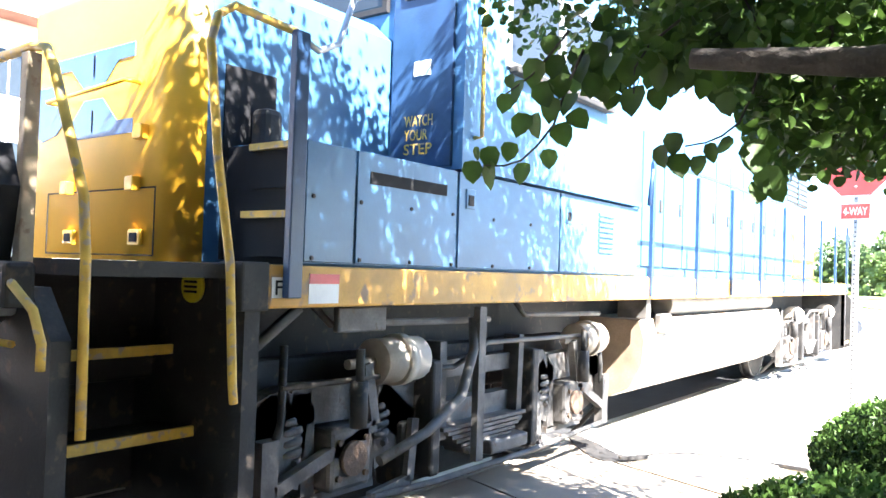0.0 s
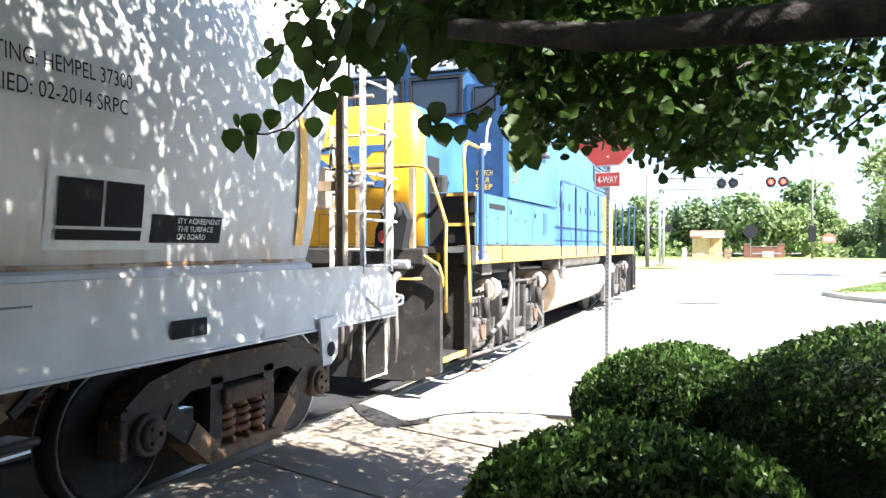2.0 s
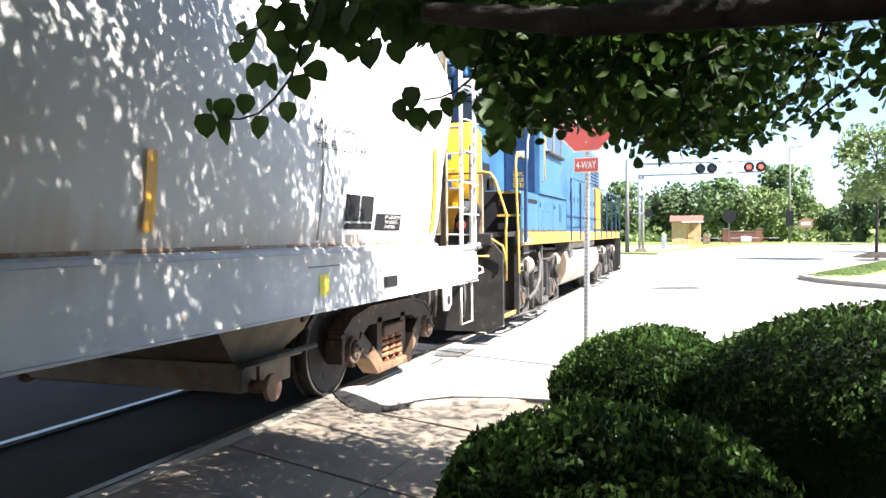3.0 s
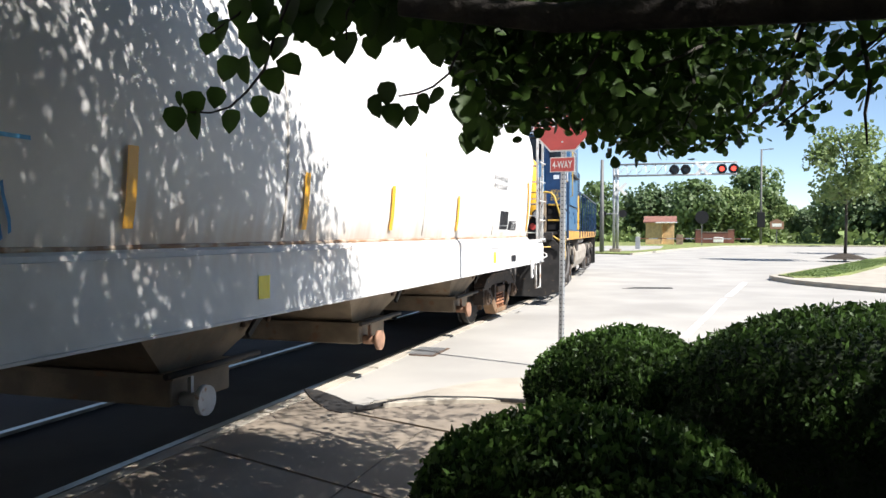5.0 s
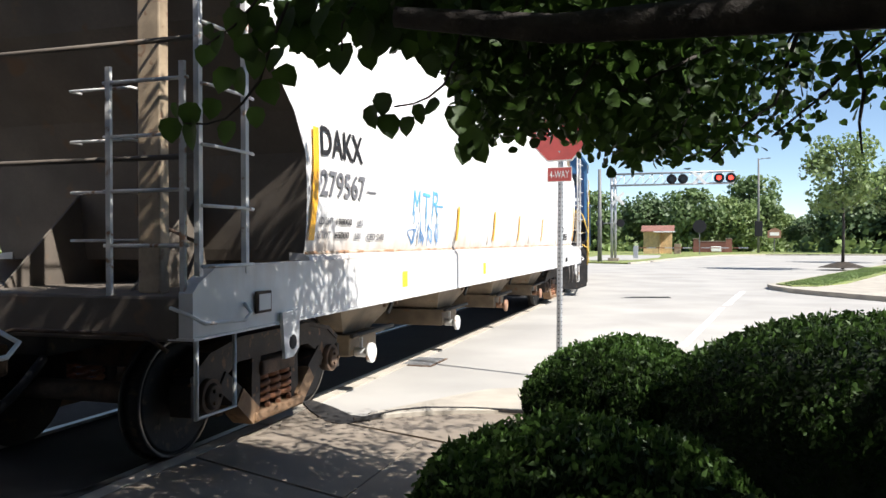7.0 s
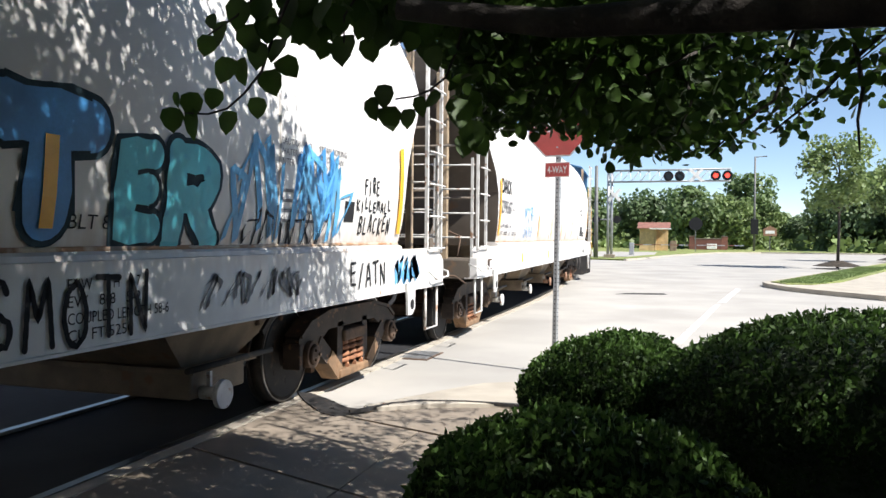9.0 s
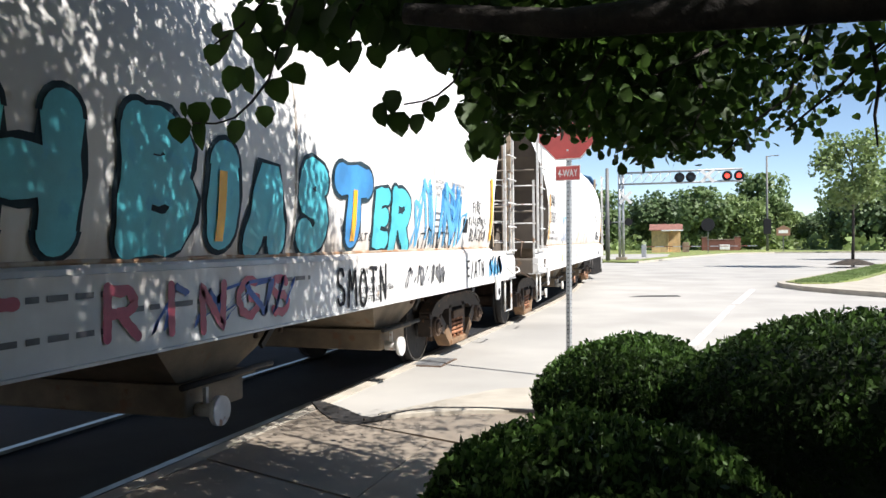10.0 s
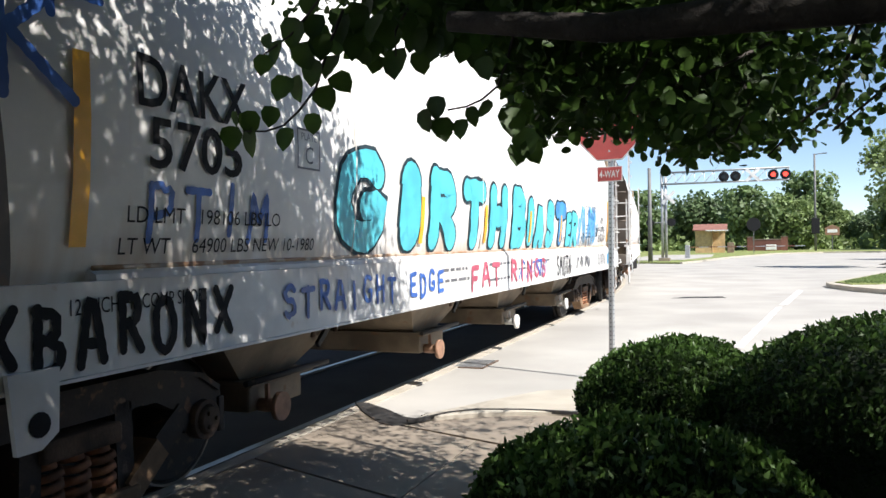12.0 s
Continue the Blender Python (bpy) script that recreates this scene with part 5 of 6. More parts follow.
    # pipes under the sill
    for y in (2.9, 3.2, 5.0):
        lpart("pipe", tube(BM(), [(1.3, y, 1.4), (1.33, y + 0.1, 1.3), (1.33, y + 1.4, 1.28)], 0.022, 6), M_GREYT, lo)
    lpart("bracket_plate", box(BM(), 1.4, 1.44, 2.95, 3.35, 1.26, 1.40, 0.01), M_GREYT, lo)
    lpart("diagonal_brace", tube(BM(), [(1.2, 2.38, 1.05), (1.35, 2.75, 1.4)], 0.03, 6), M_GREYT, lo)
    lpart("hanger_post", box(BM(), 1.42, 1.47, 4.28, 4.36, 0.34, 1.38), M_GREYT, lo)
    lpart("sand_hose", tube(BM(), [(1.40, 4.3, 1.30), (1.44, 4.26, 1.1), (1.46, 4.1, 0.8), (1.46, 3.75, 0.62), (1.42, 3.35, 0.5)], 0.034, 8), M_GREYT, lo)
    lpart("rerail_frog", box(BM(), 1.2, 1.45, 4.5, 5.0, 0.34, 0.44, 0.02), M_GREYT, lo)
    return lo


def loco_truck(lo, yc):
    for sx in (-1, 1):
        bm = BM()
        xa, xb = sorted((sx * 1.14, sx * 1.26))
        bar2(bm, xa, xb, [(yc - 2.05, 0.78), (yc - 1.75, 0.86), (yc - 1.05, 0.84), (yc - 0.75, 0.62), (yc + 0.75, 0.62), (yc + 1.05, 0.84), (yc + 1.75, 0.86), (yc + 2.05, 0.78)], 0.22)
        bar2(bm, xa, xb, [(yc - 0.75, 0.95), (yc + 0.75, 0.95)], 0.12)
        for k in (-1, 1):
            ya = yc + k * 1.37
            bar2(bm, xa, xb, [(ya - 0.26, 0.85), (ya - 0.24, 0.34)], 0.10)
            bar2(bm, xa, xb, [(ya + 0.26, 0.85), (ya + 0.24, 0.34)], 0.10)
            bar2(bm, xa, xb, [(ya - 0.3, 0.33), (ya + 0.3, 0.33)], 0.05)
        # webs that close the cast frame over the wheels
        for k in (-1, 1):
            prism(bm, [(yc + k * 0.70, 0.52), (yc + k * 0.70, 1.00), (yc + k * 0.98, 1.00), (yc + k * 1.14, 0.86), (yc + k * 1.06, 0.40)], "x", xa, xb)
            prism(bm, [(yc + k * 1.68, 0.40), (yc + k * 1.60, 0.92), (yc + k * 1.90, 0.94), (yc + k * 2.12, 0.80), (yc + k * 1.98, 0.50)], "x", xa, xb)
        fr = lpart("truck_frame", bm, M_GREYT, lo, "dusty grey cast truck frame")
        for k in (-1, 1):
            ya = yc + k * 1.37
            j = lpart("journal_box", box(BM(), *sorted((sx * 1.12, sx * 1.36)), ya - 0.17, ya + 0.17, 0.36, 0.72, 0.03), M_GREYT, fr)
            bm = BM()
            for q in range(4):
                disc(bm, sx * 1.36, ya + (q % 2 - 0.5) * 0.22, 0.44 + (q // 2) * 0.2, 0.02, "x", 0, sx * 0.02, 6)
            disc(bm, sx * 1.36, ya, 0.54, 0.1, "x", 0, sx * 0.03, 14)
            lpart("journal_cover", bm, M_RUST, fr)
            for dy in (-0.36, 0.36):
                lpart("coil_spring", coil(BM(), sx * 1.2, ya + dy, 0.55, 0.78, 0.075, 0.022, 4), M_GREYT, fr)
            # brake cylinder and rigging
            bm = BM()
            yb = yc + k * 0.95 if k < 0 else yc + 1.65
            disc(bm, sx * 1.30, yb, 1.06, 0.14, "y", -0.2, 0.2, 18)
            disc(bm, sx * 1.30, yb, 1.06, 0.16, "y", -0.02, 0.06, 18)
            disc(bm, sx * 1.30, yb, 1.06, 0.03, "y", -0.42, -0.2, 8)
            lpart("brake_cylinder", bm, M_TANK, fr, "pale dusty brake cylinder")
            bm = BM()
            bar2(bm, *sorted((sx * 1.30, sx * 1.36)), [(yb - 0.3, 1.06), (yb - 0.22, 0.7), (ya + k * 0.56, 0.45)], 0.07)
            bar2(bm, *sorted((sx * 1.28, sx * 1.36)), [(ya + k * 0.60, 0.72), (ya + k * 0.60, 0.28)], 0.11)
            bar2(bm, *sorted((sx * 1.30, sx * 1.34)), [(ya - k * 0.60, 0.68), (ya - k * 0.56, 0.30), (ya - k * 0.2, 0.26)], 0.07)
            lpart("brake_rigging", bm, M_GREYT, fr)
        # leaf spring pack and plank
        bm = BM()
        for q in range(7):
            box(bm, *sorted((sx * 1.16, sx * 1.38)), yc - 0.52 + q * 0.05, yc + 0.52 - q * 0.05, 0.56 - q * 0.032, 0.584 - q * 0.032)
        lpart("leaf_spring", bm, M_GREYT, fr)
        for k in (-1, 1):
            lpart("swing_hanger", bar2(BM(), *sorted((sx * 1.2, sx * 1.34)), [(yc + k * 0.5, 1.15), (yc + k * 0.48, 0.5)], 0.07), M_GREYT, fr)
        for k in (-1, 1):
            # sand pipe, shoe and tie rod beside each wheel
            ya = yc + k * 1.37
            lpart("sand_pipe", tube(BM(), [(sx * 1.32, ya + k * 0.50, 1.20), (sx * 1.34, ya + k * 0.52, 0.80), (sx * 1.30, ya + k * 0.62, 0.45), (sx * 1.05, ya + k * 0.58, 0.16)], 0.022, 7), M_BLACK, fr)
            bm = BM()
            box(bm, *sorted((sx * 1.08, sx * 1.30)), ya - k * 0.58 - 0.07, ya - k * 0.58 + 0.07, 0.24, 0.66, 0.03)
            box(bm, *sorted((sx * 1.18, sx * 1.40)), ya - k * 0.74 - 0.05, ya - k * 0.74 + 0.05, 0.30, 1.04, 0.02)
            lpart("brake_hanger", bm, M_BLACK, fr)
            lpart("shock_absorber", disc(disc(BM(), sx * 1.42, ya + k * 0.02, 0.88, 0.05, "z", -0.16, 0.10, 12), sx * 1.42, ya + k * 0.02, 0.88, 0.025, "z", 0.10, 0.28, 8), M_BLACK, fr)
        lpart("tie_rod", tube(BM(), [(sx * 1.36, yc - 1.95, 0.30), (sx * 1.38, yc - 0.6, 0.26), (sx * 1.38, yc + 0.6, 0.26), (sx * 1.36, yc + 1.95, 0.30)], 0.022, 7), M_GREYT, fr)
        # black backing plate, added to block light coming through behind the frame
        lpart("truck_transom", box(BM(), *sorted((sx * 0.86, sx * 1.0)), yc - 1.9, yc + 1.9, 0.72, 1.08, 0.02), M_BLACK, fr)
        lpart("air_pipe", tube(BM(), [(sx * 1.34, yc - 1.9, 0.98), (sx * 1.36, yc - 0.4, 0.98), (sx * 1.36, yc, 1.12), (sx * 1.36, yc + 1.8, 1.1)], 0.018, 6), M_GREYT, fr)
    bm = BM()
    box(bm, -1.1, 1.1, yc - 0.3, yc + 0.3, 0.62, 0.95, 0.03)
    lpart("bolster", bm, M_BLACK, lo)
    for k in (-1, 1):
        bm = BM()
        disc(bm, 0, yc + k * 0.75, 0.55, 0.36, "x", -0.55, 0.55, 16)
        lpart("traction_motor", bm, M_BLACK, lo)
        wheelset(lo, yc + k * 1.37 - LC, 0.508, M_BLACK)


loco = build_loco()


def vehicle(s, half):
    """The pose of a vehicle whose middle is s metres along the track, by its two trucks."""
    ax, ay, _ = track(s + half)
    bx, by, _ = track(s - half)
    return pose((ax + bx) / 2, (ay + by) / 2, 0, 0, 0, math.degrees(math.atan2(-(ax - bx), ay - by)))


def motions():
    for ob, c, half in ((hopper_a, HA, 7.0), (hopper_b, HB, 7.0), (loco, LC, 5.2)):
        walk(ob, [(t, vehicle(s + c, half)) for t, s in TRAIN])
    ts, ss = [t for t, s in TRAIN], [s for t, s in TRAIN]
    for ws, y, r in WHEELS:
        walk(ws, [(0.15 * k, pose(0, y, r + RAIL_TOP, -math.degrees(float(np.interp(0.15 * k, ts, ss)) / r))) for k in range(81)])
# ------------------------------------------------------------------ street furniture
def octagon(r):
    return [(r * cos(pi / 8 + k * pi / 4), r * sin(pi / 8 + k * pi / 4)) for k in range(8)]


def flat_words(txt, hh, ww, x, y, z, material, parent, name="words", bold=0.0):
    """Letters that face -Y, centred at x, y, z."""
    ob = lettering(txt, hh, ww, -ww / 2, -hh / 2, material, parent, name, bold=bold, w=0.0, off=0.0)
    ob.matrix_basis = Matrix.Translation((x, y, z)) @ Matrix.Rotation(radians(-90), 4, "Z")
    return ob


def build_stop_sign():
    s = empty("stop_sign", "red octagonal stop sign on a perforated steel post", "road sign")
    bm = BM()
    box(bm, -0.026, 0.026, -0.026, 0.026, -0.1, 3.3, 0.003)
    post = part("post", bm, M_GALV, s)
    bm = BM()
    for k in range(64):
        disc(bm, 0, -0.0265, 0.12 + k * 0.05, 0.0085, "y", -0.001, 0, 6)
    for k in range(64):
        disc(bm, 0.0265, 0, 0.12 + k * 0.05, 0.0085, "x", 0, 0.001, 6)
    part("post_holes", bm, M_INK, post)
    bm = BM()
    prism(bm, [(x, z + 2.92) for x, z in octagon(0.412)], "y", -0.036, -0.032)
    face = part("sign_face", bm, M_WHITE, s)
    bm = BM()
    prism(bm, [(x, z + 2.92) for x, z in octagon(0.392)], "y", -0.039, -0.0365)
    part("red_field", bm, M_RED, face, "faded red octagon")
    flat_words("STOP", 0.25, 0.60, 0, -0.041, 2.95, M_WHITE, face, bold=0.012)
    bm = BM()
    box(bm, -0.155, 0.155, -0.036, -0.032, 2.30, 2.475, 0.0)
    pl = part("plaque", bm, M_WHITE, s)
    part("red_field", box(BM(), -0.145, 0.145, -0.039, -0.0365, 2.31, 2.465), M_RED, pl)
    flat_words("4-WAY", 0.085, 0.245, 0, -0.041, 2.388, M_WHITE, pl, bold=0.008)
    for z in (2.39, 2.65, 3.15):
        part("bolt", disc(BM(), 0, -0.041, z, 0.012, "y", -0.012, 0, 6), M_GALV, s)
    s.matrix_basis = pose(-1.455, 9.1, 0, 0, 0.6, -14)
    return s


build_stop_sign()


def build_gantry():
    g = empty("crossing_gantry", "galvanised cantilever signal gantry over a rail crossing", "crossing signal")
    bm = BM()
    for dx, dy in ((-0.22, -0.22), (0.22, -0.22), (-0.22, 0.22), (0.22, 0.22)):
        disc(bm, dx * 0.6, dy * 0.6, 0, 0.09, "z", 0, 6.85, 10)
    for k in range(12):
        z = 0.5 + k * 0.52
        tube(bm, [(-0.13, -0.13, z), (0.13, -0.13, z + 0.26), (-0.13, -0.13, z + 0.52)], 0.02, 5)
    part("mast", bm, M_GALV, g)
    part("mast_base", box(BM(), -0.4, 0.4, -0.4, 0.4, 0, 0.25, 0.03), M_CONC, g)
    bm = BM()
    for z, y in ((5.75, -0.25), (5.75, 0.25), (6.6, -0.25), (6.6, 0.25)):
        tube(bm, [(-0.2, y, z), (8.6, y, z)], 0.055, 7)
    part("arm", bm, M_GALV, g)
    for k in range(13):
        x = 0.1 + k * 0.7
        for y in (-0.25, 0.25):
            part("arm_brace", tube(BM(), [(x, y, 6.6), (x, y, 5.75), (min(8.6, x + 0.7), y, 6.6)], 0.02, 5), M_GALV, g)
    for z in (4.75,):
        c = BM()
        for a in (-45, 45):
            b2 = BM()
            box(b2, -0.62, 0.62, -0.32, -0.29, -0.11, 0.11)
            bmesh.ops.rotate(b2, verts=b2.verts, cent=(0, 0, 0), matrix=Matrix.Rotation(radians(a), 3, "Y"))
            bmesh.ops.translate(b2, verts=b2.verts, vec=(0.35, 0.0 if a < 0 else -0.035, z))
            part("crossbuck_blade", b2, M_WHITE, g)
        c.free()
    for a in (-45, 45):
        b2 = BM()
        box(b2, -0.62, 0.62, -0.32, -0.29, -0.11, 0.11)
        bmesh.ops.rotate(b2, verts=b2.verts, cent=(0, 0, 0), matrix=Matrix.Rotation(radians(a), 3, "Y"))
        bmesh.ops.translate(b2, verts=b2.verts, vec=(6.2, 0.0 if a < 0 else -0.035, 6.15))
        part("crossbuck_blade", b2, M_WHITE, g)
    for x, lit in ((4.25, 0), (5.05, 0), (7.55, 1), (8.35, 1)):
        bm = BM()
        disc(bm, x, -0.42, 6.1, 0.36, "y", -0.03, 0.0, 24)
        lp = part("lamp_board", bm, M_INK, g, "black round signal board")
        bm = BM()
        disc(bm, x, -0.45, 6.1, 0.17, "y", -0.02, 0.0, 18)
        part("lens", bm, M_REDGLOW if lit else M_GLASS, lp)
        bm = BM()
        for q in range(9):
            a0, a1 = pi * q / 9, pi * (q + 1) / 9
            v = [bm.verts.new((x + cos(a) * 0.2, y, 6.1 + sin(a) * 0.2)) for a, y in ((a0, -0.45), (a1, -0.45), (a1, -0.72), (a0, -0.72))]
            bm.faces.new(v)
        part("hood", bm, M_INK, lp)
    for x in (-1.0, 0.55):
        part("side_lamp", disc(BM(), x, -0.3, 2.9, 0.3, "y", -0.03, 0.08, 18), M_INK, g)
    part("lamp_bar", tube(BM(), [(-1.0, -0.2, 2.9), (0.55, -0.2, 2.9)], 0.04, 6), M_GALV, g)
    g.matrix_basis = pose(-5.60, 60.2, 0.09)


build_gantry()


def build_gate():
    g = empty("crossing_gate", "lowered striped crossing gate arm on a short post", "crossing gate")
    part("post", box(BM(), -0.2, 0.2, -0.2, 0.2, 0, 1.2, 0.03), M_GALV, g)
    for k in range(12):
        part("arm_stripe", box(BM(), 0.2 + k * 0.75, 0.95 + k * 0.75, -0.03, 0.03, 1.0, 1.07), M_GALV if k % 2 else M_BRICK, g)
    g.matrix_basis = pose(-4.6, 70.0, 0)


build_gate()


def build_pole(x, y, h, r, label, box_z=None, arm=0.0):
    p = empty("utility_pole", label, "pole", "poles by the crossing")
    part("shaft", tube(BM(), [(0, 0, -0.1), (0, 0, h)], r, 10, r * 0.7), M_DPOLE, p)
    if box_z:
        part("control_box", box(BM(), -0.45, 0.45, -0.35, 0.05, box_z, box_z + 1.9, 0.04), M_INK, p)
    if arm:
        part("arm", tube(BM(), [(0, 0, h - 0.1), (arm, 0, h)], 0.05, 6), M_DPOLE, p)
        part("lamp_head", box(BM(), arm, arm + 0.5, -0.12, 0.12, h - 0.06, h + 0.06, 0.03), M_DPOLE, p)
    p.matrix_basis = pose(x, y, 0)
    return p


build_pole(-6.5, 59.0, 7.0, 0.17, "dark painted steel pole beside the gantry")
build_pole(8.1, 105.2, 12.0, 0.16, "tall grey steel lamp pole with a dark cabinet", 2.2, 0.9)
build_pole(24.0, 92.0, 12.5, 0.16, "tall grey steel lamp pole near trees", None, -1.0)
build_pole(21.6, 96.0, 12.0, 0.16, "tall grey steel lamp pole by the street", None, 0.0)


def build_round_sign(x, y, z, r, material, label):
    p = empty("back_of_sign", label, "road sign")
    part("post", box(BM(), -0.05, 0.05, -0.05, 0.05, 0, z), M_DPOLE, p)
    part("plate", disc(BM(), 0, -0.06, z, r, "y", -0.02, 0.02, 24), material, p)
    p.matrix_basis = pose(x, y, 0)


build_round_sign(0.95, 93.3, 3.3, 0.75, M_INK, "dark round sign seen from behind on a thin post")
p = empty("warning_sign", "small faded red and white sign on a post", "road sign")
part("post", box(BM(), -0.05, 0.05, -0.05, 0.05, 0, 2.6), M_DPOLE, p)
part("plate", prism(BM(), [(-0.8, 2.0), (0.8, 2.0), (0.8, 2.9), (0, 3.3), (-0.8, 2.9)], "y", -0.08, -0.05), M_CAPR, p)
part("white_panel", box(BM(), -0.55, 0.55, -0.09, -0.082, 2.3, 2.7), M_WHITE, p)
p.matrix_basis = pose(10.05, 106.3, 0)


def build_kiosk():
    k = empty("kiosk", "small tan wooden shelter with a red-brown roof", "shelter")
    W = 3.3
    part("back_wall", box(BM(), -W / 2, W / 2, 1.2, 1.3, 0, 2.9), M_WOOD, k)
    for x in (-W / 2, 0.15):
        part("side_wall", box(BM(), x, x + 0.1, -1.0, 1.25, 0, 2.9), M_WOOD, k)
    for i in range(8):
        part("board", box(BM(), -W / 2 + i * 0.22, -W / 2 + i * 0.22 + 0.21, -1.05, -1.0, 0, 2.85), M_WOOD, k)
    for x in (0.9, 1.55):
        part("post", box(BM(), x, x + 0.1, -1.05, -0.95, 0, 2.7), M_WOOD, k)
    part("bench", box(BM(), 0.3, 1.6, -0.6, -0.2, 0.55, 0.65), M_WOOD, k)
    part("rail", box(BM(), 0.3, 1.6, -1.02, -0.98, 0.85, 0.95), M_WOOD, k)
    bm = BM()
    prism(bm, [(-1.5, 2.75), (-1.5, 2.85), (0.2, 3.55), (1.6, 3.0), (1.6, 2.9), (0.2, 3.4)], "x", -W / 2 - 0.25, W / 2 + 0.3)
    part("roof", bm, M_ROOF, k)
    part("gutter", box(BM(), -W / 2 + 1.2, W / 2 + 0.4, -1.62, -1.48, 2.68, 2.82), M_WHITE, k)
    part("bin", box(BM(), 1.9, 2.7, -0.8, 0.0, 0, 1.3, 0.05), M_BROWN, k)
    k.matrix_basis = pose(-3.85, 98.5, 0)


build_kiosk()
bw = empty("brick_planter", "low red brick wall with piers in rough grass", "brick wall")
for x0, x1, h in ((0.3, 1.0, 1.9), (1.0, 4.5, 1.55), (4.5, 5.3, 1.9)):
    part("wall_length", box(BM(), x0, x1, 0, 0.5, 0, h, 0.02), M_BRICK, bw)
    part("coping", box(BM(), x0 - 0.05, x1 + 0.05, -0.05, 0.55, h, h + 0.1), M_CONC, bw)
part("white_box", box(BM(), 2.6, 3.9, -0.8, -0.3, 0.2, 0.9, 0.05), M_WHITE, bw)
bw.matrix_basis = pose(0, 112, 0)

# verge beyond the street, with a pale kerb
bm = BM()
prism(bm, [(-4.2, 56), (-3.3, 60), (-1.5, 72), (3.0, 90), (8, 95.5), (60, 99), (140, 110), (140, 400), (-140, 400), (-140, 100), (-12, 100), (-10.5, 66), (-8, 58)], "z", -0.3, 0.10)
struct(part("verge", bm, M_LAWN), "mown grass verge beyond the street", "grass")
bm = BM()
for a, b in zip([(-4.2, 56), (-3.3, 60), (-1.5, 72), (3.0, 90), (8, 95.5), (60, 99)], [(-3.3, 60), (-1.5, 72), (3.0, 90), (8, 95.5), (60, 99), (140, 110)]):
    d = Vector((b[0] - a[0], b[1] - a[1])).normalized() * 0.18
    prism(bm, [(a[0] + d.y, a[1] - d.x), (b[0] + d.y, b[1] - d.x), b, a], "z", -0.2, 0.13)
struct(part("far_kerb", bm, M_KERB), "pale concrete kerb along the verge", "kerb")
bm = BM()
prism(bm, [(-9.5, 62), (-4.5, 64), (-2.8, 74), (-3.0, 86), (-9.0, 86)], "z", 0.0, 0.115)
struct(part("crossing_apron", bm, M_ROAD), "concrete apron by the crossing", "pavement")

# traffic island at the side street
isl = [(2.5, 28.6), (2.55, 27.6), (3.0, 26.0), (3.6, 24.9), (4.9, 23.0), (9, 19.5), (60, 19.5), (60, 84), (20, 72), (11.6, 55)]
struct(part("island", prism(BM(), isl, "z", -0.2, 0.14), M_KERB), "raised concrete sidewalk island with a kerb", "sidewalk")
struct(part("island_lawn", prism(BM(), [(2.75, 28.4), (3.1, 27.2), (3.9, 27.4), (5.1, 29.5), (8.8, 40.5), (17, 62), (21, 71), (12.0, 54.9)], "z", 0.0, 0.17), M_LAWN), "bright mown lawn strip on the island", "grass")
# worn lane markings and street irons
def marking(x0, y0, x1, y1, w):
    bm = BM()
    d = Vector((x1 - x0, y1 - y0)).normalized() * w / 2
    prism(bm, [(x0 - d.y, y0 + d.x), (x0 + d.y, y0 - d.x), (x1 + d.y, y1 - d.x), (x1 - d.y, y1 + d.x)], "z", 0.0, 0.005)
    tagged(part("lane_marking", bm, M_LINE), "worn white painted lane line on concrete", "road marking", "lane lines")


marking(-0.10, 12.4, 0.74, 19.9, 0.13)
marking(0.85, 20.5, 1.6, 26.5, 0.18)
# cast shadow from the right, painted as a thin dark sheet
tagged(part("patch", prism(BM(), [(-1.9, 22.5), (-0.5, 22.9), (-0.6, 23.4), (-1.6, 23.1)], "z", 0, 0.004), M_ASPH), "dark patch in the street standing in for a cast shadow", "road patch")


# ------------------------------------------------------------------ foliage
def leaf_mesh(name, centres, normals, sizes, material, parent, shape, seed, kind="", hang=False):
    """Many leaves in one mesh: each a folded blade of the given outline, at its centre, facing its normal; hang: tips down."""
    rng = np.random.default_rng(seed)
    n = len(centres)
    nor = normals / np.linalg.norm(normals, axis=1, keepdims=True)
    ref = rng.normal(size=(n, 3)) * (0.3 if hang else 1.0) + np.array([0, 0, 1.0 if hang else 0.0])
    u = np.cross(nor, ref)
    u /= np.linalg.norm(u, axis=1, keepdims=True)
    v = np.cross(nor, u)
    k = len(shape)
    co = np.zeros((n, k, 3))
    for i, (a, b, c) in enumerate(shape):
        co[:, i] = centres + sizes[:, None] * (u * a + v * b + nor * c)
    faces = []
    base = np.arange(n)[:, None] * k
    if k == 4:
        f = base + np.array([[0, 1, 2, 3]])
        starts, tot, loops = np.arange(n) * 4, np.full(n, 4), f.ravel()
    else:
        # two halves folded along the midrib: tip 0, base 1, right side 2.., left side
        h = (k - 2) // 2
        fr = np.array([[1] + list(range(2, 2 + h)) + [0]])
        fl = np.array([[0] + list(range(2 + h, k)) + [1]])
        f = np.concatenate([base + fr, base + fl], 1).ravel()
        m = h + 2
        starts, tot, loops = np.arange(2 * n) * m, np.full(2 * n, m), f
    me = bpy.data.meshes.new(name)
    me.vertices.add(n * k)
    me.vertices.foreach_set("co", co.ravel())
    me.loops.add(len(loops))
    me.loops.foreach_set("vertex_index", loops.astype(np.int32))
    me.polygons.add(len(starts))
    me.polygons.foreach_set("loop_start", starts.astype(np.int32))
    me.update(calc_edges=True)
    me.validate()
    me.materials.append(material)
    ob = new(name, me)
    if parent:
        ob.parent = parent
    if kind:
        ob["kind"] = kind
    return ob


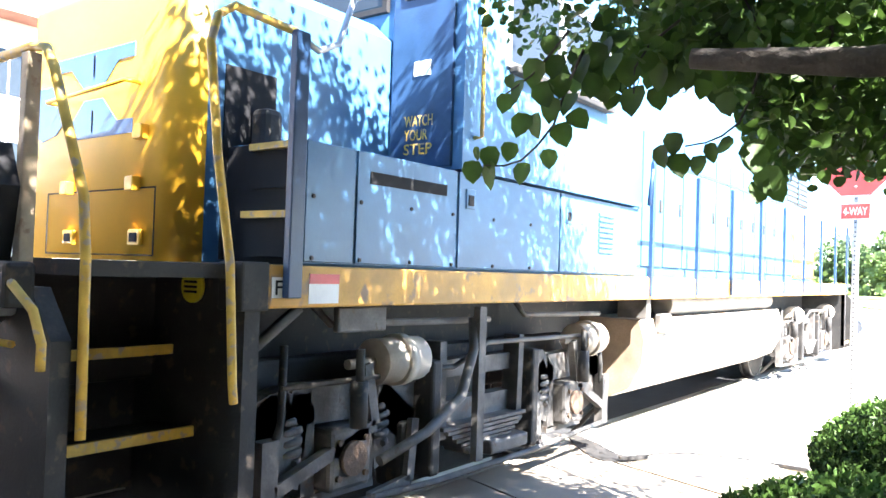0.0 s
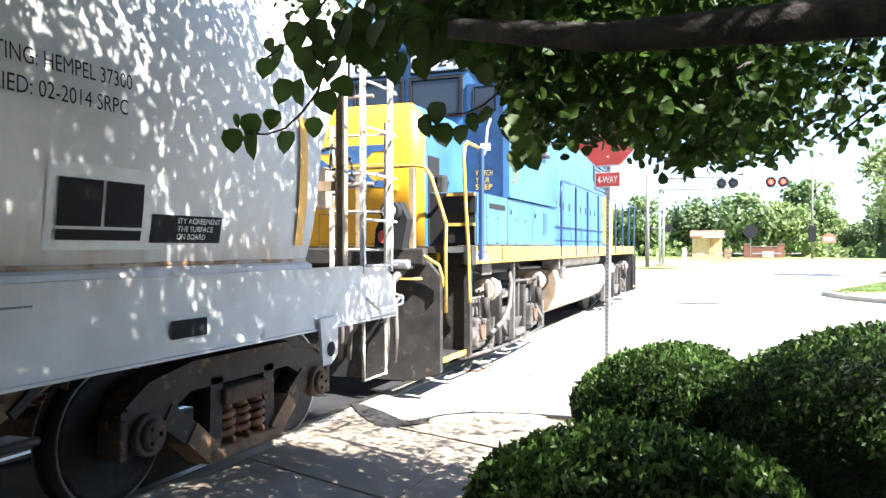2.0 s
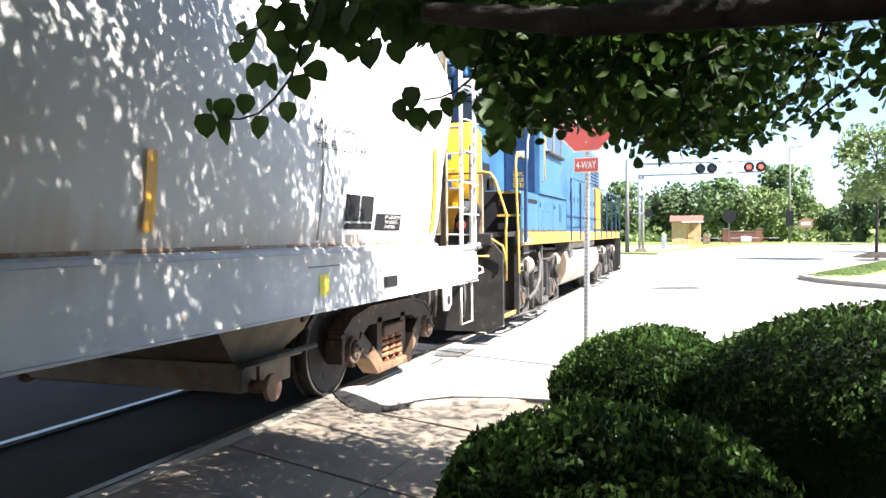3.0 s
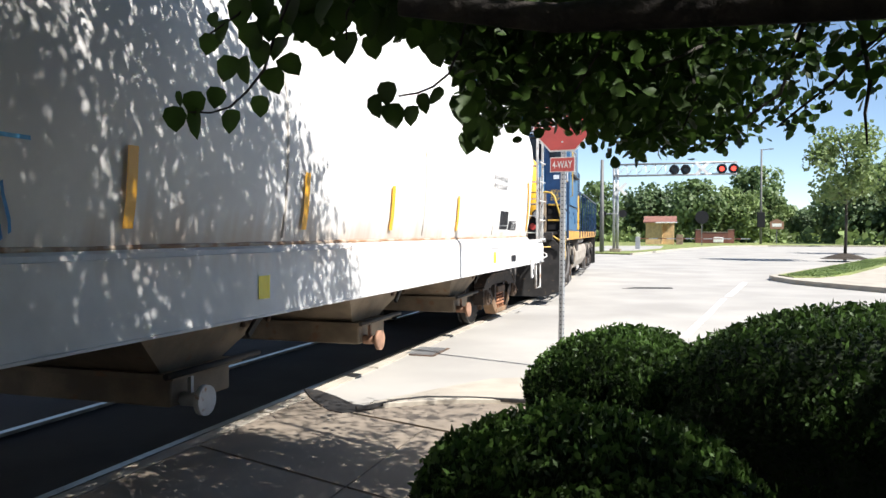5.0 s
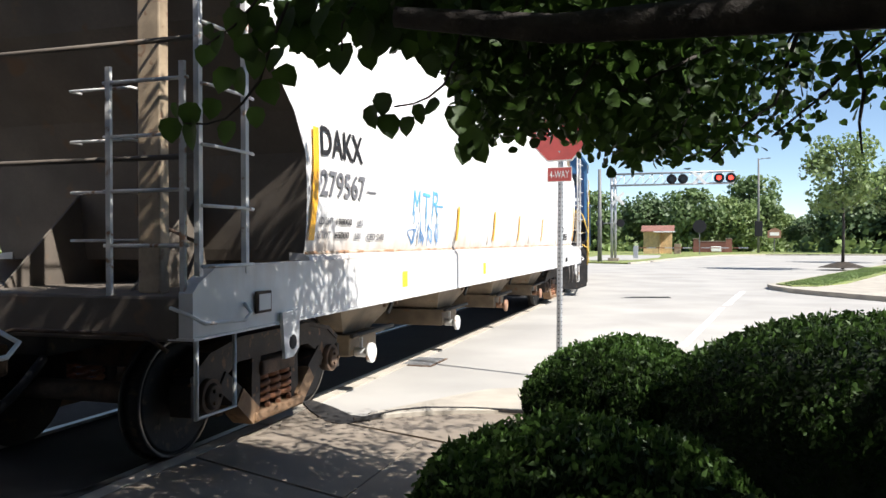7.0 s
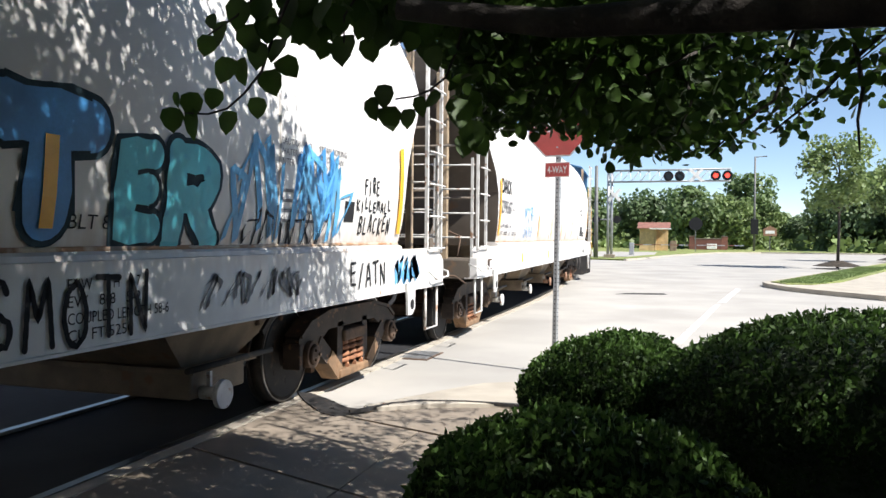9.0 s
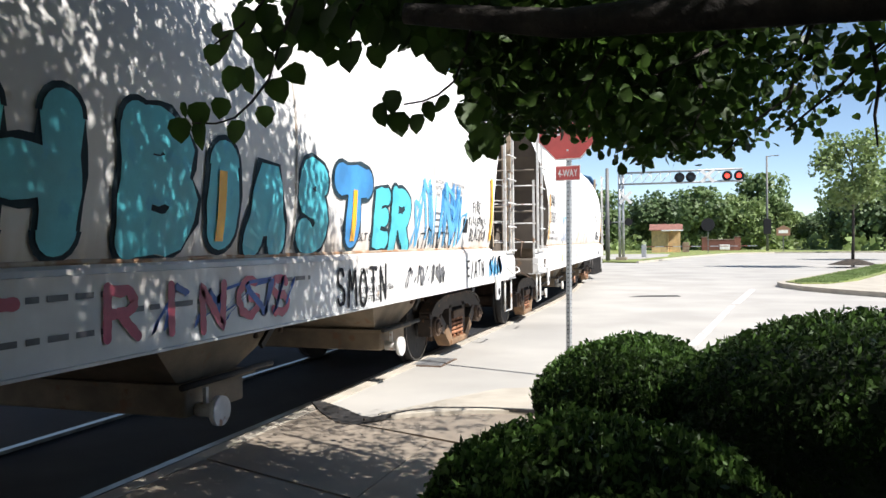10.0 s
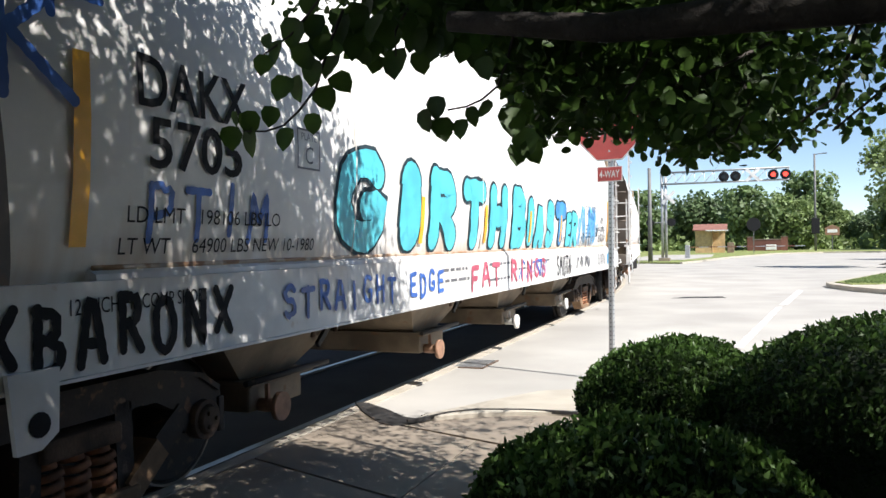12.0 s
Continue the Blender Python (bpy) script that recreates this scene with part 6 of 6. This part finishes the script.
BROAD = [(0, 0.62, -0.03), (0, -0.5, 0), (0.36, -0.42, 0.07), (0.50, -0.08, 0.10), (0.34, 0.32, 0.06), (-0.34, 0.32, 0.06), (-0.50, -0.08, 0.10), (-0.36, -0.42, 0.07)]
SMALL = [(0, -0.5, 0), (0.24, 0, 0.04), (0, 0.6, 0), (-0.24, 0, 0.04)]
QUAD = [(-0.5, -0.4, 0.08), (0.5, -0.45, 0), (0.42, 0.5, 0.1), (-0.5, 0.42, 0)]


def build_bush(x, y, rx, ry, h, seed, count, label, square=2.0):
    """A clipped mound; square: 2 gives a round top, more a flatter, boxier one."""
    def swell(q):
        return float((abs(q[0]) ** square + abs(q[1]) ** square + abs(q[2]) ** square) ** (-1 / square))
    rng = np.random.default_rng(seed)
    b = empty("clipped_bush", label, "bush", "clipped bushes in the bed")
    # inner body, coloured dark for the shade deep between the leaves
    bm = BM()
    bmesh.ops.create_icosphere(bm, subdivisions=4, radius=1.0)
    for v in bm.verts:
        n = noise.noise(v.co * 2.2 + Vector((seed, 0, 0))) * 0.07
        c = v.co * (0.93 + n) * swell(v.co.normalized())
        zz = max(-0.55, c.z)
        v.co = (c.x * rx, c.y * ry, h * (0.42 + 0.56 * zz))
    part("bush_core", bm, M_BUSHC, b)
    d = rng.normal(size=(count, 3))
    d /= np.linalg.norm(d, axis=1, keepdims=True)
    d[:, 2] = np.abs(d[:, 2]) * np.where(rng.random(count) < 0.25, -0.5, 1)
    wob = np.array([noise.noise(Vector(q) * 2.2 + Vector((seed, 0, 0))) * 0.07 for q in d])
    rad = 0.93 + wob + rng.uniform(-0.03, 0.05, count)
    c = d * (rad * np.array([swell(q) for q in d]))[:, None]
    c[:, 2] = np.maximum(c[:, 2], -0.55)
    pts = np.stack([c[:, 0] * rx, c[:, 1] * ry, h * (0.42 + 0.56 * c[:, 2])], 1)
    nor = d + rng.normal(size=(count, 3)) * 0.75
    leaf_mesh("bush_leaves", pts, nor, rng.uniform(0.019, 0.036, count), M_BUSH, b, SMALL, seed, "stuff")
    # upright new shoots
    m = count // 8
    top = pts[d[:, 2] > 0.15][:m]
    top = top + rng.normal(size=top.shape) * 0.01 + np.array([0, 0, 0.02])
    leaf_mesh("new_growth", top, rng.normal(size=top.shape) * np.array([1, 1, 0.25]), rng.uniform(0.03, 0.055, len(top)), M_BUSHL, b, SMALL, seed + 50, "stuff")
    b.matrix_basis = pose(x, y, 0.05)


build_bush(-0.42, 5.55, 0.72, 0.75, 0.90, 1, 46000, "rounded clipped green bush beside the sidewalk")
build_bush(1.72, 4.95, 1.95, 1.10, 1.15, 2, 95000, "large clipped dark green bush in shade", 2.7)
build_bush(-0.42, 3.35, 0.80, 0.62, 0.80, 3, 46000, "low clipped dark green bush at the bed's edge")

# the shade tree over the camera
TREE_AZ = [-180, -60, -40, -36, -33, -29, -26, -22, -18, -15, -10, -7, -3.5, 0, 3.7, 6.6, 9, 12, 20, 60, 180]
TREE_EL = [24, 24, 22, 19, 16, 15, 14.5, 14.5, 13.5, 7.2, 7.4, 6.6, 5.0, 5.5, 5.7, 6.1, 7.6, 7.4, 8, 14, 24]


def underside(x, y):
    """Height of the crown's drooping underside, which rises outwards."""
    return 1.62 + np.hypot(x, y) * np.tan(np.radians(np.interp(np.degrees(np.arctan2(x, y)), TREE_AZ, TREE_EL)))


def build_shade_tree():
    rng = np.random.default_rng(9)
    t = empty("shade_tree", "broad-leaved shade tree with a low dense drooping crown", "tree")
    part("trunk", tube(BM(), [(2.9, 2.9, -0.1), (2.88, 2.9, 0.5), (2.8, 2.88, 1.2), (2.72, 2.85, 2.0), (2.6, 2.8, 3.0), (2.5, 2.8, 4.4)], 0.19, 14, 0.10), M_BARK, t)
    limbs = [[(2.75, 2.85, 1.9), (2.1, 2.5, 2.08), (1.4, 2.3, 2.17), (0.7, 2.25, 2.20), (0.1, 2.22, 2.20), (-0.35, 2.2, 2.20), (-0.8, 2.15, 2.26)],
             [(2.7, 2.85, 2.3), (1.6, 3.6, 2.75), (0.6, 4.3, 3.0), (-0.6, 4.8, 3.1)],
             [(2.65, 2.85, 2.6), (1.5, 2.0, 3.4), (0.2, 1.4, 4.0), (-1.2, 1.2, 4.4)],
             [(2.6, 2.85, 3.0), (3.4, 3.8, 3.8), (4.0, 4.8, 4.2)],
             [(2.6, 2.8, 3.0), (3.4, 1.6, 3.8), (4.0, 0.6, 4.4)],
             [(2.5, 2.8, 4.2), (1.4, 3.0, 5.2), (0.4, 3.2, 5.8)]]
    for k, l in enumerate(limbs):
        part("limb", tube(BM(), l, 0.10 if k == 0 else 0.06, 10, 0.03 if k == 0 else 0.015), M_BARK, t)
    cs = []
    while len(cs) < 5200:
        p = rng.uniform((-2.9, -2.6, 1.9), (5.2, 6.3, 6.4))
        q = ((p[0] - 1.15) / 4.05, (p[1] - 1.9) / 4.3, (p[2] - 2.4) / 3.9)
        r = math.sqrt(q[0] ** 2 + q[1] ** 2 + max(0, q[2]) ** 2)
        foot = p[0] - p[2] / 1.19     # where its shade falls across the street
        if r > 1 or (-1.7 < foot < 1.7 and p[1] > 2.0 and rng.random() < 0.80) or (-3.6 < foot <= -1.7 and p[1] > 0.4 and rng.random() < 0.82):
            continue
        if p[2] < underside(p[0], p[1]) + 0.10 or math.hypot(p[0], p[1], p[2] - 1.6) < (2.45 if p[2] - 1.6 < 0.45 * math.hypot(p[0], p[1]) and p[1] > 0 else 1.6) or (p[1] < 1.0 and p[2] < 2.7):
            continue
        az = math.degrees(math.atan2(p[0], p[1]))
        if 3 < az < 26 and p[1] > 0 and p[2] - 1.6 < 0.36 * math.hypot(p[0], p[1]) and (noise.noise(Vector(p) * 1.7) < 0.10 or rng.random() < 0.74):
            continue
        cs.append(p)
    cs = np.array(cs)
    # extra upper leaves, added to shade the bushes and the train towards the back
    thick = []
    while len(thick) < 2400:
        p = rng.uniform((-2.6, -3.2, 3.0), (5.1, 7.6, 6.0))
        foot = p[0] - p[2] / 1.19
        over = foot > 1.9 and p[0] > 3.0 and p[1] > 1.5 and p[2] < 5.4
        back = -4.7 < foot < -2.55 and p[1] < 2.1 and p[2] > 3.2
        if (over or back) and p[2] > underside(p[0], p[1]) + 0.35:
            thick.append(p)
    cs = np.concatenate([cs, np.array(thick)])
    # denser skirt of foliage in the low drooping boughs
    low = []
    while len(low) < 1150:
        p = rng.uniform((-2.0, 2.3, 1.9), (2.2, 4.5, 3.1))
        gap = p[2] - underside(p[0], p[1])
        az = np.degrees(np.arctan2(p[0], p[1]))
        if 0.06 < gap < 0.85 and -23 < az and math.hypot(p[0], p[1]) > 2.5 and not (az > 2 and (noise.noise(Vector(p) * 1.9) < 0.06 or rng.random() < 0.36 + 0.03 * min(az, 10))):
            low.append(p)
    cs = np.concatenate([cs, np.array(low)])
    per = 18
    c = np.repeat(cs, per, 0) + rng.normal(size=(len(cs) * per, 3)) * np.array([0.11, 0.11, 0.09])
    ragged = 0.045 * np.sin(11 * c[:, 0] + 4 * c[:, 1]) + 0.035 * np.sin(23 * c[:, 0] - 9 * c[:, 1])
    keep = c[:, 2] > underside(c[:, 0], c[:, 1]) + ragged
    c = c[keep]
    nor = rng.normal(size=c.shape) * np.array([1, 1, 0.8]) + np.array([0, 0, 0.5])
    leaf_mesh("crown", c, nor, rng.uniform(0.030, 0.052, len(c)), M_LEAF, t, BROAD, 10, "stuff")
    # twigs through the low boughs
    for k in range(70):
        p = Vector(low[k * 9])
        q = p + Vector((rng.uniform(-0.4, 0.4), rng.uniform(-0.3, 0.3), rng.uniform(0.15, 0.45)))
        part("twig", tube(BM(), [q, (p + q) / 2 + Vector((0.03, 0.02, 0.02)), p], 0.008, 5, 0.003), M_BARK, t)
    # bare twigs that hang out of the thin side of the crown
    for tw in ([(0.70, 2.78, 2.35), (0.55, 2.81, 2.21), (0.49, 2.83, 2.15), (0.44, 2.85, 2.09), (0.34, 2.88, 2.01), (0.28, 2.89, 1.96)],
               [(0.40, 2.78, 2.36), (0.35, 2.82, 2.28), (0.32, 2.85, 2.18), (0.29, 2.87, 2.07), (0.20, 2.89, 2.01), (0.08, 2.91, 1.89)],
               [(0.52, 2.81, 2.24), (0.55, 2.83, 2.09), (0.54, 2.85, 1.99), (0.55, 2.86, 1.89)]):
        part("twig", tube(BM(), tw, 0.009, 6, 0.003), M_BARK, t)
    # drooping sprays: a twig each, and its hanging leaves (place and length)
    sprays = [
        ([(-1.18, 2.21, 2.36), (-1.25, 2.22, 2.23), (-1.29, 2.22, 2.12), (-1.34, 2.20, 2.05), (-1.39, 2.18, 2.00), (-1.44, 2.15, 1.98), (-1.50, 2.11, 1.98)],
         [(-1.42, 2.15, 2.03, 0.07), (-1.48, 2.12, 2.01, 0.08), (-1.48, 2.13, 1.95, 0.10), (-1.53, 2.09, 1.96, 0.08), (-1.51, 2.09, 2.02, 0.05), (-1.39, 2.19, 1.96, 0.08),
          (-1.31, 2.23, 2.01, 0.07), (-1.27, 2.24, 2.09, 0.09), (-1.22, 2.26, 2.14, 0.09), (-1.34, 2.19, 2.12, 0.09), (-1.38, 2.16, 2.12, 0.09)]),
        ([(-1.22, 2.18, 2.42), (-1.29, 2.17, 2.34), (-1.34, 2.15, 2.28), (-1.42, 2.12, 2.22)],
         [(-1.42, 2.12, 2.19, 0.08), (-1.38, 2.13, 2.23, 0.08), (-1.40, 2.11, 2.26, 0.05), (-1.33, 2.15, 2.29, 0.10), (-1.31, 2.18, 2.22, 0.09), (-1.26, 2.20, 2.25, 0.09),
          (-1.24, 2.23, 2.19, 0.09), (-1.29, 2.20, 2.17, 0.09), (-1.27, 2.18, 2.31, 0.09), (-1.19, 2.22, 2.30, 0.10), (-1.17, 2.25, 2.25, 0.09)]),
        ([(-0.90, 2.32, 2.44), (-0.99, 2.30, 2.37), (-1.04, 2.30, 2.30), (-1.05, 2.32, 2.22)],
         [(-1.10, 2.27, 2.31, 0.10), (-1.06, 2.30, 2.29, 0.10), (-1.05, 2.32, 2.20, 0.11), (-1.00, 2.31, 2.32, 0.08), (-0.97, 2.34, 2.27, 0.09), (-0.93, 2.36, 2.25, 0.09),
          (-0.90, 2.37, 2.27, 0.08), (-1.14, 2.28, 2.22, 0.06), (-0.85, 2.40, 2.23, 0.07), (-0.79, 2.41, 2.26, 0.08), (-0.78, 2.43, 2.18, 0.08), (-0.86, 2.37, 2.32, 0.09)]),
        ([(-0.66, 2.46, 2.36), (-0.68, 2.44, 2.30), (-0.71, 2.45, 2.20), (-0.75, 2.46, 2.12), (-0.80, 2.45, 2.08), (-0.85, 2.44, 2.06), (-0.91, 2.42, 2.05)],
         [(-0.94, 2.40, 2.06, 0.08), (-0.98, 2.40, 2.02, 0.08), (-0.93, 2.42, 1.99, 0.09), (-0.87, 2.44, 1.99, 0.07), (-0.83, 2.45, 2.03, 0.07), (-0.79, 2.46, 2.05, 0.07),
          (-0.71, 2.49, 2.01, 0.11), (-0.67, 2.51, 1.94, 0.10), (-0.70, 2.51, 1.90, 0.08), (-0.65, 2.52, 1.91, 0.09)])]
    cc, nn, ss = [], [], []
    for twig, leaves in sprays:
        part("twig", tube(BM(), twig, 0.0055, 5, 0.003), M_BARK, t)
        for x, y, z, size in leaves:
            cc.append((x, y, z))
            nn.append((rng.uniform(-0.5, 0.9), -1, rng.uniform(-0.3, 0.5)))
            ss.append(size * 0.92)
    # small dense leaves where the sprays join the crown
    for k in range(85):
        x = rng.uniform(-1.36, -0.72)
        cc.append((x, 2.42 + 0.3 * x + rng.uniform(0.05, 0.35) + 0.2, rng.uniform(2.27, 2.44)))
        nn.append((rng.uniform(-0.7, 0.7), -1, rng.uniform(-0.5, 0.7)))
        ss.append(rng.uniform(0.06, 0.09))
    leaf_mesh("spray_leaves", np.array(cc), np.array(nn), np.array(ss), M_LEAF, t, BROAD, 11, "stuff", True)
    return t


shade = build_shade_tree()
# unseen tree copies, added behind the camera to close off sky light
for x, y, turn in ((0.6, -6.6, 0), (1.4, -14.0, 40)):
    copy_thing(shade, pose(x, y, 0.9, 0, 0, turn))
# plain unseen building behind and beside the camera, added to shade the bushes
blocker = empty("shop_building", "low brown unseen building added to shade the planting", "building")
part("wall", box(BM(), 5.6, 22, -30, 5.6, -0.2, 5.6), M_BLOCKER, blocker)
part("roof", box(BM(), 5.2, 22.3, -30.3, 5.9, 5.6, 5.9), M_ROOF, blocker)
part("window", box(BM(), 5.56, 5.6, -9, -6, 0.9, 2.6), M_GLASS, blocker)
struct(part("rear_bed", box(BM(), 1.65, 5.6, -30, 1.35, -0.2, 0.05), M_SOIL), "dark mulch bed along the added building", "planting bed")


def build_tree(label, h, base, r, clumps, leaf, seed, material, squash=1.0, trunk_r=0.2):
    rng = np.random.default_rng(seed)
    t = empty("tree", label, "tree", "trees beyond the street")
    part("trunk", tube(BM(), [(0, 0, -0.1), (0.05, 0, h * 0.3), (0, 0.05, h * 0.6), (0.05, 0, h * 0.85)], trunk_r, 8, trunk_r * 0.25), M_BARK, t)
    bm = BM()
    for k in range(9):
        a = k * 2.4
        z = base + (h - base) * (0.05 + 0.07 * k)
        tube(bm, [(0, 0, z), (cos(a) * r * 0.4, sin(a) * r * 0.4, z + 0.12 * h), (cos(a) * r * 0.75, sin(a) * r * 0.75, z + 0.2 * h)], trunk_r * 0.35, 5, trunk_r * 0.08)
    part("limbs", bm, M_BARK, t)
    lobes = []
    for k in range(22):
        d = rng.normal(size=3)
        d /= np.linalg.norm(d)
        lobes.append((d * np.array([r * 0.62, r * 0.62, (h - base) * 0.34]) + np.array([0, 0, (h + base) / 2]), rng.uniform(0.28, 0.5) * r))
    which = rng.integers(0, len(lobes), clumps)
    d = rng.normal(size=(clumps, 3))
    d /= np.linalg.norm(d, axis=1, keepdims=True)
    rad = rng.random(clumps) ** 0.4
    cen = np.array([lobes[i][0] for i in which])
    rr = np.array([lobes[i][1] for i in which])
    c = cen + d * (rad * rr)[:, None] * np.array([1, 1, squash])
    nor = d + rng.normal(size=d.shape) * 0.8 + np.array([0, 0, 0.3])
    leaf_mesh("crown", c, nor, rng.uniform(0.6, 1.3, clumps) * leaf, material, t, QUAD, seed + 1, "stuff")
    return t


young = build_tree("young street tree with a thin airy crown in mulch", 7.6, 2.6, 2.3, 2900, 0.17, 31, M_FARL, trunk_r=0.09)
young.matrix_basis = pose(7.9, 47.0, 0.15)
copy_thing(young, pose(14.4, 63.0, 0.15, 0, 0, 120))
for x, y in ((7.9, 47.0), (14.4, 63.0)):
    bm = BM()
    bmesh.ops.create_cone(bm, cap_ends=True, segments=18, radius1=1.25, radius2=0.3, depth=0.3)
    bmesh.ops.translate(bm, verts=bm.verts, vec=(x, y, 0.30))
    tagged(part("mulch_mound", bm, M_SOIL), "dark mulch mound round a young tree", "mulch", "mulch mounds")
kinds = [build_tree("full green roadside tree in summer leaf", 9.5, 1.2, 4.4, 5200, 0.42, 41, M_FAR),
         build_tree("full dark green roadside tree with a broad crown", 8.6, 0.8, 4.8, 5200, 0.42, 43, M_FARD),
         build_tree("bright green roadside tree with a rounded crown", 8.0, 0.6, 4.2, 5200, 0.40, 45, M_FARL)]
spots = [(0, -14, 122, 1.0), (1, -7, 130, 1.05), (0, 0.5, 118, 0.98), (2, 4.5, 126, 1.0), (0, 9, 135, 1.3), (2, 7.5, 119, 0.85), (1, 17, 128, 0.62),
         (1, 19.5, 112, 1.0), (0, 23.5, 116, 1.15), (1, 27, 110, 1.1), (2, 25, 104, 0.6), (0, 31, 112, 1.2), (1, 36, 108, 1.25), (2, 30, 101, 0.55), (0, 42, 108, 1.2), (1, 50, 112, 1.2),
         (1, -21, 128, 1.0), (0, -28, 120, 1.0), (1, -3, 140, 1.1), (2, 13.5, 131, 0.7), (0, 60, 116, 1.2), (1, -38, 118, 1.0)]
first = {}
for i, (k, x, y, sc) in enumerate(spots):
    m = pose(x, y, 0, 0, 0, i * 77)
    if k not in first:
        first[k] = kinds[k]
        kinds[k].matrix_basis = m
        kinds[k].scale = (sc, sc, sc)
    else:
        ob = copy_thing(kinds[k], m)
        ob.scale = (sc, sc, sc)
rng = np.random.default_rng(77)
n = 9000
c = np.stack([rng.uniform(-50, 75, n), rng.uniform(100, 128, n), np.abs(rng.normal(0, 1.0, n))], 1)
c[:, 1] = np.where(c[:, 0] < 17, c[:, 1] + 18, c[:, 1])
tagged(leaf_mesh("undergrowth", c, rng.normal(size=(n, 3)), rng.uniform(0.4, 0.9, n), M_FARL, None, QUAD, 78), "rough green undergrowth along the tree line", "shrubs", kind="stuff")
n = 16000
c = np.stack([rng.uniform(-150, 170, n), rng.uniform(150, 175, n), rng.uniform(0, 1, n) ** 0.8 * 8.0], 1)
c[:, 2] *= 0.7 + 0.3 * np.sin(c[:, 0] * 0.35) * np.cos(c[:, 0] * 0.11)
tagged(leaf_mesh("far_woods", c, rng.normal(size=(n, 3)), rng.uniform(1.0, 2.2, n), M_FARD, None, QUAD, 79), "dense far woods behind the street", "woods", kind="stuff")

# lawn blades on the near end of the island
n = 9000
u = rng.random(n)
c = np.stack([2.9 + u * 6.0 + rng.random(n) * 1.3, 28.3 + u * 18 - rng.random(n) * 1.0, np.full(n, 0.19)], 1)
tagged(leaf_mesh("lawn_blades", c, rng.normal(size=(n, 3)) * np.array([1, 1, 0.2]), rng.uniform(0.05, 0.1, n), M_FARL, None, SMALL, 80), "short mown grass blades on the island", "grass", kind="stuff")


# ------------------------------------------------------------------ building across the street
def build_house():
    h = empty("apartment_building", "pale stucco building with a brown overhanging roof", "building")
    part("wall", box(BM(), -36, -24, -12, 17, -0.2, 8.6), M_STUCCO, h)
    bm = BM()
    prism(bm, [(-36.8, 8.6), (-23.0, 8.6), (-23.0, 8.85), (-30, 11.6), (-36.8, 8.85)], "y", -12.8, 17.8)
    part("roof", bm, M_ROOF, h)
    for fl in range(3):
        for k in range(8):
            y0 = -10.8 + k * 3.4
            z0 = 0.9 + fl * 2.7
            w = part("window", box(BM(), -24.02, -23.94, y0, y0 + 1.4, z0, z0 + 1.5), M_WHITE, h)
            for q in range(2):
                part("pane", box(BM(), -23.94, -23.92, y0 + 0.08 + q * 0.65, y0 + 0.67 + q * 0.65, z0 + 0.08, z0 + 1.42), M_GLASS, w)
    for k in range(3):
        part("window", box(BM(), -34.5 + k * 3.6, -33.0 + k * 3.6, -12.06, -12.0, 3.8, 5.3), M_GLASS, h)
    part("string_course", box(BM(), -24.0, -23.9, -12, 17, 3.0, 3.2), M_WHITE, h)


build_house()
struct(part("far_sidewalk", box(BM(), -23.5, -14, -40, 60, -0.3, 0.1), M_CONC), "pale concrete sidewalk across the street", "sidewalk")
motions()
